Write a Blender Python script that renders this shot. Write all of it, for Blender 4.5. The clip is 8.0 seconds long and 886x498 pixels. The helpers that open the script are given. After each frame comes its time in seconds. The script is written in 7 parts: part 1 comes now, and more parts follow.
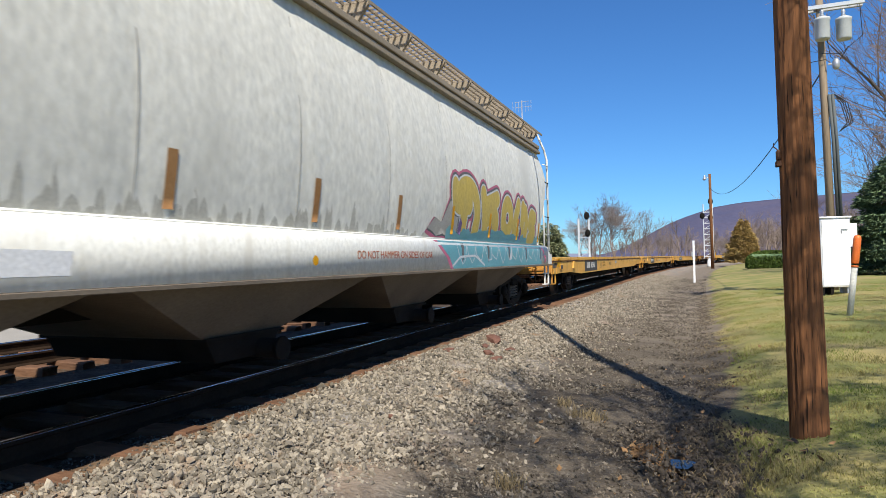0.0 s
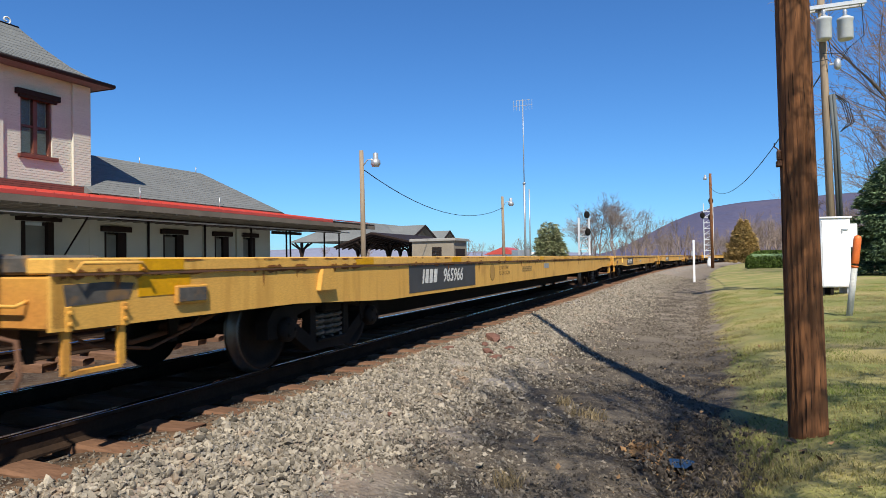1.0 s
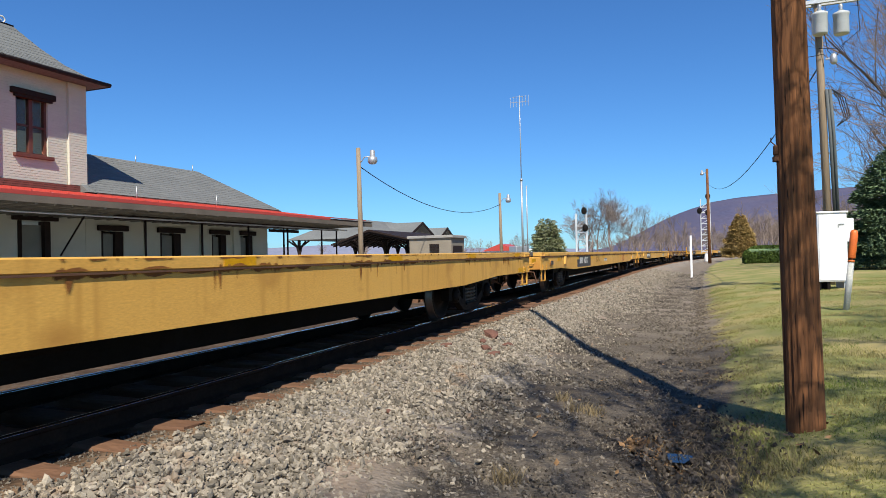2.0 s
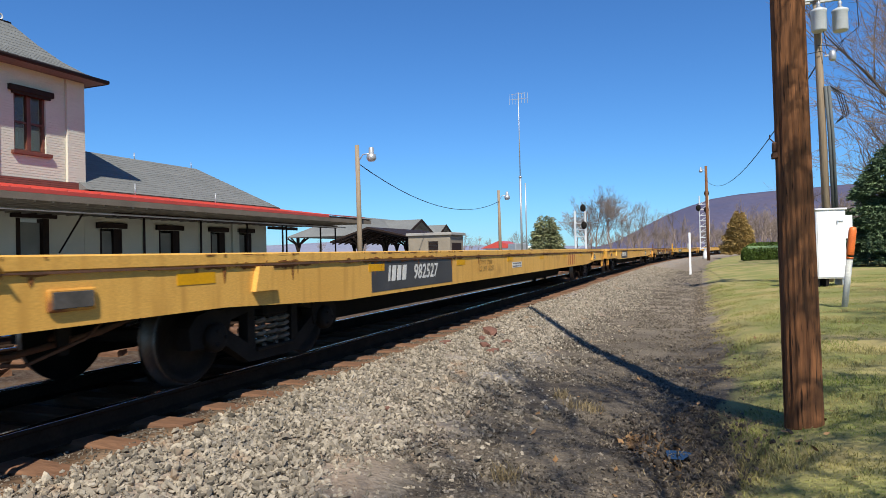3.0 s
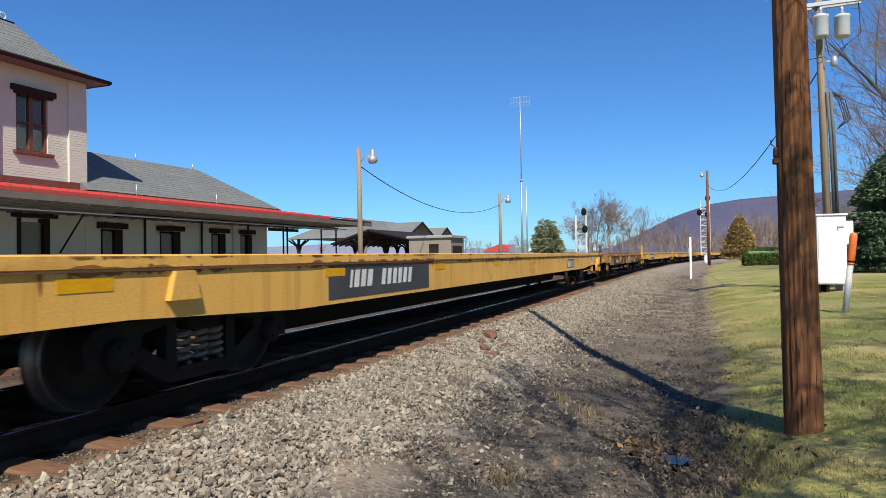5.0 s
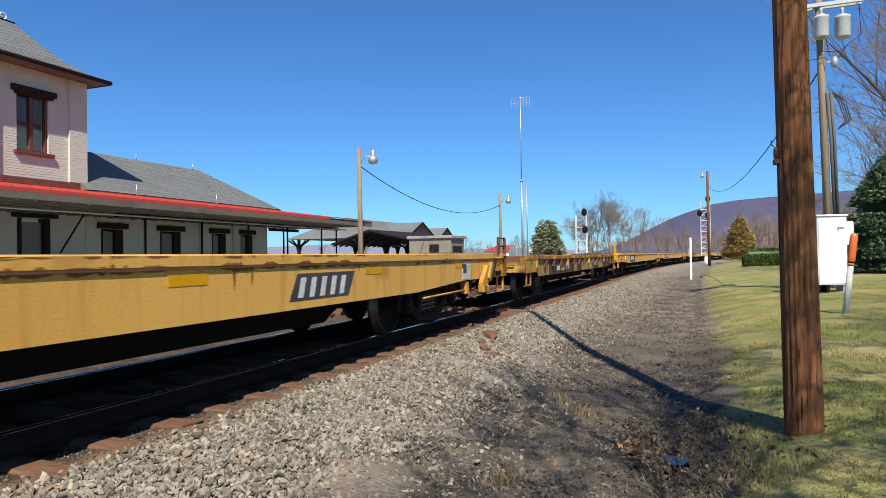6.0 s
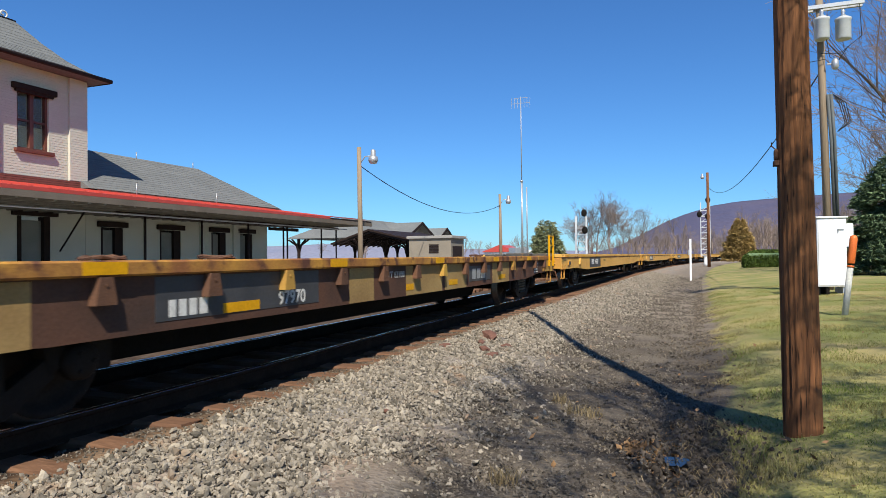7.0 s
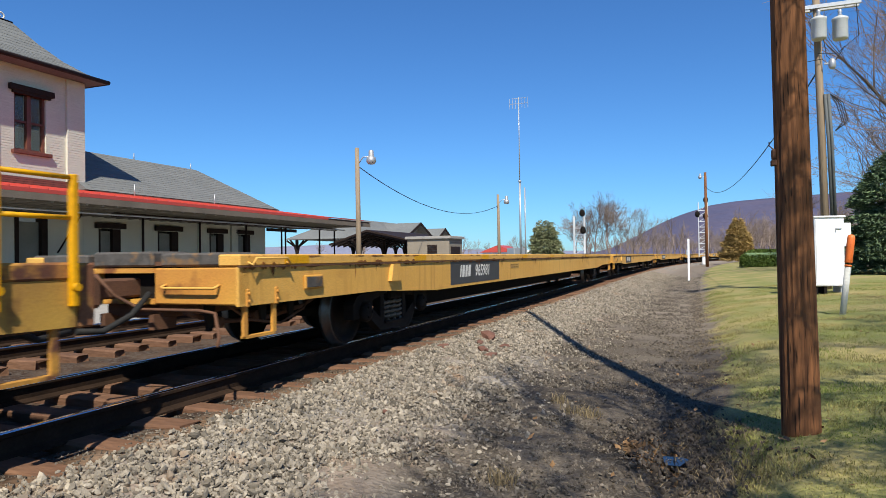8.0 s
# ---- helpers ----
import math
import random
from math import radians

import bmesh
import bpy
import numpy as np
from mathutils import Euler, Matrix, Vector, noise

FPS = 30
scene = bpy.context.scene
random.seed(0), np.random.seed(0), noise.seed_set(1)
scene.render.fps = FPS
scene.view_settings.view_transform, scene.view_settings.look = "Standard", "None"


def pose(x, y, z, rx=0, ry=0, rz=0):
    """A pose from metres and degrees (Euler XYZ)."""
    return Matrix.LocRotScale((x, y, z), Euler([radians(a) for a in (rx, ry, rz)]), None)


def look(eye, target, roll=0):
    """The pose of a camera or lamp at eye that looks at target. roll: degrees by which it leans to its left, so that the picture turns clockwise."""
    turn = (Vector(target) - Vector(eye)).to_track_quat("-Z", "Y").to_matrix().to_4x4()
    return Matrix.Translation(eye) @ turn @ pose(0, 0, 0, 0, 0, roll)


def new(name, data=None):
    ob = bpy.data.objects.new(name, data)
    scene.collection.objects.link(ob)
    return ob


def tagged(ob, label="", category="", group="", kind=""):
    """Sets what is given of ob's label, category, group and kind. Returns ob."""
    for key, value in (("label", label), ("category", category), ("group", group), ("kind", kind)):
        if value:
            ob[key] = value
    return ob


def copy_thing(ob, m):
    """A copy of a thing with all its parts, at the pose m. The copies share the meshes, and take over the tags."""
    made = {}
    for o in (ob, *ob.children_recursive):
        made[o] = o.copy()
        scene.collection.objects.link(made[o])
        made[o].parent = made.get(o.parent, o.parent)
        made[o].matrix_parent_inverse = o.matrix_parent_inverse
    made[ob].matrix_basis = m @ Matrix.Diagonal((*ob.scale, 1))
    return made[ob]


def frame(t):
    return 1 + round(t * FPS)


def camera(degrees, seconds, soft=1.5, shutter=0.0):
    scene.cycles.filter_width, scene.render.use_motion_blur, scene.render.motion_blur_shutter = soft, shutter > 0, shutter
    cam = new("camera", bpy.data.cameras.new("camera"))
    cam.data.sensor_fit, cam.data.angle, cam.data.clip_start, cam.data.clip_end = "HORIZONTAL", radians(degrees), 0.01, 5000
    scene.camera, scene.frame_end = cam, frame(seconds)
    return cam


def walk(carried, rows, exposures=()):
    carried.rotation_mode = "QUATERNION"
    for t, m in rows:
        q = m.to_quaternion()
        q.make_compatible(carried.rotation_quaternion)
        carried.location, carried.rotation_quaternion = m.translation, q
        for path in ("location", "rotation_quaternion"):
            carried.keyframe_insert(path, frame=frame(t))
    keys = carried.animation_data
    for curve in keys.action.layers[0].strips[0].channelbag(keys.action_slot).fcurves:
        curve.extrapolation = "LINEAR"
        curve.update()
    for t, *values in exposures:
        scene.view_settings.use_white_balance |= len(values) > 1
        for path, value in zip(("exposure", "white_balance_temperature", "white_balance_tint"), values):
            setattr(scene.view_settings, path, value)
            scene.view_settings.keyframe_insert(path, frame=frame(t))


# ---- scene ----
import collections

# World: z = 0 is the top of the rails; y runs along the near track, x to the right of it.
EYE = (0.0, 0.0, 1.095)
# seconds, yaw to the left of the track, pitch up, roll
TURNS = ((0, 21.394, 1.100, -1.237),
        (0.5, 21.409, 1.011, -1.037),
        (1, 21.401, 0.938, -0.934),
        (1.5, 21.289, 0.824, -1.166),
        (3, 21.103, 0.419, -1.330),
        (3.5, 20.979, 0.358, -1.198),
        (4, 21.074, 0.408, -1.126),
        (4.5, 21.120, 0.611, -0.974),
        (6, 21.170, 0.696, -0.859),
        (6.5, 21.162, 0.718, -0.758),
        (7, 21.151, 0.699, -0.595),
        (7.5, 21.017, 0.717, -0.663),
        (8, 20.999, 0.735, -0.752))


def gaze(yaw, pitch, roll):
    a, b = radians(yaw), radians(pitch)
    return look(EYE, (EYE[0] - math.sin(a) * math.cos(b), EYE[1] + math.cos(a) * math.cos(b), EYE[2] + math.sin(b)), roll)


cam = camera(68.57, 8.0, soft=0.85, shutter=0.06)
walk(cam, [(t, gaze(a, b, c)) for t, a, b, c in TURNS])

# ---- light ----
SUN_ELEVATION, SUN_AZIMUTH = radians(49), radians(154.5)
world = bpy.data.worlds.new("world")
scene.world = world
world.use_nodes = True
wn = world.node_tree.nodes
sky = wn.new("ShaderNodeTexSky")
sky.sky_type, sky.sun_disc = "NISHITA", False
sky.sun_elevation, sky.sun_rotation = SUN_ELEVATION, SUN_AZIMUTH
sky.air_density, sky.dust_density, sky.ozone_density = 1.0, 0.15, 2.5
tone = wn.new("ShaderNodeMix")
tone.data_type, tone.blend_type = "RGBA", "MULTIPLY"
tone.inputs["Factor"].default_value = 1.0
tone.inputs[7].default_value = (0.535, 1.03, 1.60, 1)
world.node_tree.links.new(sky.outputs[0], tone.inputs[6])
world.node_tree.links.new(tone.outputs[2], wn["Background"].inputs[0])
wn["Background"].inputs[1].default_value = 0.085
to_sun = Vector((math.sin(SUN_AZIMUTH) * math.cos(SUN_ELEVATION), math.cos(SUN_AZIMUTH) * math.cos(SUN_ELEVATION), math.sin(SUN_ELEVATION)))
sun = new("sun", bpy.data.lights.new("sun", "SUN"))
sun.data.energy, sun.data.angle, sun.data.color = 6.7, radians(0.53), (1.0, 0.935, 0.80)
sun.matrix_world = look(to_sun * 50, (0, 0, 0))
scene.view_settings.exposure = 0.0


# ---- materials ----
def surface(name, base, other, scale=3.0, rough=0.7, metal=0.0, bump=0.2, fine=40.0, contrast=0.5, stain=None, stain_scale=1.2, stain_from=0.55, stretch=(1, 1, 1), island=0.0, drip=None, gloss=None):
    """A painted, rough or grained surface: two colours mixed by coarse noise, fine grain in colour and relief, and stains."""
    m = bpy.data.materials.new(name)
    m.use_nodes = True
    n, l = m.node_tree.nodes, m.node_tree.links
    b = n["Principled BSDF"]
    b.inputs["Metallic"].default_value = metal
    b.inputs["Specular IOR Level"].default_value = gloss if gloss is not None else 0.5 if rough < 0.6 else 0.1
    tc, mp = n.new("ShaderNodeTexCoord"), n.new("ShaderNodeMapping")
    mp.inputs["Scale"].default_value = stretch
    l.new(tc.outputs["Object"], mp.inputs[0])
    info = n.new("ShaderNodeObjectInfo")
    shift = n.new("ShaderNodeMath")
    shift.operation, shift.inputs[1].default_value = "MULTIPLY", 50.0
    l.new(info.outputs["Random"], shift.inputs[0])
    l.new(shift.outputs[0], mp.inputs["Location"])

    def noise_at(s, detail=5.0):
        t = n.new("ShaderNodeTexNoise")
        t.inputs["Scale"].default_value, t.inputs["Detail"].default_value = s, detail
        l.new(mp.outputs[0], t.inputs["Vector"])
        return t

    def mix(fac, a, c):
        x = n.new("ShaderNodeMix")
        x.data_type = "RGBA"
        l.new(fac, x.inputs["Factor"])
        for v, i in ((a, 6), (c, 7)):
            if isinstance(v, tuple):
                x.inputs[i].default_value = (*v, 1)
            else:
                l.new(v, x.inputs[i])
        return x.outputs[2]

    def ramp(src, lo, hi):
        r = n.new("ShaderNodeMapRange")
        r.inputs[1].default_value, r.inputs[2].default_value = lo, hi
        l.new(src, r.inputs[0])
        return r.outputs[0]

    coarse, grain = noise_at(scale), noise_at(fine, 3.0)
    fac = ramp(coarse.outputs["Fac"], 0.5 - contrast / 2, 0.5 + contrast / 2)
    col = mix(fac, tuple(base), tuple(other))
    hsv = n.new("ShaderNodeHueSaturation")
    l.new(col, hsv.inputs["Color"])
    v = ramp(grain.outputs["Fac"], 0.2, 0.8)
    g = n.new("ShaderNodeMapRange")
    g.inputs[3].default_value, g.inputs[4].default_value = 0.8, 1.2
    l.new(v, g.inputs[0])
    value = g.outputs[0]
    if island:
        geo, r2, mul = n.new("ShaderNodeNewGeometry"), n.new("ShaderNodeMapRange"), n.new("ShaderNodeMath")
        r2.inputs[3].default_value, r2.inputs[4].default_value = 1 - island, 1 + island
        l.new(geo.outputs["Random Per Island"], r2.inputs[0])
        mul.operation = "MULTIPLY"
        l.new(value, mul.inputs[0])
        l.new(r2.outputs[0], mul.inputs[1])
        value = mul.outputs[0]
    l.new(value, hsv.inputs["Value"])
    col = hsv.outputs[0]
    if stain:
        s = noise_at(stain_scale, 8.0)
        col = mix(ramp(s.outputs["Fac"], stain_from, stain_from + 0.12), col, tuple(stain))
    if drip:
        run, m2 = n.new("ShaderNodeTexNoise"), n.new("ShaderNodeMapping")
        m2.inputs["Scale"].default_value = (1, 5.5, 0.55)
        l.new(tc.outputs["Object"], m2.inputs[0])
        l.new(shift.outputs[0], m2.inputs["Location"])
        l.new(m2.outputs[0], run.inputs["Vector"])
        run.inputs["Scale"].default_value, run.inputs["Detail"].default_value = 1.6, 7.0
        soft = ramp(run.outputs["Fac"], 0.52, 0.74)
        col = mix(soft, col, tuple(drip))
    l.new(col, b.inputs["Base Color"])
    rr = n.new("ShaderNodeMapRange")
    rr.inputs[3].default_value, rr.inputs[4].default_value = max(rough - 0.12, 0.03), min(rough + 0.12, 1)
    l.new(coarse.outputs["Fac"], rr.inputs[0])
    l.new(rr.outputs[0], b.inputs["Roughness"])
    if bump:
        bp = n.new("ShaderNodeBump")
        bp.inputs["Strength"].default_value, bp.inputs["Distance"].default_value = bump, 0.5 / fine
        l.new(grain.outputs["Fac"], bp.inputs["Height"])
        l.new(bp.outputs[0], b.inputs["Normal"])
    return m


YELLOW = surface("yellow_paint", (0.70, 0.40, 0.095), (0.61, 0.325, 0.07), 0.5, 0.55, bump=0.08, fine=60, contrast=0.5, stain=(0.43, 0.21, 0.045), stain_scale=1.1, stain_from=0.60, stretch=(1, 0.8, 1.3), drip=(0.50, 0.26, 0.055), gloss=0.25)
RUSTY_YELLOW = surface("rust_bled_yellow_paint", (0.62, 0.34, 0.06), (0.46, 0.20, 0.045), 1.6, 0.6, bump=0.12, fine=60, contrast=0.4, stain=(0.20, 0.075, 0.028), stain_scale=2.6, stain_from=0.56, gloss=0.2)
RUST_RUN = surface("dark_rust_run", (0.13, 0.048, 0.02), (0.30, 0.125, 0.035), 3.0, 0.8, bump=0.1, fine=70)
YELLOW_WORN = surface("worn_yellow_paint", (0.50, 0.30, 0.06), (0.30, 0.16, 0.05), 2.2, 0.65, bump=0.15, fine=60, stain=(0.13, 0.06, 0.03), stain_scale=3.0, stain_from=0.52)
BRIGHT_YELLOW = surface("reflective_yellow", (0.66, 0.33, 0.004), (0.56, 0.27, 0.004), 5, 0.5, bump=0.05, gloss=0.2)
RUST = surface("rusted_steel", (0.15, 0.075, 0.045), (0.09, 0.05, 0.035), 4, 0.85, bump=0.4, fine=70)
PLATE_GREY = surface("scuffed_grey_plate", (0.11, 0.10, 0.09), (0.06, 0.055, 0.05), 9, 0.6, bump=0.1, stain=(0.20, 0.12, 0.06), stain_scale=6)
CAR_BROWN = surface("faded_brown_paint", (0.135, 0.062, 0.038), (0.048, 0.036, 0.032), 1.2, 0.75, bump=0.15, fine=50, stain=(0.26, 0.15, 0.05), stain_scale=1.3, stain_from=0.62)
BLACK_STEEL = surface("black_steel", (0.010, 0.009, 0.008), (0.020, 0.017, 0.015), 3, 0.75, bump=0.2, gloss=0.05)
WHEEL_STEEL = surface("wheel_steel", (0.014, 0.012, 0.011), (0.028, 0.023, 0.02), 5, 0.7, 0.0, bump=0.15, gloss=0.1)
WHEEL_RIM = surface("worn_bright_tread", (0.16, 0.15, 0.14), (0.10, 0.092, 0.085), 6, 0.4, 0.9, bump=0.0)
BLACK_PAINT = surface("black_panel_paint", (0.03, 0.03, 0.033), (0.055, 0.055, 0.058), 3, 0.55, bump=0.05)
WHITE_PAINT = surface("white_lettering", (0.66, 0.65, 0.62), (0.52, 0.51, 0.48), 8, 0.6, bump=0.0)
HOPPER_GREY = surface("weathered_light_grey_paint", (0.74, 0.725, 0.67), (0.66, 0.65, 0.60), 0.35, 0.5, bump=0.03, fine=18, contrast=0.6, stain=(0.58, 0.565, 0.515), stain_scale=0.5, stain_from=0.58, stretch=(1, 0.8, 0.5), drip=(0.66, 0.645, 0.59), gloss=0.3)
HOPPER_WHITE = surface("off_white_paint", (0.82, 0.815, 0.78), (0.74, 0.735, 0.70), 1.1, 0.4, bump=0.04, fine=30, stretch=(1, 1, 0.6), drip=(0.66, 0.64, 0.59))
# hopper underside colour, darkened to offset light bounced up from the ground
HOPPER_UNDER = surface("darkened_grey_brown_paint", (0.19, 0.155, 0.12), (0.13, 0.108, 0.085), 1.5, 0.7, bump=0.1)
RAIL_TOP = surface("polished_rail", (0.90, 0.90, 0.91), (0.84, 0.84, 0.85), 6, 0.0, 1.0, bump=0.0)
RAIL_SIDE = surface("rusty_rail", (0.040, 0.025, 0.017), (0.024, 0.016, 0.012), 5, 0.85, bump=0.3, gloss=0.03)
TIE_WOOD = surface("weathered_tie_wood", (0.185, 0.10, 0.06), (0.12, 0.066, 0.043), 4, 0.9, bump=0.6, fine=30, stretch=(0.3, 1, 1))
POLE_WOOD = surface("creosoted_pole_wood", (0.27, 0.115, 0.048), (0.085, 0.042, 0.023), 30.0, 0.8, bump=1.0, fine=160, contrast=0.45, stretch=(1, 1, 0.06), stain=(0.022, 0.014, 0.010), stain_scale=70.0, stain_from=0.57)
PALE_POLE = surface("weathered_pale_pole_wood", (0.31, 0.24, 0.17), (0.23, 0.175, 0.12), 8, 0.85, bump=0.5, fine=40, stretch=(1, 1, 0.08))
WALL_CREAM = surface("painted_cream_brick", (0.60, 0.595, 0.50), (0.53, 0.525, 0.445), 1.5, 0.8, bump=0.2)
# tan, darker than the cream walls; for soffits, rafters, boards and gable walls
SOFFIT = surface("tan_soffit_paint", (0.27, 0.245, 0.20), (0.17, 0.15, 0.12), 2.5, 0.85, bump=0.2)
DARK_TRIM = surface("dark_brown_trim", (0.022, 0.015, 0.013), (0.034, 0.022, 0.018), 6, 0.65, bump=0.1)
SASH = surface("red_brown_sash_paint", (0.15, 0.045, 0.028), (0.11, 0.035, 0.022), 8, 0.5, bump=0.1)
MAROON = surface("maroon_paint", (0.20, 0.075, 0.06), (0.16, 0.06, 0.05), 3, 0.7, bump=0.15)
RED_METAL = surface("red_metal_roofing", (0.50, 0.065, 0.045), (0.42, 0.055, 0.04), 2, 0.45, bump=0.05)
SHINGLE = surface("grey_shingle", (0.19, 0.195, 0.19), (0.145, 0.15, 0.148), 0.8, 0.9, bump=0.4, fine=14, island=0.15)
CONCRETE = surface("platform_concrete", (0.36, 0.34, 0.31), (0.28, 0.265, 0.245), 0.7, 0.9, bump=0.3)
GALVANISED = surface("galvanised_steel", (0.50, 0.51, 0.52), (0.38, 0.39, 0.40), 6, 0.45, 0.6, bump=0.05)
CABINET_WHITE = surface("white_cabinet_paint", (0.78, 0.78, 0.79), (0.70, 0.70, 0.71), 2, 0.45, bump=0.03)
ORANGE = surface("orange_plastic", (0.72, 0.16, 0.025), (0.62, 0.13, 0.02), 6, 0.5, bump=0.05)
BARK = surface("grey_brown_bark", (0.15, 0.115, 0.09), (0.10, 0.08, 0.062), 6, 0.9, bump=0.6)
BEIGE = surface("beige_stucco", (0.27, 0.232, 0.18), (0.22, 0.19, 0.15), 1.5, 0.85, bump=0.2)
RUBBER = surface("black_rubber", (0.02, 0.02, 0.02), (0.03, 0.03, 0.03), 5, 0.7, bump=0.1)


# ---- mesh helpers ----
def part(name, bm, material, parent=None, label="", smooth=False):
    """One mesh object from a bmesh, under a thing or a part."""
    me = bpy.data.meshes.new(name)
    bm.normal_update()
    bm.to_mesh(me)
    bm.free()
    for m in material if isinstance(material, (list, tuple)) else (material,):
        me.materials.append(m)
    if smooth:
        me.shade_smooth()
    ob = new(name, me)
    if parent:
        ob.parent = parent
    return tagged(ob, label) if label else ob


def thing(name, m, label, category, group="", kind=""):
    ob = new(name)
    ob.empty_display_size = 0.3
    ob.matrix_world = m
    return tagged(ob, label, category, group, kind)


def box(bm, x0, x1, y0, y1, z0, z1, bevel=0.0, mat=0):
    v = [bm.verts.new(p) for p in ((x0, y0, z0), (x1, y0, z0), (x1, y1, z0), (x0, y1, z0), (x0, y0, z1), (x1, y0, z1), (x1, y1, z1), (x0, y1, z1))]
    faces = [bm.faces.new([v[i] for i in q]) for q in ((3, 2, 1, 0), (4, 5, 6, 7), (0, 1, 5, 4), (1, 2, 6, 5), (2, 3, 7, 6), (3, 0, 4, 7))]
    for f in faces:
        f.material_index = mat
    if bevel:
        edges = list({e for f in faces for e in f.edges})
        bmesh.ops.bevel(bm, geom=edges, offset=bevel, segments=1, affect="EDGES", profile=0.5)
    return bm


def prism(bm, outline, axis, a, b, mat=0):
    """A convex or concave outline of 2D points pushed along an axis from a to b. The 2D pair fills the other two axes in order."""
    def at(p, k):
        q = list(p)
        q.insert("xyz".index(axis), k)
        return bm.verts.new(q)
    lo, hi = [at(p, a) for p in outline], [at(p, b) for p in outline]
    n = len(outline)
    made = [bm.faces.new(lo[::-1]), bm.faces.new(hi)]
    made += [bm.faces.new((lo[i], lo[(i + 1) % n], hi[(i + 1) % n], hi[i])) for i in range(n)]
    for f in made:
        f.material_index = mat
    bmesh.ops.recalc_face_normals(bm, faces=made)
    return bm


def tube(bm, points, r, n=8, r_end=None, mat=0, caps=True):
    """A round rod along points, tapering from r to r_end."""
    pts = [Vector(p) for p in points]
    r_end = r if r_end is None else r_end
    rings = []
    side = None
    for i, p in enumerate(pts):
        d = (pts[min(i + 1, len(pts) - 1)] - pts[max(i - 1, 0)]).normalized()
        if side is None:
            side = d.orthogonal().normalized()
        side = (side - d * side.dot(d)).normalized()
        other = d.cross(side)
        k = r + (r_end - r) * i / (len(pts) - 1)
        rings.append([bm.verts.new(p + (side * math.cos(2 * math.pi * j / n) + other * math.sin(2 * math.pi * j / n)) * k) for j in range(n)])
    for a, b in zip(rings, rings[1:]):
        for j in range(n):
            f = bm.faces.new((a[j], a[(j + 1) % n], b[(j + 1) % n], b[j]))
            f.material_index, f.smooth = mat, n > 5
    if caps:
        bm.faces.new(rings[0][::-1]).material_index = mat
        bm.faces.new(rings[-1]).material_index = mat
    return bm


def lathe(bm, profile, axis="x", centre=(0, 0, 0), n=24, mat=0, start=0.0):
    """Turns (along, radius) pairs about an axis through centre."""
    c = Vector(centre)
    rings = []
    for along, r in profile:
        ring = []
        for j in range(n):
            a = 2 * math.pi * j / n + start
            u, w = r * math.cos(a), r * math.sin(a)
            ring.append(bm.verts.new(c + Vector({"x": (along, u, w), "y": (u, along, w), "z": (u, w, along)}[axis])))
        rings.append(ring)
    made = []
    for a, b in zip(rings, rings[1:]):
        for j in range(n):
            made.append(bm.faces.new((a[j], a[(j + 1) % n], b[(j + 1) % n], b[j])))
    made += [bm.faces.new(rings[0]), bm.faces.new(rings[-1])]
    for f in made:
        f.material_index = mat
    for f in made[:-2]:
        f.smooth = True
    bmesh.ops.recalc_face_normals(bm, faces=made)
    return bm


def B():
    return bmesh.new()


# ---- the line of the track ----
TRACK_X, TRACK2 = -4.95, -4.2


def track_x(y):
    """x of the near track's centre: straight, then an easing curve to the right."""
    if y < 10:
        return TRACK_X
    if y < 90:
        return TRACK_X + 5e-6 * (y - 10) ** 3
    if y < 220:
        return TRACK_X + 2.56 + 0.096 * (y - 90) + 0.0012 * (y - 90) ** 2
    return TRACK_X + 2.56 + 12.48 + 20.28 + 0.408 * (y - 220)


def track_slope(y):
    return (track_x(y + 0.5) - track_x(y - 0.5))


# distance along the track against y
_s, S_TABLE = 0.0, []
for _i in range(0, 321):
    S_TABLE.append((_s, float(_i)))
    _s += math.hypot(1.0, track_x(_i + 1) - track_x(_i))


def track_at(s):
    """x, y at a distance s along the near track."""
    if s <= 0:
        return TRACK_X, s
    i = min(int(s), len(S_TABLE) - 2)
    while S_TABLE[i][0] > s:
        i -= 1
    while i < len(S_TABLE) - 2 and S_TABLE[i + 1][0] < s:
        i += 1
    k = (s - S_TABLE[i][0]) / (S_TABLE[i + 1][0] - S_TABLE[i][0])
    y = S_TABLE[i][1] + k
    return track_x(y), y


PROFILE = ((-3000, 0.3), (-60, 0.0), (-20, -0.2), (-7, -0.24), (-5.9, -0.3), (0.7, -0.25), (0.95, -0.205), (1.12, -0.188), (1.3, -0.182), (1.5, -0.185), (1.72, -0.20), (2.1, -0.27), (3.3, -0.46), (3.8, -0.47), (4.4, -0.48), (4.9, -0.50), (5.3, -0.42), (5.7, -0.30), (6.5, -0.2), (9, 0.0), (15, 0.12), (40, 0.35), (120, 1.2), (3000, 1.5))


def ground_z(x, y):
    v = x - track_x(y)
    for (a, za), (b, zb) in zip(PROFILE, PROFILE[1:]):
        if v <= b:
            k = max(0.0, (v - a) / (b - a))
            return za + (zb - za) * k
    return PROFILE[-1][1]


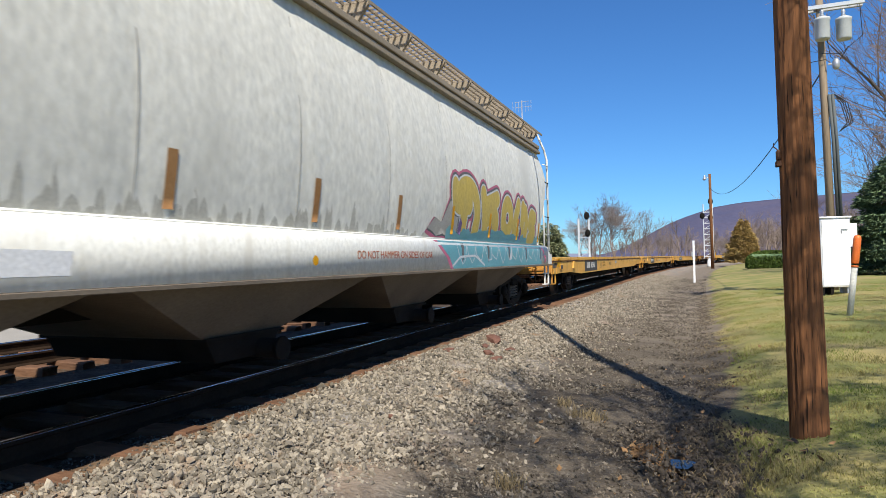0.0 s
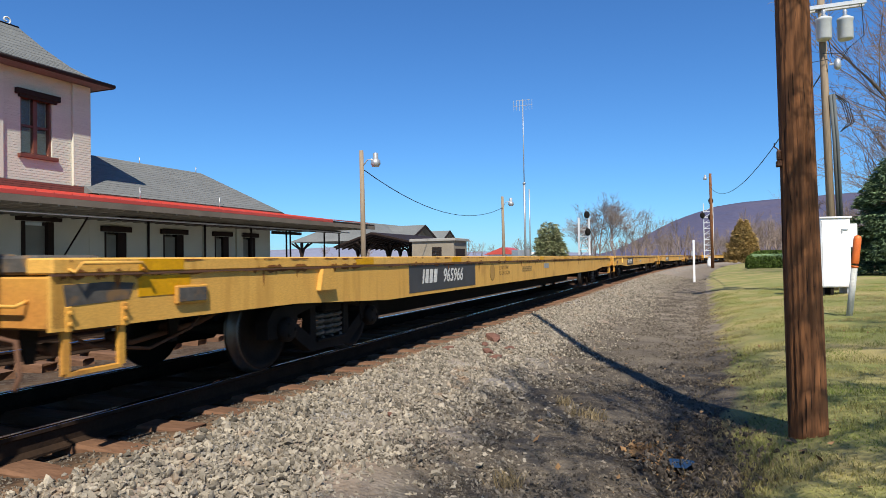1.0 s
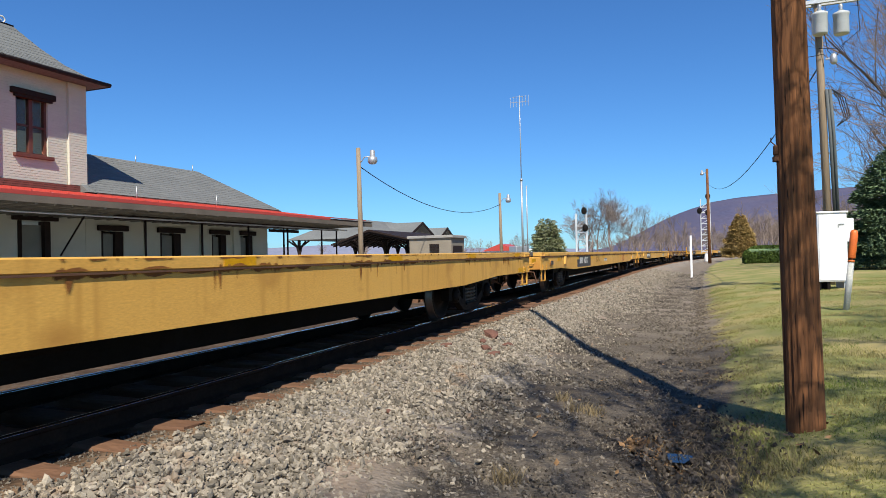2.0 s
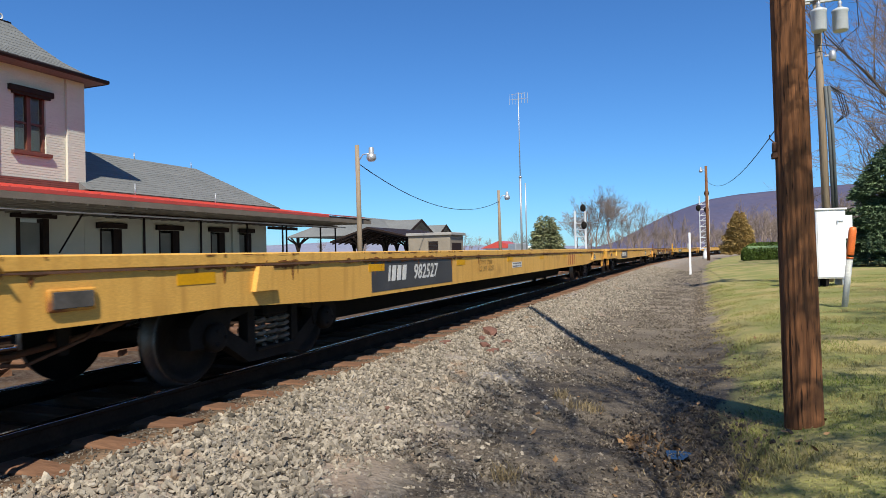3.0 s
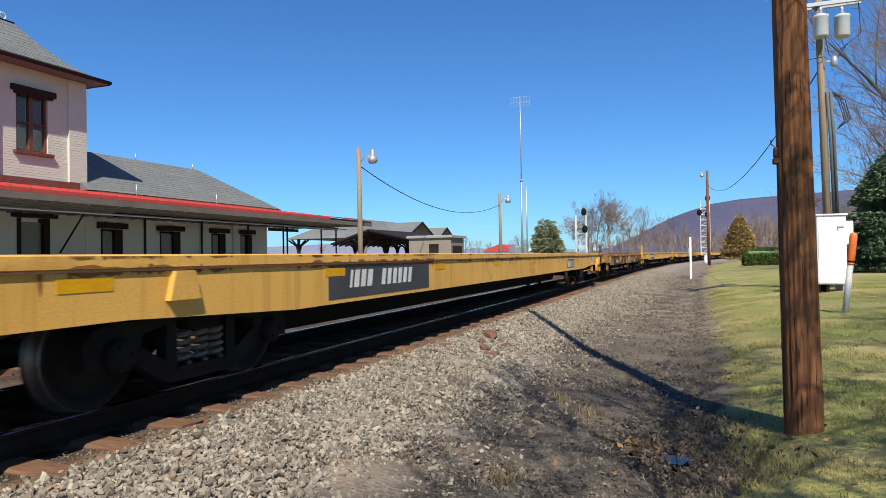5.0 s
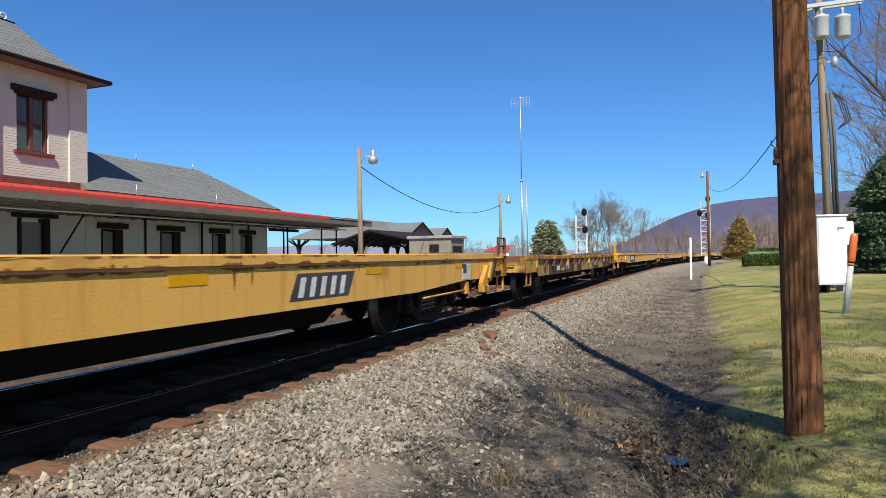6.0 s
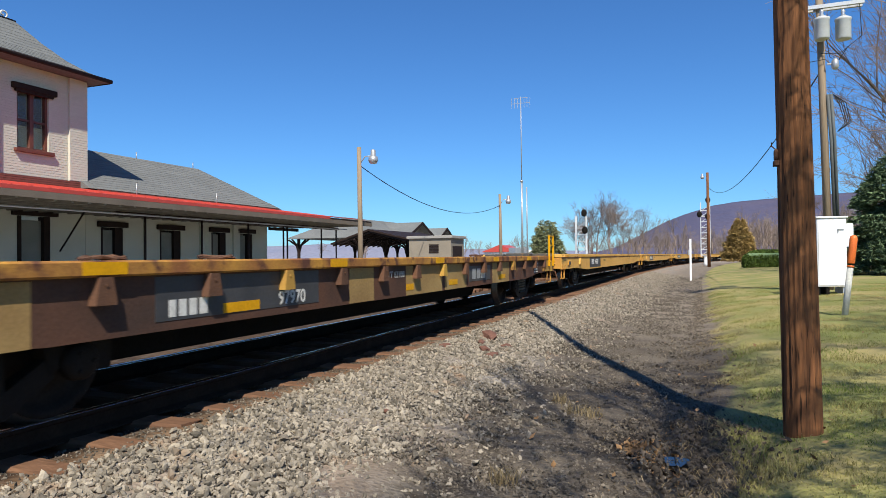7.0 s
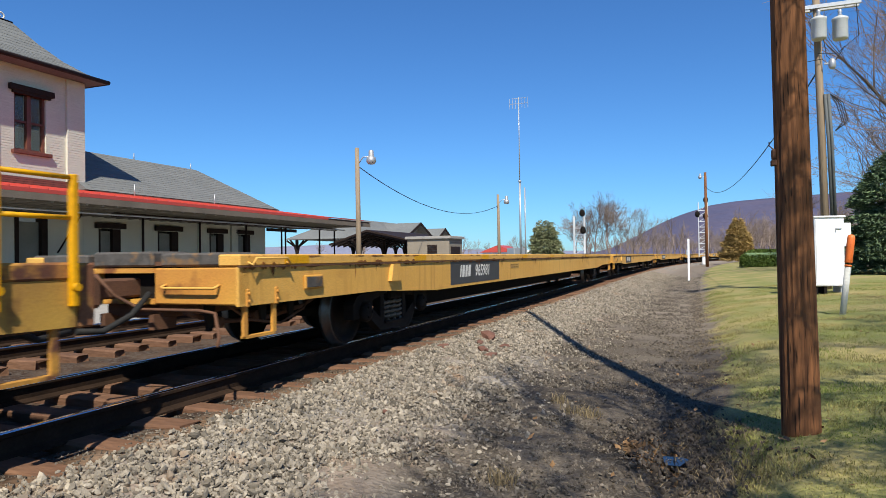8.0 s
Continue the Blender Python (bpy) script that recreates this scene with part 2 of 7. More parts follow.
def build_ground():
    vs = [-3000, -800, -300, -120, -60, -30, -20, -12, -9, -7, -6.4, -5.9, -4.2, -2.1, 0, 0.7, 0.95, 1.12, 1.3, 1.5, 1.72]
    vs += [1.72 + 0.1 * i for i in range(1, 60)] + [7.8, 8.4, 9, 10, 11.5, 13, 15, 18, 22, 28, 40, 60, 120, 300, 800, 3000]
    ys = [-200, -60, -20, -8, -3, 0, 1] + [1 + 0.12 * i for i in range(1, 120)] + [15.6 + 0.4 * i for i in range(1, 60)] + [40, 42, 45, 48, 52, 56, 60, 65, 70, 76, 83, 90, 100, 110, 120, 130, 140, 150, 160, 175, 190, 210, 240, 300, 420, 700, 1400, 3500]
    verts, zone = [], []
    for y in ys:
        for v in vs:
            x = track_x(min(y, 320)) + v
            z = ground_z(x, min(y, 320)) if abs(v) < 3000 else 0.5
            if 1.9 < v < 30 and 0 < y < 60:
                z += 0.035 * noise.noise((x * 1.7, y * 1.7, 0)) + 0.012 * noise.noise((x * 6, y * 6, 3))
            # the hollow beside the lawn
            z -= 0.10 * math.exp(-((v - 4.85) / 0.35) ** 2 - ((y - 5.6) / 1.0) ** 2)
            verts.append((x, y, z))
            zone.append(v)
    w = len(vs)
    faces = [(j * w + i, j * w + i + 1, (j + 1) * w + i + 1, (j + 1) * w + i) for j in range(len(ys) - 1) for i in range(w - 1)]
    me = bpy.data.meshes.new("ground")
    me.from_pydata(verts, [], faces)
    me.attributes.new("across", "FLOAT", "POINT").data.foreach_set("value", zone)
    me.shade_smooth()
    ob = new("ground", me)
    me.materials.append(ground_material())
    return tagged(ob, "gravel, bare dark earth and patchy winter lawn beside the tracks", "ground", kind="structure")


def ground_material():
    m = bpy.data.materials.new("ground")
    m.use_nodes = True
    n, l = m.node_tree.nodes, m.node_tree.links
    b = n["Principled BSDF"]
    b.inputs["Roughness"].default_value, b.inputs["Specular IOR Level"].default_value = 0.95, 0.08
    tc, at = n.new("ShaderNodeTexCoord"), n.new("ShaderNodeAttribute")
    at.attribute_name = "across"

    def noise_at(s, detail=6.0):
        t = n.new("ShaderNodeTexNoise")
        t.inputs["Scale"].default_value, t.inputs["Detail"].default_value = s, detail
        l.new(tc.outputs["Object"], t.inputs["Vector"])
        return t.outputs["Fac"]

    def rng(src, a, c, lo=0.0, hi=1.0):
        r = n.new("ShaderNodeMapRange")
        for i, v in enumerate((a, c, lo, hi)):
            r.inputs[i + 1].default_value = v
        l.new(src, r.inputs[0])
        return r.outputs[0]

    def mix(fac, a, c):
        x = n.new("ShaderNodeMix")
        x.data_type = "RGBA"
        l.new(fac, x.inputs["Factor"])
        for v, i in ((a, 6), (c, 7)):
            if isinstance(v, tuple):
                x.inputs[i].default_value = (*v, 1)
            else:
                l.new(v, x.inputs[i])
        return x.outputs[2]

    def add(a, c, op="ADD"):
        x = n.new("ShaderNodeMath")
        x.operation = op
        for v, i in ((a, 0), (c, 1)):
            if isinstance(v, (int, float)):
                x.inputs[i].default_value = v
            else:
                l.new(v, x.inputs[i])
        return x.outputs[0]

    vor = n.new("ShaderNodeTexVoronoi")
    vor.inputs["Scale"].default_value = 22
    l.new(tc.outputs["Object"], vor.inputs["Vector"])
    stone = mix(rng(vor.outputs["Color"], 0.1, 0.9), (0.12, 0.11, 0.098), (0.33, 0.30, 0.265))
    stone = mix(rng(noise_at(0.8), 0.45, 0.7), stone, (0.30, 0.22, 0.16))
    earth = mix(rng(noise_at(1.3), 0.35, 0.65), (0.066, 0.054, 0.043), (0.130, 0.108, 0.084))
    earth = mix(rng(noise_at(45), 0.48, 0.78), earth, (0.19, 0.165, 0.132))
    # dark blotches of earth that also stand in for dappled tree shade
    earth = mix(rng(noise_at(2.1), 0.56, 0.72), earth, (0.050, 0.041, 0.033))
    # dusty stone screenings cover the earth farther along the line
    sep = n.new("ShaderNodeSeparateXYZ")
    l.new(tc.outputs["Object"], sep.inputs[0])
    dust = mix(rng(noise_at(6), 0.35, 0.65), (0.165, 0.135, 0.105), (0.235, 0.195, 0.155))
    earth = mix(rng(add(sep.outputs["Y"], add(noise_at(0.7), 8.0, "MULTIPLY")), 15.5, 20.0), earth, dust)
    grass = mix(rng(noise_at(0.55), 0.42, 0.6), (0.15, 0.19, 0.038), (0.36, 0.29, 0.12))
    grass = mix(rng(noise_at(60, 3), 0.3, 0.75), grass, (0.28, 0.245, 0.12))
    wob = add(add(noise_at(1.1), 0.5, "SUBTRACT"), 1.5, "MULTIPLY")
    v = add(at.outputs["Fac"], wob)
    c1 = rng(v, 2.45, 3.25)
    near = rng(sep.outputs["Y"], 7.5, 4.5, 0.0, 0.3)
    c2 = rng(add(v, near), 5.27, 5.5)
    col = mix(c2, mix(c1, stone, earth), grass)
    inner = add(rng(at.outputs["Fac"], 1.1, 1.3), 1.0, "SUBTRACT")
    inner = add(inner, -1.0, "MULTIPLY")
    # track bed, set darker than its sunlit brown to carry the train's shade
    bed = mix(rng(noise_at(2.0), 0.4, 0.65), (0.050, 0.033, 0.024), (0.105, 0.068, 0.044))
    bed = mix(rng(vor.outputs["Color"], 0.5, 0.95), bed, (0.11, 0.09, 0.072))
    # rust-brown dirt round the tie ends
    side = mix(rng(vor.outputs["Color"], 0.2, 0.9), (0.15, 0.092, 0.055), (0.24, 0.165, 0.11))
    col = mix(rng(add(at.outputs["Fac"], add(noise_at(3.0), 0.3, "MULTIPLY")), 1.68, 1.52), col, side)
    col = mix(inner, col, bed)
    far = n.new("ShaderNodeVectorMath")
    far.operation = "DISTANCE"
    l.new(tc.outputs["Object"], far.inputs[0])
    far.inputs[1].default_value = (-0.3, 5.6, -0.5)
    wet = rng(add(far.outputs["Value"], add(noise_at(4.0), 0.5, "MULTIPLY")), 0.95, 0.5)
    col = mix(wet, col, (0.035, 0.029, 0.025))
    left = rng(at.outputs["Fac"], -16, -15)
    col = mix(left, (0.20, 0.19, 0.15), col)
    l.new(col, b.inputs["Base Color"])
    bp = n.new("ShaderNodeBump")
    bp.inputs["Strength"].default_value, bp.inputs["Distance"].default_value = 0.7, 0.014
    l.new(add(noise_at(30), rng(vor.outputs["Distance"], 0, 0.6)), bp.inputs["Height"])
    l.new(bp.outputs[0], b.inputs["Normal"])
    return m


def build_track(name, offset, label):
    """Two rails swept along the line, with the ties below them."""
    track = thing(name, pose(0, 0, 0), label, "railway track", kind="structure")
    ys = [-40 + 4 * i for i in range(13)] + [10 + 2 * i for i in range(1, 106)]
    crown = [(0.037, -0.014), (0.0355, -0.008), (0.032, -0.0038), (0.025, -0.0014), (0.013, -0.0003)]
    outline = [(-0.07, -0.18), (0.07, -0.18), (0.07, -0.165), (0.012, -0.14), (0.012, -0.05), (0.037, -0.035)] + crown
    outline += [(-a, z) for a, z in crown[::-1]] + [(-0.037, -0.035), (-0.012, -0.05), (-0.012, -0.14), (-0.07, -0.165)]
    n = len(outline)
    for side in (0.7525, -0.7525):
        bm = B()
        rings = []
        for y in ys:
            s = track_slope(y)
            k = 1 / math.hypot(1, s)
            rings.append([bm.verts.new((track_x(y) + (offset + side + a) * k, y - (offset + side + a) * k * s, z)) for a, z in outline])
        for a, b in zip(rings, rings[1:]):
            for j in range(len(outline)):
                f = bm.faces.new((a[j], b[j], b[(j + 1) % n], a[(j + 1) % n]))
                # running band worn bright; on the farther rail it is widened for a glint
                f.material_index = 0 if (6 <= j <= 14 if side < 0 else 7 <= j <= 14) else 1
                f.smooth = 6 <= j <= 14
        part("rail", bm, (RAIL_TOP, RAIL_SIDE), track)
    return track


def build_ties(track, offset, count, y0):
    """Ties share six worn meshes; each is a piece of the track."""
    rnd = random.Random(4)
    meshes = []
    for k in range(6):
        bm = B()
        box(bm, -1.34, 1.34, -0.115, 0.115, -0.36, -0.168, 0.018)
        bmesh.ops.subdivide_edges(bm, edges=[e for e in bm.edges if abs(e.verts[0].co.x - e.verts[1].co.x) > 1], cuts=5)
        for v in bm.verts:
            e = 1 if abs(v.co.x) > 1.25 else 0.35
            v.co += Vector((rnd.uniform(-0.05, 0.05) * e, rnd.uniform(-0.02, 0.02) * e, rnd.uniform(-0.02, 0.006) * e))
        me = bpy.data.meshes.new("tie")
        bm.to_mesh(me)
        bm.free()
        me.materials.append(TIE_WOOD)
        meshes.append(me)
    for i in range(count):
        y = y0 + 0.545 * i + rnd.uniform(-0.03, 0.03)
        ob = new("tie", meshes[rnd.randrange(6)])
        ob.parent = track
        s = track_slope(y)
        ob.matrix_local = pose(track_x(y) + offset + rnd.uniform(-0.05, 0.07), y - offset * s, rnd.uniform(-0.012, 0.008), 0, 0, -math.degrees(math.atan(s)) + rnd.uniform(-1, 1))


ground = build_ground()
near_track = build_track("near_track", 0.0, "polished steel rails on worn brown wooden ties in ballast")
far_track = build_track("far_track", TRACK2, "dull rusty rails on wooden ties beside the platform")


# ---- the train ----
SPEED, JOINT_8 = 14.6, 3.9   # metres a second; place of one coupling at 8 s
LONG, SHORT, HOPPER = 28.2, 19.4, 18.3


def wheelset():
    bm = B()
    for k in (1, -1):
        lathe(bm, [(k * a, r) for a, r in ((0.70, 0.10), (0.68, 0.445), (0.715, 0.442), (0.72, 0.425), (0.80, 0.412), (0.815, 0.40), (0.81, 0.345), (0.775, 0.33), (0.77, 0.17), (0.83, 0.13), (0.84, 0.085))], "x", (0, 0, 0), 32)
    lathe(bm, [(-1.02, 0.07), (1.02, 0.07)], "x", (0, 0, 0), 12)
    for f in bm.faces:
        if all(math.hypot(v.co.y, v.co.z) > 0.398 for v in f.verts):
            f.material_index = 1
    me_ob = part("wheelset", bm, (WHEEL_STEEL, WHEEL_RIM))
    return me_ob


def side_frame_mesh():
    """A cast truck side frame on the +x side: journal ends, compression and tension members, columns and bearing caps."""
    bm = B()
    for k in (1, -1):
        prism(bm, [(k * 1.16, 0.34), (k * 1.17, 0.52), (k * 1.08, 0.62), (k * 0.9, 0.66), (k * 0.70, 0.64), (k * 0.66, 0.52), (k * 0.70, 0.36), (k * 0.78, 0.40), (k * 0.80, 0.52), (k * 0.98, 0.52), (k * 1.0, 0.34)], "x", 0.93, 1.07)
        prism(bm, [(k * 0.29, 0.22), (k * 0.30, 0.62), (k * 0.40, 0.62), (k * 0.41, 0.22)], "x", 0.945, 1.055)
        lathe(bm, [(1.05, 0.13), (1.12, 0.125), (1.145, 0.10), (1.15, 0.05)], "x", (0, k * 0.89, 0.42), 16)
        for j in range(3):
            lathe(bm, [(1.14, 0.02), (1.165, 0.018)], "x", (0, k * 0.89 + 0.07 * math.cos(j * 2.09), 0.42 + 0.07 * math.sin(j * 2.09)), 6)
    prism(bm, [(-0.72, 0.53), (-0.74, 0.65), (-0.42, 0.73), (0.42, 0.73), (0.74, 0.65), (0.72, 0.53), (0.34, 0.61), (-0.34, 0.61)], "x", 0.94, 1.06)
    prism(bm, [(-0.74, 0.34), (-0.69, 0.47), (-0.32, 0.25), (0.32, 0.25), (0.69, 0.47), (0.74, 0.34), (0.40, 0.13), (-0.40, 0.13)], "x", 0.94, 1.06)
    box(bm, 0.92, 1.09, -0.3, 0.3, 0.215, 0.25, 0.008)
    return bm


def spring_mesh():
    """One coil spring, turns apart."""
    bm = B()
    pts = [(0.066 * math.cos(a), 0.066 * math.sin(a), 0.25 + 0.28 * a / (2 * math.pi * 4.5)) for a in [2 * math.pi * 4.5 * i / 54 for i in range(55)]]
    tube(bm, pts, 0.02, 5)
    return bm


TRUCK_PARTS = {}


def add_truck(car, y):
    """A truck at y on a car: bolster, side frames, springs, and two wheelsets that turn."""
    if not TRUCK_PARTS:
        bm = B()
        box(bm, -1.1, 1.1, -0.2, 0.2, 0.53, 0.68, 0.03)
        lathe(bm, [(0.6, 0.25), (0.76, 0.22)], "z", (0, 0, 0), 14)
        for key, mesh, m in (("side_frame", side_frame_mesh(), TRUCK_GREY), ("coil_spring", spring_mesh(), HOPPER_UNDER), ("truck_bolster", bm, BLACK_STEEL)):
            ob = part(key, mesh, m)
            TRUCK_PARTS[key] = ob.data
            bpy.data.objects.remove(ob)
        ob = wheelset()
        TRUCK_PARTS["wheelset"] = ob.data
        bpy.data.objects.remove(ob)
    bolster = new("truck_bolster", TRUCK_PARTS["truck_bolster"])
    bolster.parent, bolster.location = car, (0, y, 0)
    for turn in (0, 180):
        ob = new("side_frame", TRUCK_PARTS["side_frame"])
        ob.parent, ob.matrix_local = bolster, pose(0, 0, 0, 0, 0, turn)
        for dy in (-0.19, 0.0, 0.19):
            ob = new("coil_spring", TRUCK_PARTS["coil_spring"])
            ob.parent, ob.location = bolster, (1.0 if turn == 0 else -1.0, dy, 0)
    for k in (-0.89, 0.89):
        ob = new("wheelset", TRUCK_PARTS["wheelset"])
        ob.parent, ob.location = car, (0, y + k, 0.42)
        WHEELS.append(ob)


TRUCK_GREY = surface("grimy_cast_steel", (0.022, 0.018, 0.015), (0.012, 0.010, 0.009), 3, 0.75, bump=0.35, fine=50)
WHEELS = []


def lettering(name, text, size, m, parent, label, material=WHITE_PAINT, bold=0.0, shear=0.0, spread=1.0):
    """Painted characters as a mesh, in the plane x = 0 reading along +y."""
    cu = bpy.data.curves.new(name, "FONT")
    cu.body, cu.size, cu.offset, cu.shear, cu.space_character = text, size, bold, shear, spread
    cu.align_x, cu.align_y = "LEFT", "BOTTOM_BASELINE"
    cu.extrude = 0.0008
    tmp = new("tmp", cu)
    me = bpy.data.meshes.new_from_object(tmp.evaluated_get(bpy.context.evaluated_depsgraph_get()))
    bpy.data.objects.remove(tmp)
    me.name = name
    me.materials.clear()
    me.materials.append(material)
    ob = new(name, me)
    ob.parent = parent
    ob.matrix_local = m @ Matrix.Rotation(radians(90), 4, "Z") @ Matrix.Rotation(radians(90), 4, "X")
    return tagged(ob, label)


def stencil_plate(car, x, y0, y1, z0, z1, rows, label, ground=None, ink=None):
    """A painted block of writing too small to read: a panel with lines of small bars."""
    bm = B()
    box(bm, x, x + 0.003, y0, y1, z0, z1)
    plate = part("stencil_panel", bm, ground or WHITE_PAINT, car, label)
    rnd = random.Random(int(y0 * 100))
    bm = B()
    w, hh = y1 - y0, (z1 - z0) / rows
    for i in range(rows):
        y = y0 + 0.08 * w
        while y < y1 - 0.12 * w:
            k = rnd.uniform(0.05, 0.16) * w
            box(bm, x + 0.003, x + 0.005, y, min(y + k, y1 - 0.06 * w), z0 + (i + 0.3) * hh, z0 + (i + 0.72) * hh)
            y += k + 0.04 * w
    tagged(part("stencil_mark", bm, ink or BLACK_PAINT, plate), kind="stuff")
    return plate


def stencil_words(car, x, y, z, size, text, material=None):
    return lettering("stencilled_words", text, size, pose(x, y, z), car, "dark stencilled words " + text.lower(), material or STENCIL_INK, spread=1.08)


def slanted_bars(name, parent, x, y, z, h, widths, gap, slant, material, label=""):
    """Plain upright bars of the size and slant of a painted mark."""
    bm = B()
    for w in widths:
        prism(bm, [(y, z), (y + w, z), (y + w + slant * h, z + h), (y + slant * h, z + h)], "x", x, x + 0.002)
        y += w + gap
    return part(name, bm, material, parent, label)


STENCIL_INK = surface("faded_stencil_ink", (0.20, 0.13, 0.05), (0.28, 0.18, 0.06), 6, 0.7, bump=0.0)
RED_INK = surface("faded_red_paint", (0.36, 0.07, 0.03), (0.40, 0.13, 0.05), 5, 0.6, bump=0.0)
OCHRE_PATCH = surface("touched_up_dark_yellow", (0.42, 0.235, 0.05), (0.36, 0.20, 0.045), 2, 0.5, bump=0.05)


def coupler(bm, y, k, z=0.86):
    box(bm, -0.09, 0.09, min(y, y + k * 0.55), max(y, y + k * 0.55), z - 0.1, z + 0.08, 0.02)
    box(bm, -0.16, 0.13, min(y + k * 0.5, y + k * 0.72), max(y + k * 0.5, y + k * 0.72), z - 0.17, z + 0.13, 0.03)


def end_gear(car, k, h, w):
    """Cut lever, draft pocket, pipes, chains and hangers below a car's end."""
    y = k * h
    bm = B()
    tube(bm, [(0.12, y + k * 0.42, 0.98), (0.2, y + k * 0.30, 0.80), (0.3, y + k * 0.10, 0.66), (0.95, y + k * 0.09, 0.66), (1.12, y + k * 0.09, 0.64), (1.18, y + k * 0.11, 0.44), (1.2, y + k * 0.16, 0.36)], 0.016, 6)
    part("cut_lever", bm, RUST, car, "bent rusty uncoupling lever")
    bm = B()
    box(bm, -0.34, 0.34, min(y - k * 0.1, y - k * 1.4), max(y - k * 0.1, y - k * 1.4), 0.56, 0.70, 0.02)
    for x in (-0.3, 0.3):
        box(bm, x - 0.03, x + 0.03, min(y - k * 0.02, y - k * 0.3), max(y - k * 0.02, y - k * 0.3), 0.46, 0.60)
    part("draft_pocket", bm, RUST, car)
    bm = B()
    tube(bm, [(0.62, y - k * 0.1, 0.62), (0.62, y - k * 0.5, 0.50), (0.66, y - k * 1.2, 0.47), (0.7, y - k * 1.9, 0.56), (0.6, y - k * 2.4, 0.66)], 0.025, 6)
    tube(bm, [(0.9, y - k * 0.3, 0.70), (0.92, y - k * 0.6, 0.52), (0.95, y - k * 1.1, 0.44), (0.9, y - k * 1.6, 0.55), (0.8, y - k * 1.9, 0.70)], 0.014, 5)
    for j in range(3):
        lathe(bm, [(0.58, 0.05), (0.70, 0.05)], "x", (0, y - k * (0.5 + 0.55 * j), 0.50 + 0.02 * j), 8)
    part("brake_pipe", bm, RUST, car, "rusty brake pipes and hanging chain")
    for yy, x in ((0.25, 0.75), (0.95, 0.82), (1.5, 0.78)):
        bm = B()
        prism(bm, [(y - k * yy - 0.07, 0.70), (y - k * yy + 0.07, 0.70), (y - k * yy + 0.03, 0.44), (y - k * yy - 0.03, 0.44)], "x", x, x + 0.03)
        part("hanger", bm, TRUCK_GREY, car)


def rust_runs(car, k, w, h, rnd):
    """Ragged runs and blisters of rust along the joint, bleeding down the web and up onto the top rail."""
    verts, faces = [], []
    for i in range(380):
        y = rnd.uniform(-h + 0.02, h - 0.5)
        if noise.noise((y * 0.8, k, 7.0)) < -0.12:
            continue
        wide = rnd.uniform(0.008, 0.07) if rnd.random() < 0.7 else rnd.uniform(0.08, 0.3)
        drop = rnd.uniform(0.012, 0.04) if wide > 0.08 or rnd.random() < 0.8 else rnd.uniform(0.05, 0.2)
        n = len(verts)
        x = k * (w + 0.0022 + 0.00001 * i)
        verts += [(x, y, 1.03), (x, y + wide, 1.03), (x, y + wide * 0.8, 1.03 - drop * 0.55), (x, y + wide * rnd.uniform(0.3, 0.6), 1.03 - drop), (x, y + wide * 0.1, 1.03 - drop * rnd.uniform(0.3, 0.7))]
        faces.append((n, n + 1, n + 2, n + 3, n + 4))
        if i % 3 == 0:
            n = len(verts)
            x = k * (w + 0.0142 + 0.00001 * i)
            top = rnd.uniform(0.008, 0.03)
            verts += [(x, y, 1.053), (x, y + wide, 1.053), (x, y + wide * 0.6, 1.053 + top), (x, y + wide * 0.2, 1.053 + top * 0.7)]
            faces.append((n, n + 1, n + 2, n + 3))
        if i % 2:
            n = len(verts)
            x = k * (w + 0.0143 + 0.00001 * i)
            top = rnd.uniform(0.006, 0.02)
            verts += [(x, y, 1.133), (x, y + wide * 0.3, 1.133 - top), (x, y + wide * 0.8, 1.133 - top * 0.6), (x, y + wide, 1.133)]
            faces.append((n, n + 1, n + 2, n + 3))
    me = bpy.data.meshes.new("rust_run")
    me.from_pydata(verts, [], faces)
    me.materials.append(RUST_RUN)
    ob = new("rust_run", me)
    ob.parent = car
    tagged(ob, "dark rust runs along the joint", kind="stuff")


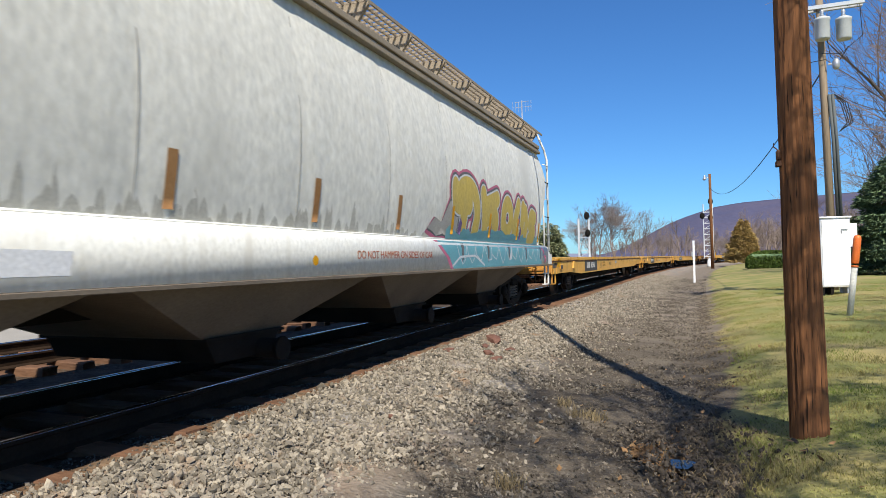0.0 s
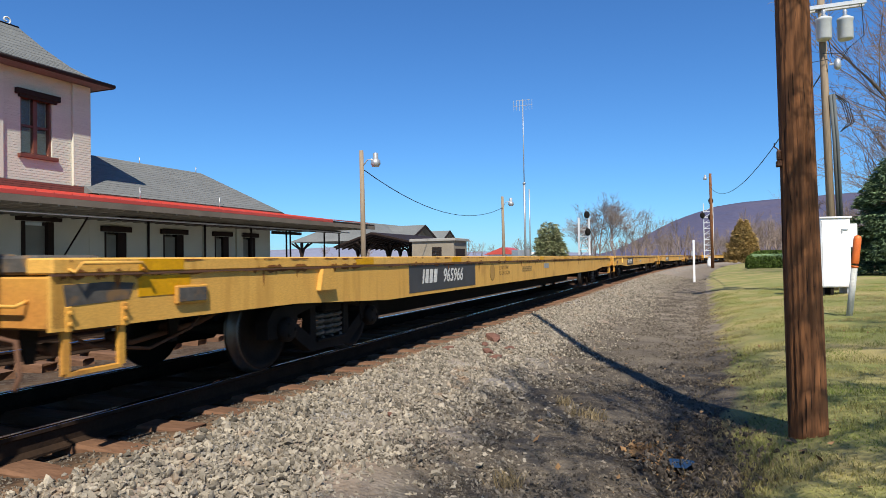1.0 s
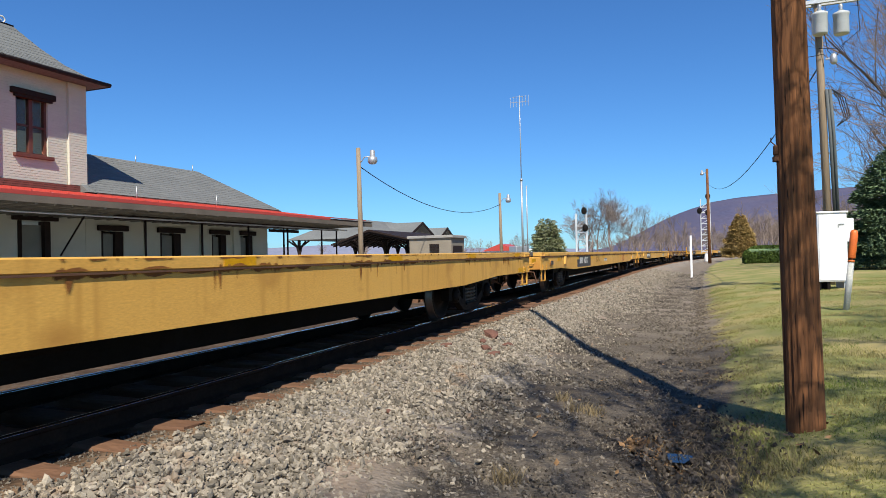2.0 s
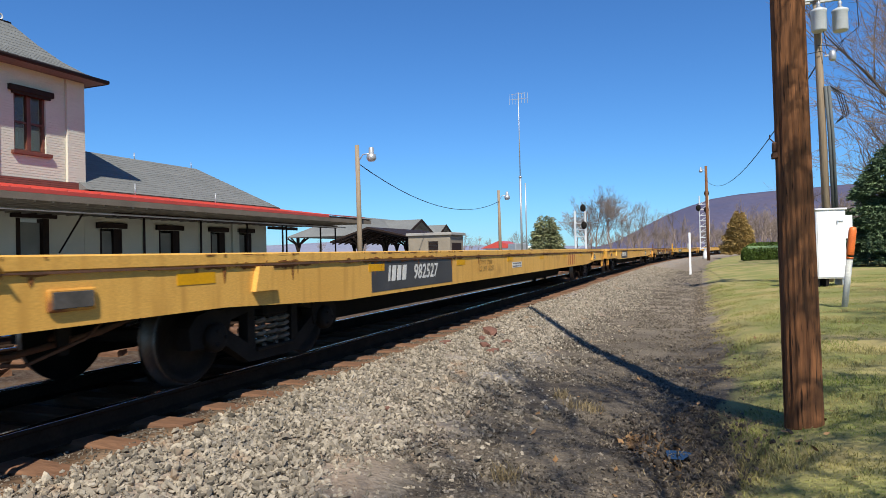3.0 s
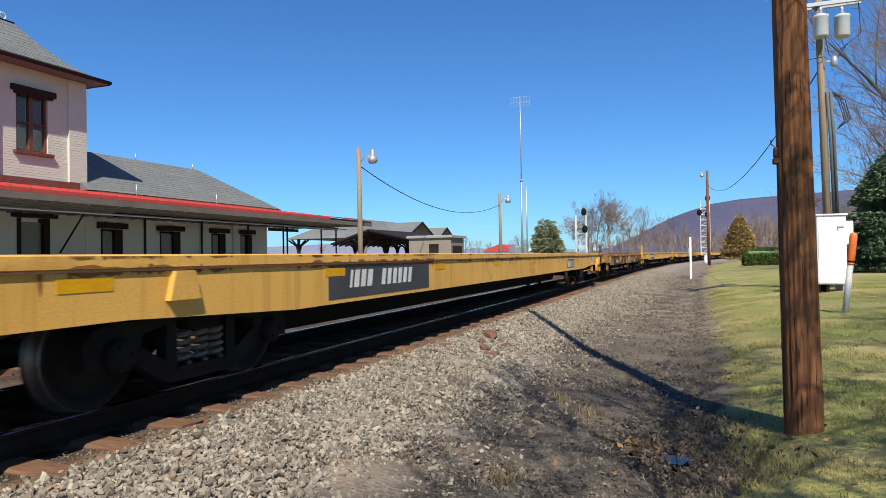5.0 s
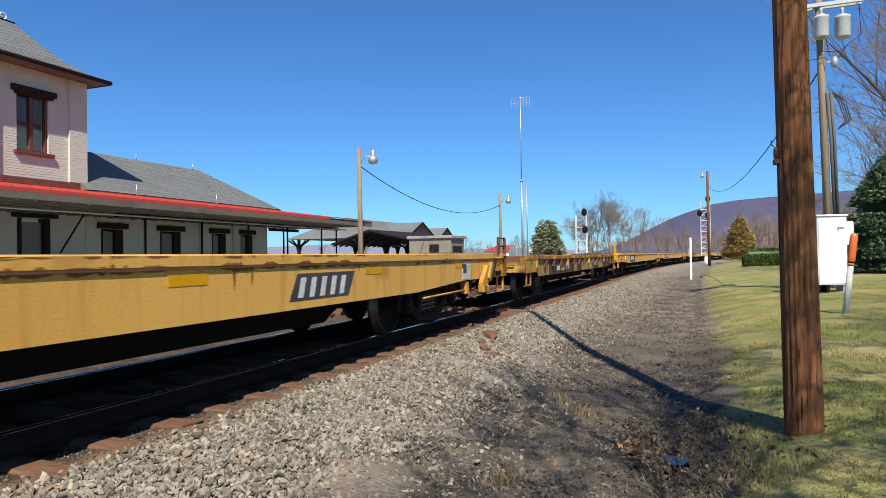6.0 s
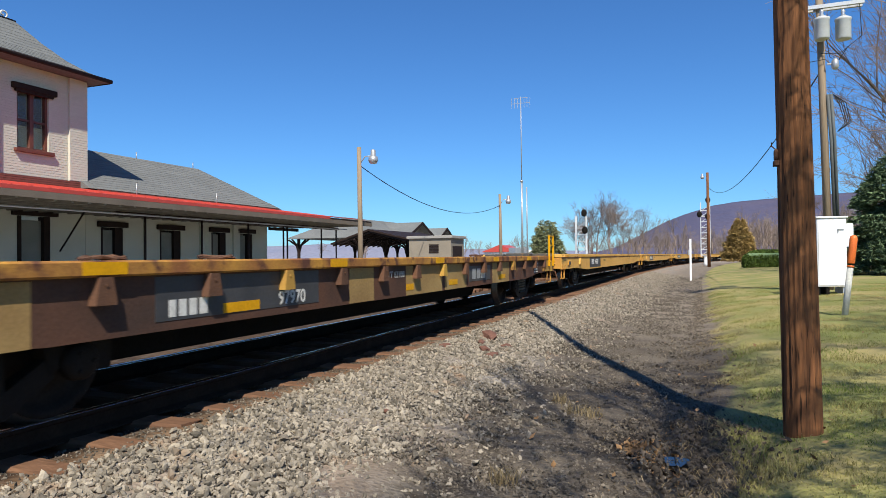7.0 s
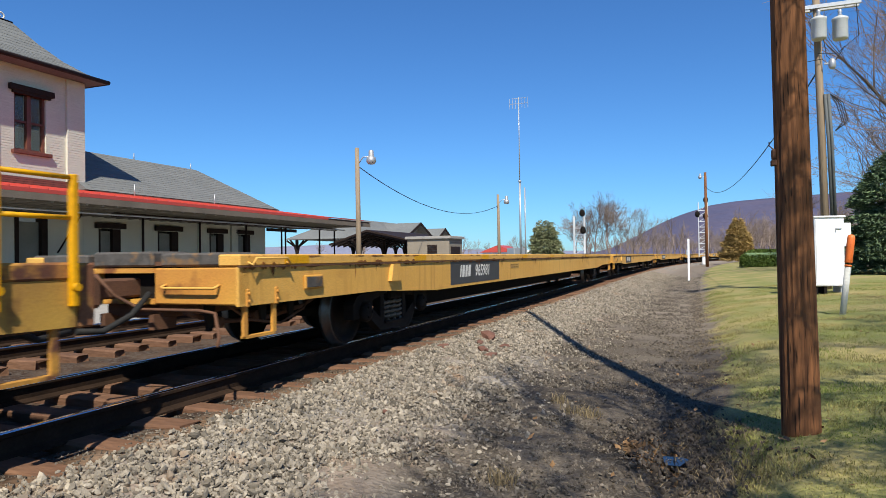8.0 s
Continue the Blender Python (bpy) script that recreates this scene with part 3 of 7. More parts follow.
def flat_car(number, length=LONG, label="", seed=0, low=False, worn=False):
    """A long yellow flat car: side sills with a raised top band, deck, centre sill, end sills, steps, handholds and two trucks."""
    rnd = random.Random(seed)
    car = thing("flat_car", pose(0, 0, 0), label, "flat car", "train cars")
    h, w = length / 2 - 0.70, 1.30
    for k in (1, -1):
        bm = B()
        # web with upswept ends, below a lip
        prism(bm, [(-h, 0.69), (-h, 1.035), (h, 1.035), (h, 0.69), (h - 2.6, 0.69), (h - 4.6, 0.60), (-h + 4.6, 0.60), (-h + 2.6, 0.69)], "x", k * (w - 0.03), k * w)
        part("side_sill", bm, YELLOW, car)
        bm = B()
        box(bm, min(k * (w - 0.22), k * (w + 0.012)), max(k * (w - 0.22), k * (w + 0.012)), -h, h, 1.04, 1.145, 0.012)
        part("top_rail", bm, YELLOW, car)
        bm = B()
        for i in range(60):
            y = -h + 2 * h * i / 60
            box(bm, min(k * (w - 0.01), k * (w + 0.018)), max(k * (w - 0.01), k * (w + 0.018)), y, y + 2 * h / 60, 1.028 + rnd.uniform(-0.006, 0.003), 1.041 + rnd.uniform(0, 0.006))
        part("lip_joint", bm, RUST, car, "rusty joint below the top rail")
        rust_runs(car, k, w, h, rnd)
    bm = B()
    box(bm, -w + 0.2, w - 0.2, -h + 0.05, h - 0.05, 1.05, 1.09)
    for i in range(int(2 * h / 1.5)):
        y = -h + 0.8 + 1.5 * i
        prism(bm, [(-w + 0.04, 0.95), (-0.3, 0.72), (0.3, 0.72), (w - 0.04, 0.95), (w - 0.04, 1.05), (-w + 0.04, 1.05)], "y", y, y + 0.03)
    part("deck", bm, RUST, car)
    bm = B()
    prism(bm, [(-h + 0.1, 0.72), (-h + 4.7, 0.72), (-h + 5.6, 0.26), (h - 5.6, 0.26), (h - 4.7, 0.72), (h - 0.1, 0.72), (h - 0.1, 1.04), (-h + 0.1, 1.04)], "x", -0.4, 0.4)
    part("centre_sill", bm, BLACK_STEEL, car)
    for k in (1, -1):
        bm = B()
        for s in (1, -1):
            box(bm, min(s * 0.36, s * w), max(s * 0.36, s * w), min(k * h, k * (h - 0.16)), max(k * h, k * (h - 0.16)), 0.70, 1.03, 0.012)
        box(bm, -0.36, 0.36, min(k * h, k * (h - 0.16)), max(k * h, k * (h - 0.16)), 0.985, 1.03)
        box(bm, -0.36, 0.36, min(k * h, k * (h - 0.16)), max(k * h, k * (h - 0.16)), 0.70, 0.745)
        part("end_sill", bm, RUSTY_YELLOW, car, "rust-bled yellow end sill")
        bm = B()
        for i in range(3):
            x = -w + 0.06 + i * 0.82
            box(bm, x, x + 0.74, min(k * (h - 0.02), k * (h - 0.5)), max(k * (h - 0.02), k * (h - 0.5)), 1.04, 1.165 + 0.02 * (i % 2), 0.02)
        part("bridge_pad", bm, PLATE_GREY, car, "scuffed black bridge pads on the deck's end")
        bm = B()
        coupler(bm, k * (h - 0.15), k)
        part("coupler", bm, RUST, car)
        bm = B()
        for x in (-0.28, 0.3):
            tube(bm, [(x, k * h, 0.80), (x, k * (h + 0.2), 0.62), (x * 0.8, k * (h + 0.45), 0.50), (x * 0.6, k * (h + 0.66), 0.52)], 0.028, 7)
        part("air_hose", bm, RUBBER, car)
        end_gear(car, k, h, w)
        for s in (1, -1):
            bm = B()
            x = s * (w - 0.02)
            y = k * (h - 0.12)
            for yy in (y, y - k * 0.42):
                box(bm, min(x - s * 0.0, x - s * 0.03), max(x, x - s * 0.03), yy - 0.025, yy + 0.025, 0.42, 0.80)
            box(bm, min(x, x - s * 0.06), max(x, x - s * 0.06), min(y, y - k * 0.42), max(y, y - k * 0.42), 0.40, 0.425)
            for yy in (y, y - k * 0.42):
                box(bm, min(x, x + s * 0.032), max(x, x + s * 0.032), yy - 0.024, yy + 0.024, 0.68, 0.84, 0.006)
                for zz in (0.73, 0.80):
                    lathe(bm, [(x + s * 0.03, 0.016), (x + s * 0.05, 0.013)], "x", (0, yy, zz), 8)
            part("step", bm, RUSTY_YELLOW, car, "bolted rust-bled yellow step")
            bm = B()
            x = s * (w + 0.06)
            tube(bm, [(x - s * 0.07, y, 1.08), (x, y, 1.05), (x, y - k * 0.05, 1.11), (x, y - k * 0.52, 1.11), (x, y - k * 0.57, 1.05), (x - s * 0.07, y - k * 0.57, 1.08)], 0.012, 6)
            part("side_handhold", bm, YELLOW, car)
            bm = B()
            yy = k * (h + 0.06)
            tube(bm, [(s * 0.5, k * h, 0.88), (s * 0.5, yy, 0.86), (s * 0.52, yy, 0.85), (s * 1.08, yy, 0.85), (s * 1.1, yy, 0.86), (s * 1.1, k * h, 0.88)], 0.012, 6)
            part("end_handhold", bm, YELLOW, car)
            if k > 0:
                continue
            # jacking bracket
            bm = B()
            y2 = k * (h - 3.1)
            prism(bm, [(y2 - 0.10, 1.02), (y2 + 0.10, 1.02), (y2 + 0.16, 0.80), (y2 - 0.16, 0.80)], "x", s * w, s * (w + 0.05))
            part("bracket", bm, YELLOW, car)
            bm = B()
            y2 = k * (h - 1.16)
            box(bm, min(s * w, s * (w + 0.03)), max(s * w, s * (w + 0.03)), y2 - 0.17, y2 + 0.17, 0.79, 0.935, 0.012)
            board = part("placard_holder", bm, RUSTY_YELLOW, car, "rusty yellow placard holder")
            bm = B()
            box(bm, min(s * (w + 0.028), s * (w + 0.036)), max(s * (w + 0.028), s * (w + 0.036)), y2 - 0.145, y2 + 0.145, 0.81, 0.915, 0.003)
            part("placard_plate", bm, PLATE_GREY, board, "dark grey scuffed plate")
        add_truck(car, k * (h - 3.6))
    # reflective strips
    for i in range(9):
        y = -length / 2 + 1.36 + i * 3.1
        bm = B()
        if low:
            y -= 1.28
            box(bm, w, w + 0.004, y - 0.42, y, 0.90, 0.99)
        else:
            box(bm, w + 0.012, w + 0.016, y, y + 0.42, 1.055, 1.135)
        part("reflective_strip", bm, BRIGHT_YELLOW, car)
    bm = B()
    box(bm, w, w + 0.004, h - 1.0, h - 0.35, 0.71, 0.80)
    part("reflective_strip", bm, BRIGHT_YELLOW, car)
    y0 = -length / 2 + 5.93
    bm = B()
    box(bm, w, w + 0.003, y0, y0 + 2.8, 0.645, 1.022)
    panel = part("number_panel", bm, BLACK_PAINT, car, "black panel with white painted characters")
    slanted_bars("painted_mark", panel, w + 0.0035, y0 + 0.45, 0.76, 0.2, (0.05, 0.11, 0.11, 0.12), 0.05, 0.2, WHITE_PAINT)
    if number:
        lettering("painted_number", number, 0.285, pose(w + 0.005, y0 + 1.25, 0.76), panel, "white painted number " + number, bold=0.004, shear=0.2, spread=1.05)
    else:
        slanted_bars("painted_number", panel, w + 0.0035, y0 + 1.25, 0.76, 0.2, (0.1,) * 6, 0.06, 0.2, WHITE_PAINT)
    # rods and pipes below the deck
    bm = B()
    for x, z in ((0.55, 0.72), (-0.5, 0.70)):
        tube(bm, [(x, -h + 1, z), (x, h - 1, z)], 0.03, 6)
    box(bm, 0.4, 0.9, -1.2, 0.2, 0.5, 0.85, 0.04)
    lathe(bm, [(1.0, 0.16), (1.05, 0.2), (1.75, 0.2), (1.8, 0.16)], "y", (0.75, 0.0, 0.68), 14)
    part("brake_gear", bm, BLACK_STEEL, car)
    return car


def dress_long_car(car, which):
    """The painted marks, plates and fittings by which one long car differs from the next."""
    o, w = -LONG / 2, 1.30
    if which == 0:
        bm = B()
        box(bm, w, w + 0.004, o + 1.36, o + 1.86, 0.87, 1.015)
        part("reflective_strip", bm, BRIGHT_YELLOW, car)
        bm = B()
        prism(bm, [(o + 0.80, 0.84), (o + 1.28, 0.86), (o + 1.33, 0.97), (o + 1.1, 0.985), (o + 0.78, 0.975)], "x", w, w + 0.0035)
        part("paint_patch", bm, PLATE_GREY, car, "dark grey scraped paint patch")
        bm = B()
        lathe(bm, [(w, 0.16), (w + 0.003, 0.16)], "x", (0, o + 9.75, 0.84), 28)
        ring = part("round_stencil", bm, STENCIL_INK, car, "faded round stencil")
        bm = B()
        lathe(bm, [(w + 0.003, 0.145), (w + 0.005, 0.145)], "x", (0, o + 9.75, 0.84), 28)
        part("round_field", bm, OCHRE_PATCH, ring)
        stencil_words(car, w + 0.006, o + 10.2, 0.885, 0.105, "LT WT 77900")
        stencil_words(car, w + 0.006, o + 10.2, 0.775, 0.105, "LD LMT 142100")
        stencil_plate(car, w, o + 12.0, o + 12.9, 0.80, 0.92, 3, "faded block of small stencilling", OCHRE_PATCH, STENCIL_INK)
        bm = B()
        box(bm, w, w + 0.003, o + 14.2, o + 14.75, 0.84, 0.96)
        part("paint_patch", bm, GALVANISED, car, "grey paint patch")
    if which == 1:
        stencil_words(car, w + 0.006, o + 10.15, 0.88, 0.125, "LT WT  77800")
        stencil_words(car, w + 0.006, o + 10.15, 0.765, 0.125, "LD LMT 142200")
        stencil_plate(car, w + 0.001, o + 12.45, o + 13.25, 0.76, 0.88, 2, "white plate with two lines of small black writing")
        slanted_bars("red_mark", car, w + 0.001, o + 19.08, 0.66, 0.325, (0.14, 0.14, 0.14, 0.14), 0.17, 0.25, RED_INK, "faded red painted mark")
        stencil_plate(car, w + 0.001, o + 24.42, o + 24.88, 0.74, 1.0, 4, "black and white stencil panel", BLACK_PAINT, WHITE_PAINT)
        stencil_plate(car, w + 0.001, o + 24.90, o + 25.02, 0.74, 0.88, 3, "small black stencil panel", BLACK_PAINT, WHITE_PAINT)
        bm = B()
        prism(bm, [(o + 23.72, 1.03), (o + 24.12, 1.03), (o + 24.06, 0.72), (o + 23.70, 0.72), (o + 23.70, 0.75), (o + 23.92, 0.75), (o + 23.96, 1.0)], "x", w, w + 0.07)
        part("side_bracket", bm, YELLOW, car)
    if which == 2:
        bm = B()
        prism(bm, [(o + 19.8, 0.68), (o + 20.95, 0.68), (o + 21.1, 0.95), (o + 19.95, 0.95)], "x", w, w + 0.002)
        part("dark_panel", bm, BLACK_PAINT, car)
        slanted_bars("painted_mark", car, w + 0.003, o + 19.95, 0.71, 0.2, (0.09, 0.09, 0.09, 0.09, 0.09), 0.11, 0.3, WHITE_PAINT, "slanted white painted mark")
        stencil_plate(car, w + 0.001, o + 24.8, o + 25.22, 0.71, 1.0, 7, "white consolidated stencil panel with fine writing", WHITE_PAINT, GALVANISED)
        bm = B()
        box(bm, w + 0.005, w + 0.008, o + 24.84, o + 25.0, 0.82, 0.97)
        part("stencil_block", bm, BLACK_PAINT, car)
        bm = B()
        box(bm, w, w + 0.003, o + 25.24, o + 25.36, 0.78, 0.94)
        part("ochre_plate", bm, BRIGHT_YELLOW, car)
        # folded trailer hitch and its chain
        bm = B()
        prism(bm, [(o + 25.62, 0.62), (o + 25.95, 0.93), (o + 26.7, 0.90), (o + 26.8, 0.83), (o + 26.2, 0.80), (o + 25.82, 0.5), (o + 25.62, 0.5)], "x", w + 0.02, w + 0.10)
        hitch = part("hitch_frame", bm, RUSTY_YELLOW, car, "worn yellow folded hitch frame")
        bm = B()
        tube(bm, [(w + 0.13, o + 26.0, 0.62), (w + 0.15, o + 26.26, 1.0)], 0.03, 8)
        part("hitch_strut", bm, TRUCK_GREY, hitch)
        bm = B()
        prism(bm, [(o + 25.9, 0.7), (o + 26.1, 0.98), (o + 26.25, 0.92), (o + 26.0, 0.62)], "x", w + 0.09, w + 0.14)
        part("hitch_plate", bm, YELLOW_WORN, hitch)
        bm = B()
        box(bm, w + 0.02, w + 0.15, o + 25.55, o + 25.85, 0.44, 0.58, 0.02)
        part("hitch_block", bm, RUSTY_YELLOW, hitch)
        bm = B()
        tube(bm, [(w - 0.1, o + 25.2, 0.45), (w, o + 25.35, 0.38), (w, o + 25.5, 0.36), (w - 0.05, o + 25.65, 0.42), (w, o + 25.8, 0.46)], 0.02, 6)
        part("chain", bm, RUST, car, "heavy rusty chain")
        bm = B()
        tube(bm, [(w - 0.05, o + 23.2, 0.50), (w - 0.05, o + 25.1, 0.52)], 0.018, 6)
        box(bm, w - 0.1, w, o + 25.02, o + 25.14, 0.46, 0.66)
        part("release_rod", bm, RUSTY_YELLOW, car)
        post_pair(car, o + 26.85, o + 27.3, w, 0.7, 1.47, RUST)
        bm = B()
        box(bm, w, w + 0.004, o + 26.75, o + 27.3, 0.70, 0.95)
        part("ochre_patch", bm, BRIGHT_YELLOW, car)
    if which == 3:
        stencil_plate(car, w, o + 9.6, o + 10.3, 0.84, 0.94, 2, "faded block of stencilling", OCHRE_PATCH, STENCIL_INK)


def post_pair(car, y0, y1, w, z0, z1, material):
    """Two grab posts with rungs standing at a car's corner."""
    for y in (y0, y1):
        bm = B()
        box(bm, w + 0.01, w + 0.06, y - 0.022, y + 0.022, z0, z1, 0.006)
        lathe(bm, [(w + 0.055, 0.03), (w + 0.08, 0.026)], "x", (0, y, z0 + 0.12), 8)
        part("grab_post", bm, material, car)
    for z in (z1 - 0.02, (z1 * 0.45 + 1.15 * 0.55)):
        bm = B()
        tube(bm, [(w + 0.035, y0, z), (w + 0.035, y1, z)], 0.016, 6)
        part("rung", bm, material, car)


def stake_car():
    """A shorter brown flat car: rusty deck edge, stake pockets, recessed web and a broad lower flange."""
    car = thing("flat_car", pose(0, 0, 0), "short rusty brown flat car with yellow patches and stake pockets", "flat car", "train cars")
    h, w, o = SHORT / 2 - 0.9, 1.35, -SHORT / 2
    for k in (1, -1):
        bm = B()
        box(bm, min(k * (w - 0.3), k * w), max(k * (w - 0.3), k * w), -h, h, 0.985, 1.095, 0.015)
        part("deck_edge", bm, EDGE_RUST, car, "rusty deck edge with worn yellow paint")
        bm = B()
        prism(bm, [(-h, 0.68), (-h, 0.985), (h, 0.985), (h, 0.68), (h - 1.6, 0.66), (h - 2.8, 0.57), (-h + 2.8, 0.57), (-h + 1.6, 0.66)], "x", k * (w - 0.085), k * (w - 0.06))
        part("web", bm, CAR_BROWN, car)
        for i in range(18):
            y = o + 0.97 + 1.035 * i
            if abs(y) > h - 0.1:
                continue
            bm = B()
            prism(bm, [(y - 0.05, 0.985), (y + 0.05, 0.985), (y + 0.085, 0.80), (y - 0.085, 0.80)], "x", k * (w - 0.059), k * (w + 0.012))
            lathe(bm, [(k * (w + 0.01), 0.012), (k * (w + 0.018), 0.012)], "x", (0, y, 0.93), 8)
            part("stake_pocket", bm, YELLOW_WORN if i % 4 == 1 else RUST, car)
    bm = B()
    for i in range(int(2 * h / 0.2)):
        y = -h + 0.2 * i
        box(bm, -w + 0.31, w - 0.31, y, y + 0.19, 1.04, 1.088)
    tagged(part("deck_planks", bm, TIE_WOOD, car), kind="stuff")
    bm = B()
    prism(bm, [(-h + 0.1, 0.70), (-h + 3.4, 0.70), (-h + 4, 0.25), (h - 4, 0.25), (h - 3.4, 0.70), (h - 0.1, 0.70), (h - 0.1, 1.03), (-h + 0.1, 1.03)], "x", -0.35, 0.35)
    part("centre_sill", bm, BLACK_STEEL, car)
    for k in (1, -1):
        bm = B()
        for s in (1, -1):
            box(bm, min(s * 0.36, s * (w - 0.01)), max(s * 0.36, s * (w - 0.01)), min(k * h, k * (h + 0.12)), max(k * h, k * (h + 0.12)), 0.70 if k < 0 else 0.68, 1.09, 0.012)
        box(bm, -0.36, 0.36, min(k * h, k * (h + 0.12)), max(k * h, k * (h + 0.12)), 0.95, 1.09)
        part("end_sill", bm, SCABBED, car, "rusty brown end sill with remains of yellow")
        bm = B()
        coupler(bm, k * (h - 0.0), k)
        part("coupler", bm, RUST, car)
        bm = B()
        for x in (-0.28, 0.3):
            tube(bm, [(x, k * h, 0.80), (x, k * (h + 0.25), 0.62), (x * 0.8, k * (h + 0.55), 0.50), (x * 0.6, k * (h + 0.88), 0.52)], 0.028, 7)
        part("air_hose", bm, RUBBER, car)
        for s in (1, -1):
            x, y = s * (w - 0.03), k * (h - 0.15)
            bm = B()
            for yy in (y, y - k * 0.4):
                box(bm, min(x, x - s * 0.03), max(x, x - s * 0.03), yy - 0.025, yy + 0.025, 0.40, 0.76)
            box(bm, min(x, x - s * 0.06), max(x, x - s * 0.06), min(y, y - k * 0.4), max(y, y - k * 0.4), 0.385, 0.41)
            part("step", bm, EDGE_RUST, car)
            bm = B()
            prism(bm, [(k * (h - 0.02), 0.985), (k * (h - 1.0), 0.985), (k * (h - 1.05), 0.70), (k * (h - 0.02), 0.69)], "x", s * (w - 0.059), s * (w - 0.01))
            part("corner_plate", bm, YELLOW_WORN, car)
            bm = B()
            yy = k * (h + 0.17)
            tube(bm, [(s * 0.5, k * (h + 0.1), 0.90), (s * 0.5, yy, 0.88), (s * 1.1, yy, 0.88), (s * 1.1, k * (h + 0.1), 0.90)], 0.012, 6)
            part("end_handhold", bm, EDGE_RUST, car)
        add_truck(car, k * (h - 2.3))
    x = w - 0.0595
    bm = B()
    box(bm, x, x + 0.003, o + 4.55, o + 6.75, 0.64, 0.97)
    panel = part("number_panel", bm, BLACK_PAINT, car, "black panel with white painted characters")
    slanted_bars("painted_mark", panel, x + 0.0035, o + 4.68, 0.665, 0.13, (0.07, 0.08, 0.08, 0.09), 0.03, 0.0, WHITE_PAINT)
    lettering("painted_number", "97970", 0.18, pose(x + 0.005, o + 6.05, 0.665), panel, "white painted number 97970", bold=0.003)
    for y0, y1, z0, z1 in ((5.28, 5.76, 0.645, 0.73), (8.95, 9.2, 0.645, 0.73), (10.6, 11.0, 0.645, 0.73), (13.4, 13.9, 0.645, 0.73)):
        bm = B()
        box(bm, x, x + 0.006, o + y0, o + y1, z0, z1)
        part("reflective_strip", bm, BRIGHT_YELLOW, car)
    for y in (3.9, 6.9, 9.9, 12.9, 15.6):
        bm = B()
        box(bm, w, w + 0.004, o + y, o + y + 0.35, 1.0, 1.085)
        part("reflective_strip", bm, BRIGHT_YELLOW, car)
    for y0, y1 in ((2.3, 3.6), (7.4, 8.0), (8.95, 10.3), (10.42, 11.45), (13.0, 14.2)):
        bm = B()
        box(bm, x, x + 0.0025, o + y0, o + y1, 0.575, 0.975)
        part("paint_patch", bm, OLIVE_PATCH, car, "faded olive-yellow paint patch")
    stencil_words(car, x + 0.004, o + 8.15, 0.83, 0.12, "LT WT 62100", WHITE_PAINT)
    bm = B()
    box(bm, x, x + 0.003, o + 11.6, o + 12.85, 0.66, 0.93)
    part("dark_panel", bm, BLACK_PAINT, car)
    slanted_bars("painted_mark", car, x + 0.004, o + 11.75, 0.70, 0.18, (0.2, 0.2, 0.24), 0.06, 0.1, GALVANISED, "faded white painted mark")
    stencil_plate(car, x + 0.001, o + 16.47, o + 16.9, 0.68, 0.93, 4, "black and white stencil panel", BLACK_PAINT, WHITE_PAINT)
    post_pair(car, o + 17.95, o + 18.44, w - 0.02, 0.82, 1.64, BRIGHT_YELLOW)
    for y in (4.4, 5.6, 13.0):
        bm = B()
        rnd = random.Random(int(y * 10))
        pts = [(w - 0.4 + 0.12 * math.cos(a) + rnd.uniform(-0.03, 0.03), o + y + 0.16 * math.sin(a), 1.10 + 0.03 * rnd.random()) for a in [i * 0.7 for i in range(24)]]
        tube(bm, pts, 0.012, 5)
        part("chain_heap", bm, RUST, car, "small heap of rusty chain on the deck")
    return car


SCABBED = surface("scabbed_yellow_on_brown", (0.20, 0.092, 0.048), (0.155, 0.068, 0.04), 2.0, 0.75, bump=0.3, fine=50, stain=(0.50, 0.29, 0.06), stain_scale=2.4, stain_from=0.57)
EDGE_RUST = surface("rust_over_yellow", (0.24, 0.10, 0.042), (0.46, 0.235, 0.05), 2.2, 0.75, bump=0.3, fine=50, contrast=0.25, stain=(0.11, 0.05, 0.035), stain_scale=5, stain_from=0.51)
OLIVE_PATCH = surface("faded_olive_paint", (0.37, 0.25, 0.10), (0.23, 0.14, 0.06), 2, 0.65, bump=0.1)


SIDE = tuple((1.592 - 0.125 * abs((z - 2.36) / 1.10) ** 2.0 if z > 2.36 else 1.592 - 0.092 * ((2.36 - z) / 0.96) ** 2.0, z) for z in [1.40 + 0.1 * i for i in range(23)])


def side_x(z):
    """How far the hopper's bulging side stands out at a height."""
    if z <= 1.42:
        return 1.585 if z < 1.30 else 1.585 - (z - 1.30) * 0.25
    for (a, za), (b, zb) in zip(SIDE, SIDE[1:]):
        if z <= zb:
            k = (z - za) / (zb - za)
            return a + (b - a) * k
    return SIDE[-1][0]


def painted(name, car, outline, lift, material, label=""):
    """A painted shape lying on the hopper's side: an outline of (along, height), cut into strips that follow the bulge."""
    bm = B()
    vs = [bm.verts.new((0, a, z)) for a, z in outline]
    f = bm.faces.new(vs)
    bmesh.ops.triangulate(bm, faces=[f])
    for z in [1.0, 1.1, 1.2, 1.30, 1.36] + [1.42 + 0.08 * i for i in range(15)]:
        bmesh.ops.bisect_plane(bm, geom=bm.verts[:] + bm.edges[:] + bm.faces[:], plane_co=(0, 0, z), plane_no=(0, 0, 1))
    for v in bm.verts:
        v.co.x = side_x(v.co.z) + lift
    for f in bm.faces:
        f.normal_update()
        if f.normal.x < 0:
            f.normal_flip()
        f.smooth = True
    return part(name, bm, material, car, label)


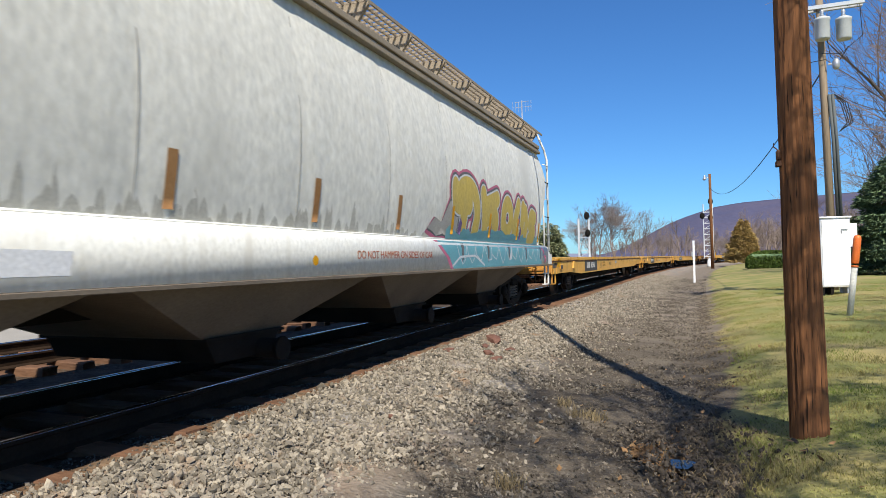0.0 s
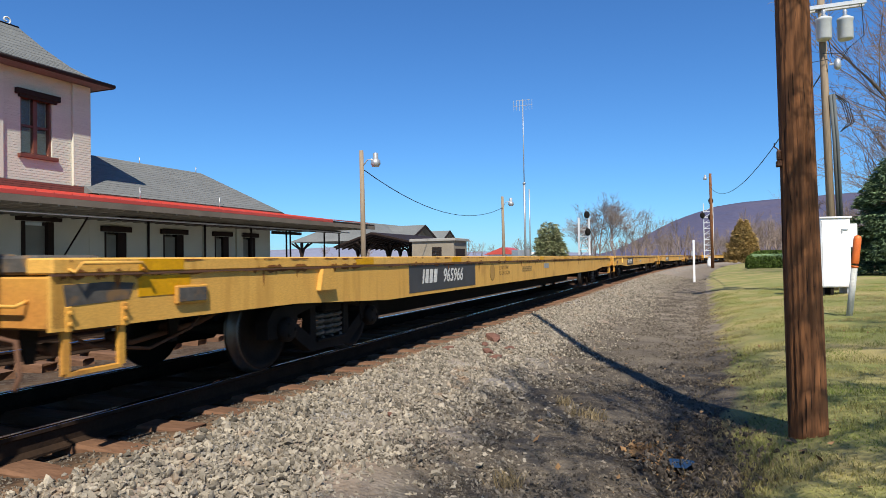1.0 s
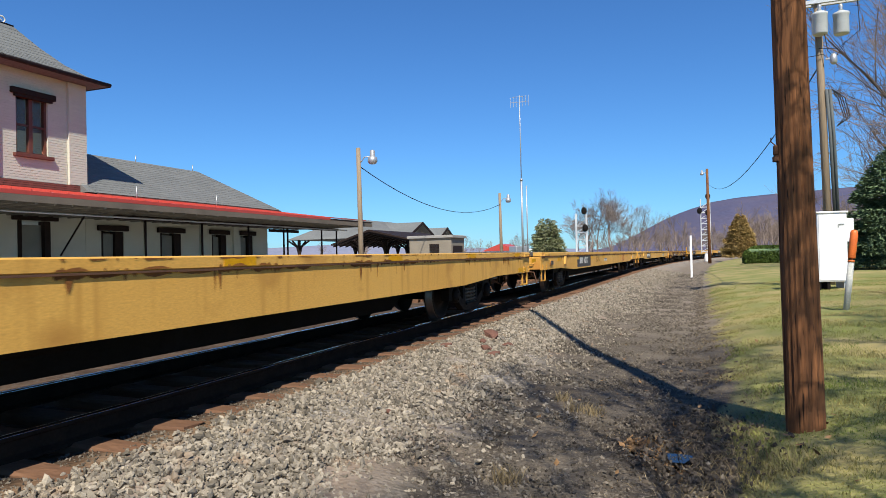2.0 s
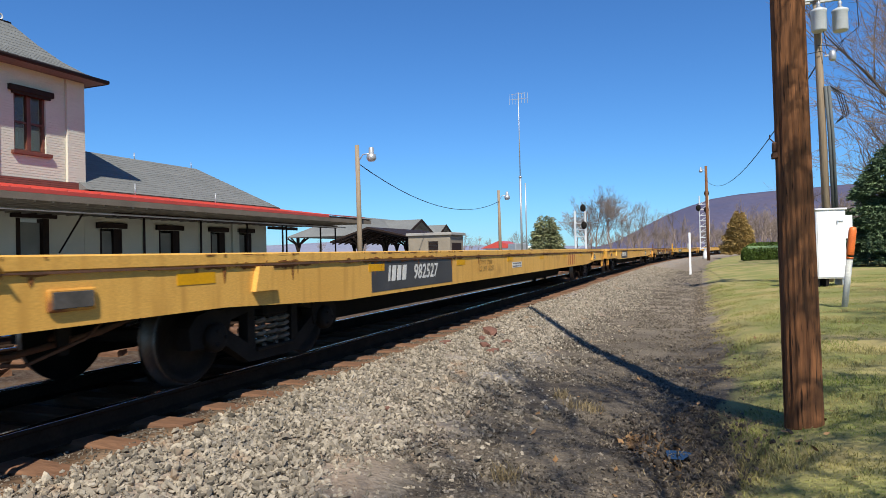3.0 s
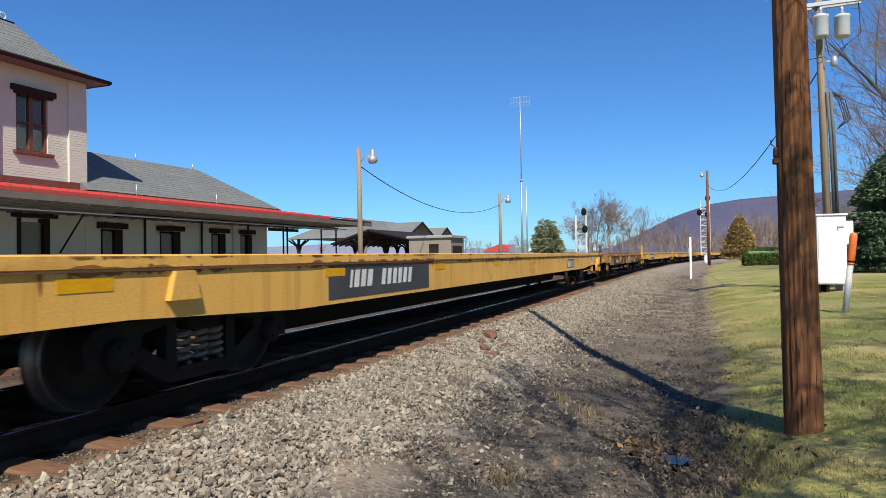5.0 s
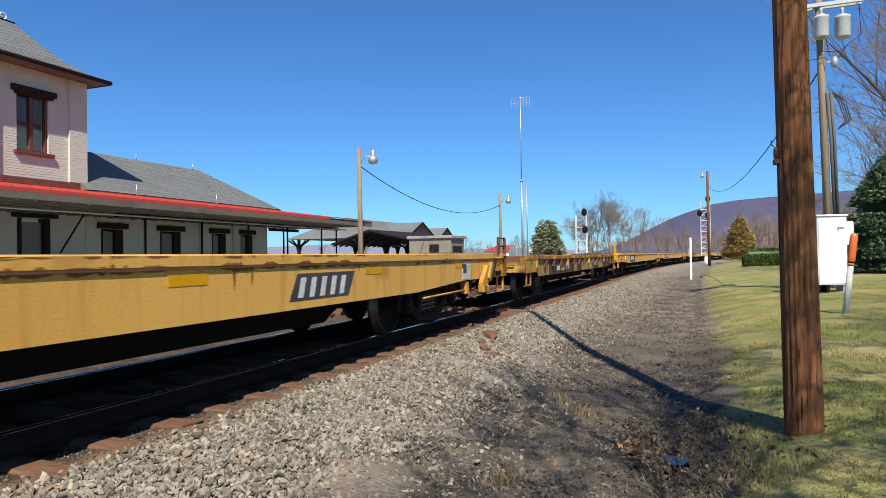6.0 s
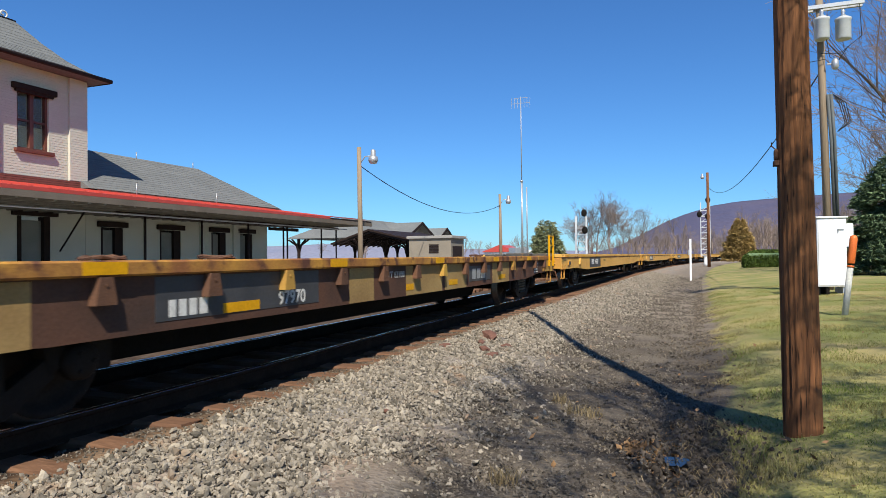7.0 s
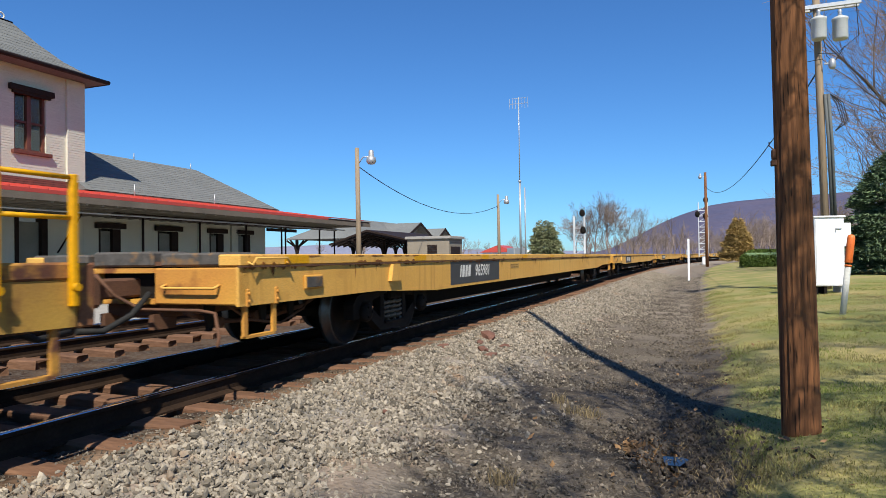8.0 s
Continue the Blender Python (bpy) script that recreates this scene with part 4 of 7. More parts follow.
def painted_many(name, car, outlines, lift, material, label=""):
    """Many overlapping outlines painted in one colour, joined as one layer of paint; each a hair above the last."""
    bm = B()
    for i, outline in enumerate(outlines):
        area = sum(a[0] * b[1] - b[0] * a[1] for a, b in zip(outline, outline[1:] + outline[:1]))
        pts = outline if area > 0 else outline[::-1]
        keep = [p for j, p in enumerate(pts) if (Vector(p) - Vector(pts[j - 1])).length > 1e-4]
        if len(keep) < 3:
            continue
        sub = B()
        f = sub.faces.new([sub.verts.new((0, a, z)) for a, z in keep])
        bmesh.ops.triangulate(sub, faces=[f])
        for z in [1.5 + 0.1 * i for i in range(12)]:
            bmesh.ops.bisect_plane(sub, geom=sub.verts[:] + sub.edges[:] + sub.faces[:], plane_co=(0, 0, z), plane_no=(0, 0, 1))
        for v in sub.verts:
            v.co.x = side_x(v.co.z) + lift + 0.00001 * i
        made = {v: bm.verts.new(v.co) for v in sub.verts}
        for f in sub.faces:
            g = bm.faces.new([made[v] for v in f.verts])
            g.normal_update()
            if g.normal.x < 0:
                g.normal_flip()
        sub.free()
    return tagged(part(name, bm, material, car, label), kind="stuff")


def stroke(points, width):
    """A ribbon of even width along points (along, height)."""
    left, right = [], []
    for i, p in enumerate(points):
        a, b = points[max(i - 1, 0)], points[min(i + 1, len(points) - 1)]
        d = Vector((b[0] - a[0], b[1] - a[1])).normalized()
        left.append((p[0] - d.y * width / 2, p[1] + d.x * width / 2))
        right.append((p[0] + d.y * width / 2, p[1] - d.x * width / 2))
    return left + right[::-1]


def rounded(pts):
    """The same line with a smooth curve through its points."""
    out = []
    for i in range(len(pts) - 1):
        a, b, c, d = (Vector(pts[max(0, min(len(pts) - 1, i + j))]) for j in (-1, 0, 1, 2))
        for t in (0.0, 0.34, 0.67):
            out.append(tuple(0.5 * (2 * b + (c - a) * t + (2 * a - 5 * b + 4 * c - d) * t * t + (3 * b - a - 3 * c + d) * t ** 3)))
    return out + [tuple(pts[-1])]


def graffiti(car):
    """Rounded yellow letter-like shapes with white, dark and pink edges over a teal band. Plain shapes, no words."""
    o = -HOPPER / 2
    rnd = random.Random(9)
    painted_bits = collections.defaultdict(list)
    shapes = (
        [(10.76, 2.22), (10.80, 2.0), (11.05, 1.98), (11.0, 2.2), (11.35, 2.28), (11.68, 2.16), (11.82, 1.85), (11.74, 1.56)],
        [(11.12, 1.55), (11.22, 1.95), (11.4, 1.98)],
        [(12.12, 2.22), (12.22, 1.9), (12.28, 1.55)],
        [(12.2, 2.02), (12.6, 2.12), (12.92, 2.2)],
        [(12.36, 1.82), (12.76, 1.92), (12.9, 1.74), (12.66, 1.56)],
        [(13.62 + 0.26 * math.cos(t), 1.90 + 0.27 * math.sin(t)) for t in [0.524 * k for k in range(13)]],
        [(14.42, 2.2), (14.2, 1.9), (14.16, 1.58), (14.4, 1.62)],
        [(14.78, 2.18), (14.74, 1.85), (14.8, 1.58)],
        [(15.0, 2.1), (15.1, 1.8), (15.02, 1.58)],
        [(15.8, 2.0), (15.5, 2.04), (15.4, 1.86), (15.72, 1.76), (15.76, 1.6), (15.4, 1.54)])
    wedge = [(o + 9.75, 1.56), (o + 10.0, 1.72), (o + 10.25, 1.66), (o + 10.4, 1.84), (o + 10.62, 2.05), (o + 10.9, 1.9), (o + 11.0, 1.5), (o + 10.5, 1.46), (o + 10.35, 1.5), (o + 10.1, 1.46), (o + 9.95, 1.52)]
    cy, cz = o + 10.4, 1.7
    painted("pink_edge", car, [(cy + (a - cy) * 1.12, max(1.44, cz + (z - cz) * 1.45)) for a, z in wedge], 0.002, PINK, "sprayed pink edge")
    painted("dark_edge", car, [(cy + (a - cy) * 1.03, max(1.45, cz + (z - cz) * 1.16)) for a, z in wedge], 0.0028, INK_GREY)
    painted("grey_fill", car, wedge, 0.0036, SEAM_GREY)
    for layer, (width, material, label) in enumerate(((0.53, PINK, "sprayed pink edge"), (0.445, INK_GREY, ""), (0.37, SPRAY_WHITE, ""), (0.31, SPRAY_YELLOW, "sprayed yellow fill"))):
        for i, pts in enumerate(shapes):
            line = rounded(pts)
            for (y0, z0), (y1, z1) in zip(line, line[1:]):
                seg = stroke([(o + y0, z0), (o + (y0 + y1) / 2, (z0 + z1) / 2), (o + y1, z1)], width)
                painted_bits[(layer, material.name)].append([(y, max(1.445, min(2.62, z))) for y, z in seg])
            for y0, z0 in line:
                painted_bits[(layer, material.name)].append([(o + y0 + width / 2 * math.cos(t), max(1.445, z0 + width / 2 * math.sin(t))) for t in [0.524 * k for k in range(12)]])
        bits = painted_bits[(layer, material.name)]
        painted_many(("pink_edge", "dark_edge", "white_edge", "yellow_fill")[layer], car, bits, 0.002 + 0.0012 * layer, material, label)
    # teal band, on the side and down over the sill
    top = [(o + 10.45 + 5.75 * i / 40, 1.56 + 0.07 * math.sin(i * 1.3) + 0.04 * math.sin(i * 2.9)) for i in range(41)]
    painted("teal_band", car, top + [(o + 16.2, 1.43), (o + 10.45, 1.43)], 0.008, TEAL, "sprayed teal band")
    low = [(o + 10.0, 1.395), (o + 16.4, 1.395), (o + 16.4, 0.985), (o + 10.6, 0.985), (o + 10.45, 1.15), (o + 10.2, 1.28)]
    painted("pink_edge", car, [(a - (0.12 if a < o + 12 else 0), z) for a, z in low], 0.002, PINK)
    painted("teal_field", car, low, 0.003, TEAL, "sprayed teal field on the sill")
    for i in range(13):
        y = o + 10.75 + i * 0.44
        k = rnd.uniform(-0.08, 0.08)
        painted("white_line", car, stroke([(y, 1.38), (y + 0.10 + k, 1.2), (y + 0.26, 1.04 + abs(k)), (y + 0.38 + k, 1.12), (y + 0.46, 1.36)], 0.022), 0.0045, SPRAY_WHITE)
        if i % 3 == 0:
            painted("dark_patch", car, [(y + 0.2, 1.37), (y + 0.34, 1.37), (y + 0.3, 1.12), (y + 0.24, 1.06)], 0.004, INK_GREY)
    painted("white_line", car, stroke([(o + 10.55, 1.02), (o + 10.9, 1.16), (o + 11.6, 1.18), (o + 12.1, 1.02)], 0.035), 0.0048, SPRAY_WHITE)
    for y in (11.0, 12.55, 14.62):
        painted("purple_patch", car, [(o + y - 0.07, 1.52), (o + y + 0.06, 1.5), (o + y + 0.1, 1.68), (o + y + 0.02, 1.78), (o + y - 0.05, 1.66)], 0.0092, PURPLE)
    edge = [(16.42, 1.37), (16.62, 1.28), (16.7, 1.16), (16.9, 1.14), (16.72, 1.02)]
    for (y0, z0), (y1, z1) in zip(edge, edge[1:]):
        painted("pink_edge", car, stroke([(o + y0, z0), (o + y1, z1)], 0.06), 0.0046, PINK)


def hopper_car():
    car = thing("covered_hopper", pose(0, 0, 0), "weathered light grey covered hopper car with bright graffiti", "hopper car", "train cars")
    o, h = -HOPPER / 2, HOPPER / 2 - 0.72
    half = list(SIDE) + [(1.30, 3.76), (0.9, 4.0), (0.3, 4.08)]
    full = half + [(-a, z) for a, z in half[::-1]]
    bm = B()
    n = 112
    ends = 7.2
    lobe = ((1.42, 0.0), (1.8, 0.1), (2.3, 0.37), (2.7, 0.70), (3.0, 0.88), (3.3, 0.75), (3.6, 0.47))
    rings = []
    for i in range(n + 1):
        y = -ends + 2 * ends * i / n
        seam = min(abs((y - o - 4.8 - 1.86 * k)) for k in range(-3, 9))
        dent = 0.012 * math.exp(-(seam / 0.10) ** 2)
        ring = []
        for a, z in full:
            # the end sheets are cut back below, so that the side sweeps in toward the sill
            yy = y
            if abs(y) > ends - 1.0 and z < 2.9:
                yy = math.copysign(abs(y) - 0.0, y)
            w = 0.006 * noise.noise((y * 1.1, z * 0.9, 2.0)) if 1.5 < z < 3.5 else 0
            k = 1 if a > 0 else -1
            ring.append(bm.verts.new((a - k * dent * (1 if 1.45 < z < 3.55 else 0) + k * w, yy, z)))
        rings.append(ring)
    for a, b in zip(rings, rings[1:]):
        for j in range(len(full) - 1):
            bm.faces.new((a[j], a[j + 1], b[j + 1], b[j])).smooth = True
    bm.faces.new(rings[0])
    bm.faces.new(rings[-1][::-1])
    # bulged outer lobes of the ends, over the open platform
    for k in (1, -1):
        prev = None
        for j in range(16):
            z = 1.42 + 2.18 * j / 15
            (za, oa), (zb, ob_) = next((p, q) for p, q in zip(lobe, lobe[1:]) if z <= q[0] + 1e-6)
            k2 = (z - za) / (zb - za)
            k2 = k2 * k2 * (3 - 2 * k2)
            out = ends + oa + (ob_ - oa) * k2
            cur = [bm.verts.new((x, k * (out if abs(x) < 1.2 else out), z)) for x in (-side_x(z) + 0.004, 0, side_x(z) - 0.004)]
            inner = [bm.verts.new((x, k * (ends - 0.02), z)) for x in (-side_x(z) + 0.004, side_x(z) - 0.004)]
            if prev:
                (pc, pi) = prev
                for q in (0, 1):
                    bm.faces.new((pc[q], pc[q + 1], cur[q + 1], cur[q]))
                bm.faces.new((pi[1], pc[2], cur[2], inner[1]))
                bm.faces.new((pi[0], pc[0], cur[0], inner[0]))
            prev = (cur, inner)
        bm.faces.new((prev[1][0], prev[0][0], prev[0][1], prev[0][2], prev[1][1]))
    bmesh.ops.recalc_face_normals(bm, faces=bm.faces[:])
    part("body", bm, HOPPER_GREY, car)
    for k in (1, -1):
        bm = B()
        prism(bm, [(k * 1.50, 1.42), (k * 1.555, 1.40), (k * 1.575, 1.36), (k * 1.585, 1.30), (k * 1.585, 0.98), (k * 1.50, 0.98)], "y", -h + 0.45, h - 0.45)
        for f in bm.faces:
            f.smooth = len(f.verts) == 4
        part("side_sill", bm, HOPPER_WHITE, car, "off-white side sill")
        bm = B()
        for e in (1, -1):
            bm = B()
            prism(bm, [(e * (h - 0.46), 1.39), (e * (h - 0.46), 0.98), (e * h, 0.98), (e * h, 1.22), (e * (h - 0.3), 1.22)], "x", k * 1.46, k * 1.58)
            part("sill_end", bm, HOPPER_WHITE, car)
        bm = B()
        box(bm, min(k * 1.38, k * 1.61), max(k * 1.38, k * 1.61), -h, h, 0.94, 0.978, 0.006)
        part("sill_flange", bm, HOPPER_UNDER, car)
        bm = B()
        tube(bm, [(k * 1.5, -h + 0.45, 1.425), (k * 1.5, h - 0.45, 1.425)], 0.012, 6)
        part("weld_bead", bm, HOPPER_WHITE, car)
        for z0, z1, x0, x1 in ((3.60, 3.66, 1.40, 1.52), (3.67, 3.71, 1.38, 1.48), (3.72, 3.80, 1.30, 1.50)):
            bm = B()
            box(bm, min(k * x0, k * x1), max(k * x0, k * x1), -ends - 0.5, ends + 0.5, z0, z1, 0.008)
            part("roof_angle", bm, ROOF_TAN, car, "tan roof edge angle")
    for i in range(7):
        y = o + 5.1 + 1.86 * i
        painted("side_strip", car, [(y - 0.05, 1.50), (y + 0.05, 1.50), (y + 0.06, 1.92), (y - 0.04, 1.92)], 0.010, STRIP_RUST if i < 3 else BRIGHT_YELLOW, "faded orange-brown strip")
        if i < 6:
            painted("seam", car, [(y - 0.30, 1.45), (y - 0.29, 1.45), (y - 0.29, 3.4), (y - 0.30, 3.4)], 0.001, SEAM_GREY)
    # grime washed down to the foot of the side sheets, between the posts
    rnd = random.Random(31)
    for i in range(150):
        y = o + 1.7 + 9.2 * rnd.random()
        wide, tall = rnd.uniform(0.03, 0.16), rnd.uniform(0.05, 0.34) * (0.5 + abs(noise.noise((y * 0.9, 3.0, 1.0))))
        painted("grime", car, [(y, 1.43), (y + wide, 1.43), (y + wide * 0.7, 1.43 + tall * 0.7), (y + wide * 0.45, 1.43 + tall), (y + wide * 0.2, 1.43 + tall * 0.6)], 0.0006 + 0.000004 * i, GRIME)
    # graffiti and lettering only show on the side that faces the lawn
    graffiti(car)
    lettering("painted_words", "DO NOT HAMMER ON SIDES OF CAR", 0.125, pose(1.588, o + 7.69, 1.145), car, "red painted words do not hammer on sides of car", RED_INK)
    painted("paint_patch", car, [(o + 3.6, 1.06), (o + 4.3, 1.06), (o + 4.32, 1.2), (o + 3.6, 1.22)], 0.002, CABINET_WHITE, "white paint patch")
    painted("yellow_dot", car, [(o + 6.88 + 0.05 * math.cos(t), 1.13 + 0.05 * math.sin(t)) for t in [k * 0.5236 for k in range(12)]], 0.002, BRIGHT_YELLOW)
    # bays and outlets
    for g in (3.1, 6.8, 10.5, 14.2):
        y = o + g - 0.2
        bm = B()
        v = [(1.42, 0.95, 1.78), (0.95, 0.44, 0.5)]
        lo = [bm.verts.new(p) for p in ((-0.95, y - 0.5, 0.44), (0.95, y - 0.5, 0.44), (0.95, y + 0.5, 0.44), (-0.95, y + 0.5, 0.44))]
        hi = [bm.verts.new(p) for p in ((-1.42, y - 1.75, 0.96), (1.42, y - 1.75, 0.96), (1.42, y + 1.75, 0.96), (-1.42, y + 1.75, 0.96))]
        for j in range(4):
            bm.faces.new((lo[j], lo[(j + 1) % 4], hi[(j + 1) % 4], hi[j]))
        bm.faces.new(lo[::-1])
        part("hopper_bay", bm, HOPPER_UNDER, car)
        bm = B()
        prism(bm, [(y - 0.52, 0.45), (y + 0.52, 0.45), (y + 0.40, 0.24), (y - 0.40, 0.24)], "x", -0.98, 0.98)
        box(bm, -1.02, 1.02, y - 0.56, y + 0.56, 0.44, 0.47)
        gate = part("outlet_gate", bm, TRUCK_GREY, car)
        bm = B()
        lathe(bm, [(-1.22, 0.095), (1.22, 0.095)], "x", (0, y + 0.24, 0.30), 18)
        lathe(bm, [(1.2, 0.115), (1.24, 0.115)], "x", (0, y + 0.24, 0.30), 18)
        part("outlet_pipe", bm, TRUCK_GREY, gate)
    # running board on brackets
    bm = B()
    for i in range(5):
        x = 1.10 + 0.10 * i
        box(bm, x, x + 0.02, -ends - 0.4, ends + 0.75, 4.08, 4.12)
    for i in range(int((2 * ends + 1) / 0.12)):
        y = -ends - 0.4 + 0.12 * i
        box(bm, 1.10, 1.52, y, y + 0.012, 4.085, 4.115)
    tagged(part("running_board", bm, ROOF_TAN, car, "open steel grating walkway on the roof"), kind="stuff")
    for i in range(13):
        y = -ends + 0.2 + i * (2 * ends) / 12
        bm = B()
        prism(bm, [(1.0, 4.08), (1.53, 4.08), (1.53, 4.05), (1.30, 3.76), (1.2, 3.76)], "y", y, y + 0.05)
        part("board_bracket", bm, ROOF_TAN, car)
    # end ladders, platform and steps
    for k in (1, -1):
        for s in (1, -1):
            y0, y1, x = k * (h - 0.05), k * (h - 0.55), s * 1.52
            bm = B()
            tube(bm, [(x, y0, 1.0), (x, y0, 3.55), (x - s * 0.05, y0 - k * 0.06, 3.8), (x - s * 0.12, y0 - k * 0.5, 4.12)], 0.028, 8)
            ladder = part("ladder_rail", bm, HOPPER_WHITE, car, "white end ladder rail")
            bm = B()
            tube(bm, [(x, y1, 1.1), (x, y1, 2.4), (x - s * 0.1, y1, 2.7)], 0.022, 8)
            part("ladder_rail", bm, HOPPER_WHITE, car)
            for i in range(6):
                z = 1.28 + 0.42 * i
                bm = B()
                tube(bm, [(x, y0, z), (x + s * 0.03, y0 - k * 0.06, z), (x + s * 0.03, y1 + k * 0.06, z), (x, y1, z)], 0.012, 6)
                part("rung", bm, HOPPER_WHITE if i % 2 else BLACK_STEEL, car)
            bm = B()
            for yy in (y0 - k * 0.06, y1 + k * 0.05):
                box(bm, min(x, x - s * 0.03), max(x, x - s * 0.03), yy - 0.025, yy + 0.025, 0.48, 1.0)
            for z in (0.48, 0.74):
                box(bm, min(x, x - s * 0.08), max(x, x - s * 0.08), min(y0 - k * 0.06, y1 + k * 0.05), max(y0 - k * 0.06, y1 + k * 0.05), z, z + 0.025)
            part("step", bm, HOPPER_WHITE, car)
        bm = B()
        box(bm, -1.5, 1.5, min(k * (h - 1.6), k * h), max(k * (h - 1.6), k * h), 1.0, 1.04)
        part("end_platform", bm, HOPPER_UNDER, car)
        bm = B()
        box(bm, 1.05, 1.15, min(k * (h - 0.9), k * (h - 0.8)), max(k * (h - 0.9), k * (h - 0.8)), 1.04, 3.0)
        part("end_post", bm, BLACK_STEEL, car)
        bm = B()
        box(bm, -1.15, -1.05, min(k * (h - 0.9), k * (h - 0.8)), max(k * (h - 0.9), k * (h - 0.8)), 1.04, 3.0)
        part("end_post", bm, BLACK_STEEL, car)
        bm = B()
        coupler(bm, k * (h - 0.05), k)
        part("coupler", bm, RUST, car)
        add_truck(car, k * (h - 1.75))
    bm = B()
    box(bm, -0.3, 0.3, -h, h, 0.68, 0.98)
    part("centre_sill", bm, BLACK_STEEL, car)
    return car


GRIME = surface("thin_grey_grime", (0.52, 0.505, 0.455), (0.42, 0.405, 0.36), 3, 0.7, bump=0.0)
SEAM_GREY = surface("mid_grey_paint", (0.40, 0.385, 0.36), (0.33, 0.32, 0.30), 3, 0.6, bump=0.0)
PINK = surface("sprayed_pink", (0.50, 0.13, 0.22), (0.42, 0.15, 0.22), 5, 0.6, bump=0.0)
INK_GREY = surface("sprayed_dark_grey", (0.10, 0.105, 0.115), (0.15, 0.15, 0.16), 5, 0.6, bump=0.0)
SPRAY_WHITE = surface("sprayed_white", (0.58, 0.60, 0.62), (0.50, 0.53, 0.56), 5, 0.6, bump=0.0)
SPRAY_YELLOW = surface("sprayed_yellow", (0.56, 0.42, 0.10), (0.46, 0.36, 0.13), 4, 0.6, bump=0.0, stretch=(1, 1, 0.4))
TEAL = surface("sprayed_teal", (0.09, 0.29, 0.35), (0.16, 0.38, 0.44), 2.5, 0.5, bump=0.0)
PURPLE = surface("sprayed_purple", (0.14, 0.09, 0.22), (0.18, 0.13, 0.25), 5, 0.6, bump=0.0)
STRIP_RUST = surface("faded_orange_strip", (0.30, 0.15, 0.06), (0.36, 0.20, 0.09), 6, 0.7, bump=0.1)
ROOF_TAN = surface("tan_dusty_paint", (0.34, 0.28, 0.215), (0.26, 0.225, 0.18), 1.5, 0.7, bump=0.1)


CARS = []


def place_car(car, front, length, truck):
    CARS.append((car, front + length / 2, truck))


hopper = hopper_car()
place_car(hopper, JOINT_8 - SHORT - 3 * LONG - HOPPER, HOPPER, HOPPER / 2 - 2.5)
for i, number in enumerate(("965966", "982527", "")):
    car = flat_car(number, LONG, ("long yellow flat car with rust streaks", "long yellow flat car with a faded red mark", "long yellow flat car with a folded hitch")[i], i, i > 0, i == 0)
    dress_long_car(car, i)
    place_car(car, JOINT_8 - SHORT - (3 - i) * LONG, LONG, 9.8)
place_car(stake_car(), JOINT_8 - SHORT, SHORT, 6.0)
for i in range(6):
    car = flat_car("965981" if i == 0 else "", LONG, "long yellow flat car with weathered paint")
    dress_long_car(car, 3)
    place_car(car, JOINT_8 + i * LONG, LONG, 9.8)


def motions():
    for car, middle, truck in CARS:
        rows = []
        for i in range(41):
            t = 0.2 * i
            s = middle + SPEED * (8.0 - t)
            (x0, y0), (x1, y1) = track_at(s - truck), track_at(s + truck)
            rows.append((t, pose((x0 + x1) / 2, (y0 + y1) / 2, 0, 0, 0, -math.degrees(math.atan2(x1 - x0, y1 - y0)))))
        walk(car, rows)
    turn = math.degrees(SPEED / 0.42)
    for wheel in WHEELS:
        x, y, z = wheel.location
        walk(wheel, [(i / 30, pose(x, y, z, turn * i / 30)) for i in range(241)])


# ---- station ----
FACE, CANOPY, FLOOR = -19.0, -15.0, -0.14
HEADS = ((13.65, 14.61), (16.56, 17.5), (19.2, 20.28), (22.04, 22.95), (23.8, 24.76))   # openings along the facade under the canopy


def wall_with_openings(bm, x, y0, y1, z0, z1, holes, depth=0.35):
    """A wall in the plane x, with openings (y0, y1, z0, z1) cut through its thickness, built from the blocks between them."""
    ys = sorted({y0, y1, *[h[0] for h in holes], *[h[1] for h in holes]})
    for a, b in zip(ys, ys[1:]):
        cuts = sorted((h[2], h[3]) for h in holes if h[0] <= a and h[1] >= b)
        z = z0
        for c, d in cuts:
            if c > z:
                box(bm, x - depth, x, a, b, z, c)
            z = d
        if z < z1:
            box(bm, x - depth, x, a, b, z, z1)
    bmesh.ops.remove_doubles(bm, verts=bm.verts[:], dist=1e-5)


def sash_window(parent, x, y0, y1, z0, z1, name="window"):
    """A double window: two lights side by side, each with two sashes, in a painted frame with a dark head and a sill."""
    bm = B()
    mid = (y0 + y1) / 2
    for a, b in ((y0, y0 + 0.07), (mid - 0.06, mid + 0.06), (y1 - 0.07, y1)):
        box(bm, x - 0.2, x - 0.06, a, b, z0, z1)
    zm = (z0 + z1) / 2
    for a, b in ((y0 + 0.07, mid - 0.06), (mid + 0.06, y1 - 0.07)):
        for c, d in ((z0, z0 + 0.07), (zm - 0.03, zm + 0.03), (z1 - 0.06, z1)):
            box(bm, x - 0.19, x - 0.09, a, b, c, d)
    frame_ob = part(name, bm, SASH, parent, "red-brown double window with four panes")
    for a, b in ((y0 + 0.07, mid - 0.06), (mid + 0.06, y1 - 0.07)):
        for c, d in ((z0 + 0.07, zm - 0.03), (zm + 0.03, z1 - 0.06)):
            bm = B()
            box(bm, x - 0.15, x - 0.14, a, b, c, d)
            part("pane", bm, GLASS, frame_ob).visible_shadow = False
        bm = B()
        box(bm, x - 0.24, x - 0.23, a, b, z0 + 0.75, z1)
        part("blind", bm, BLIND, frame_ob, "pale drawn blind")
    return frame_ob


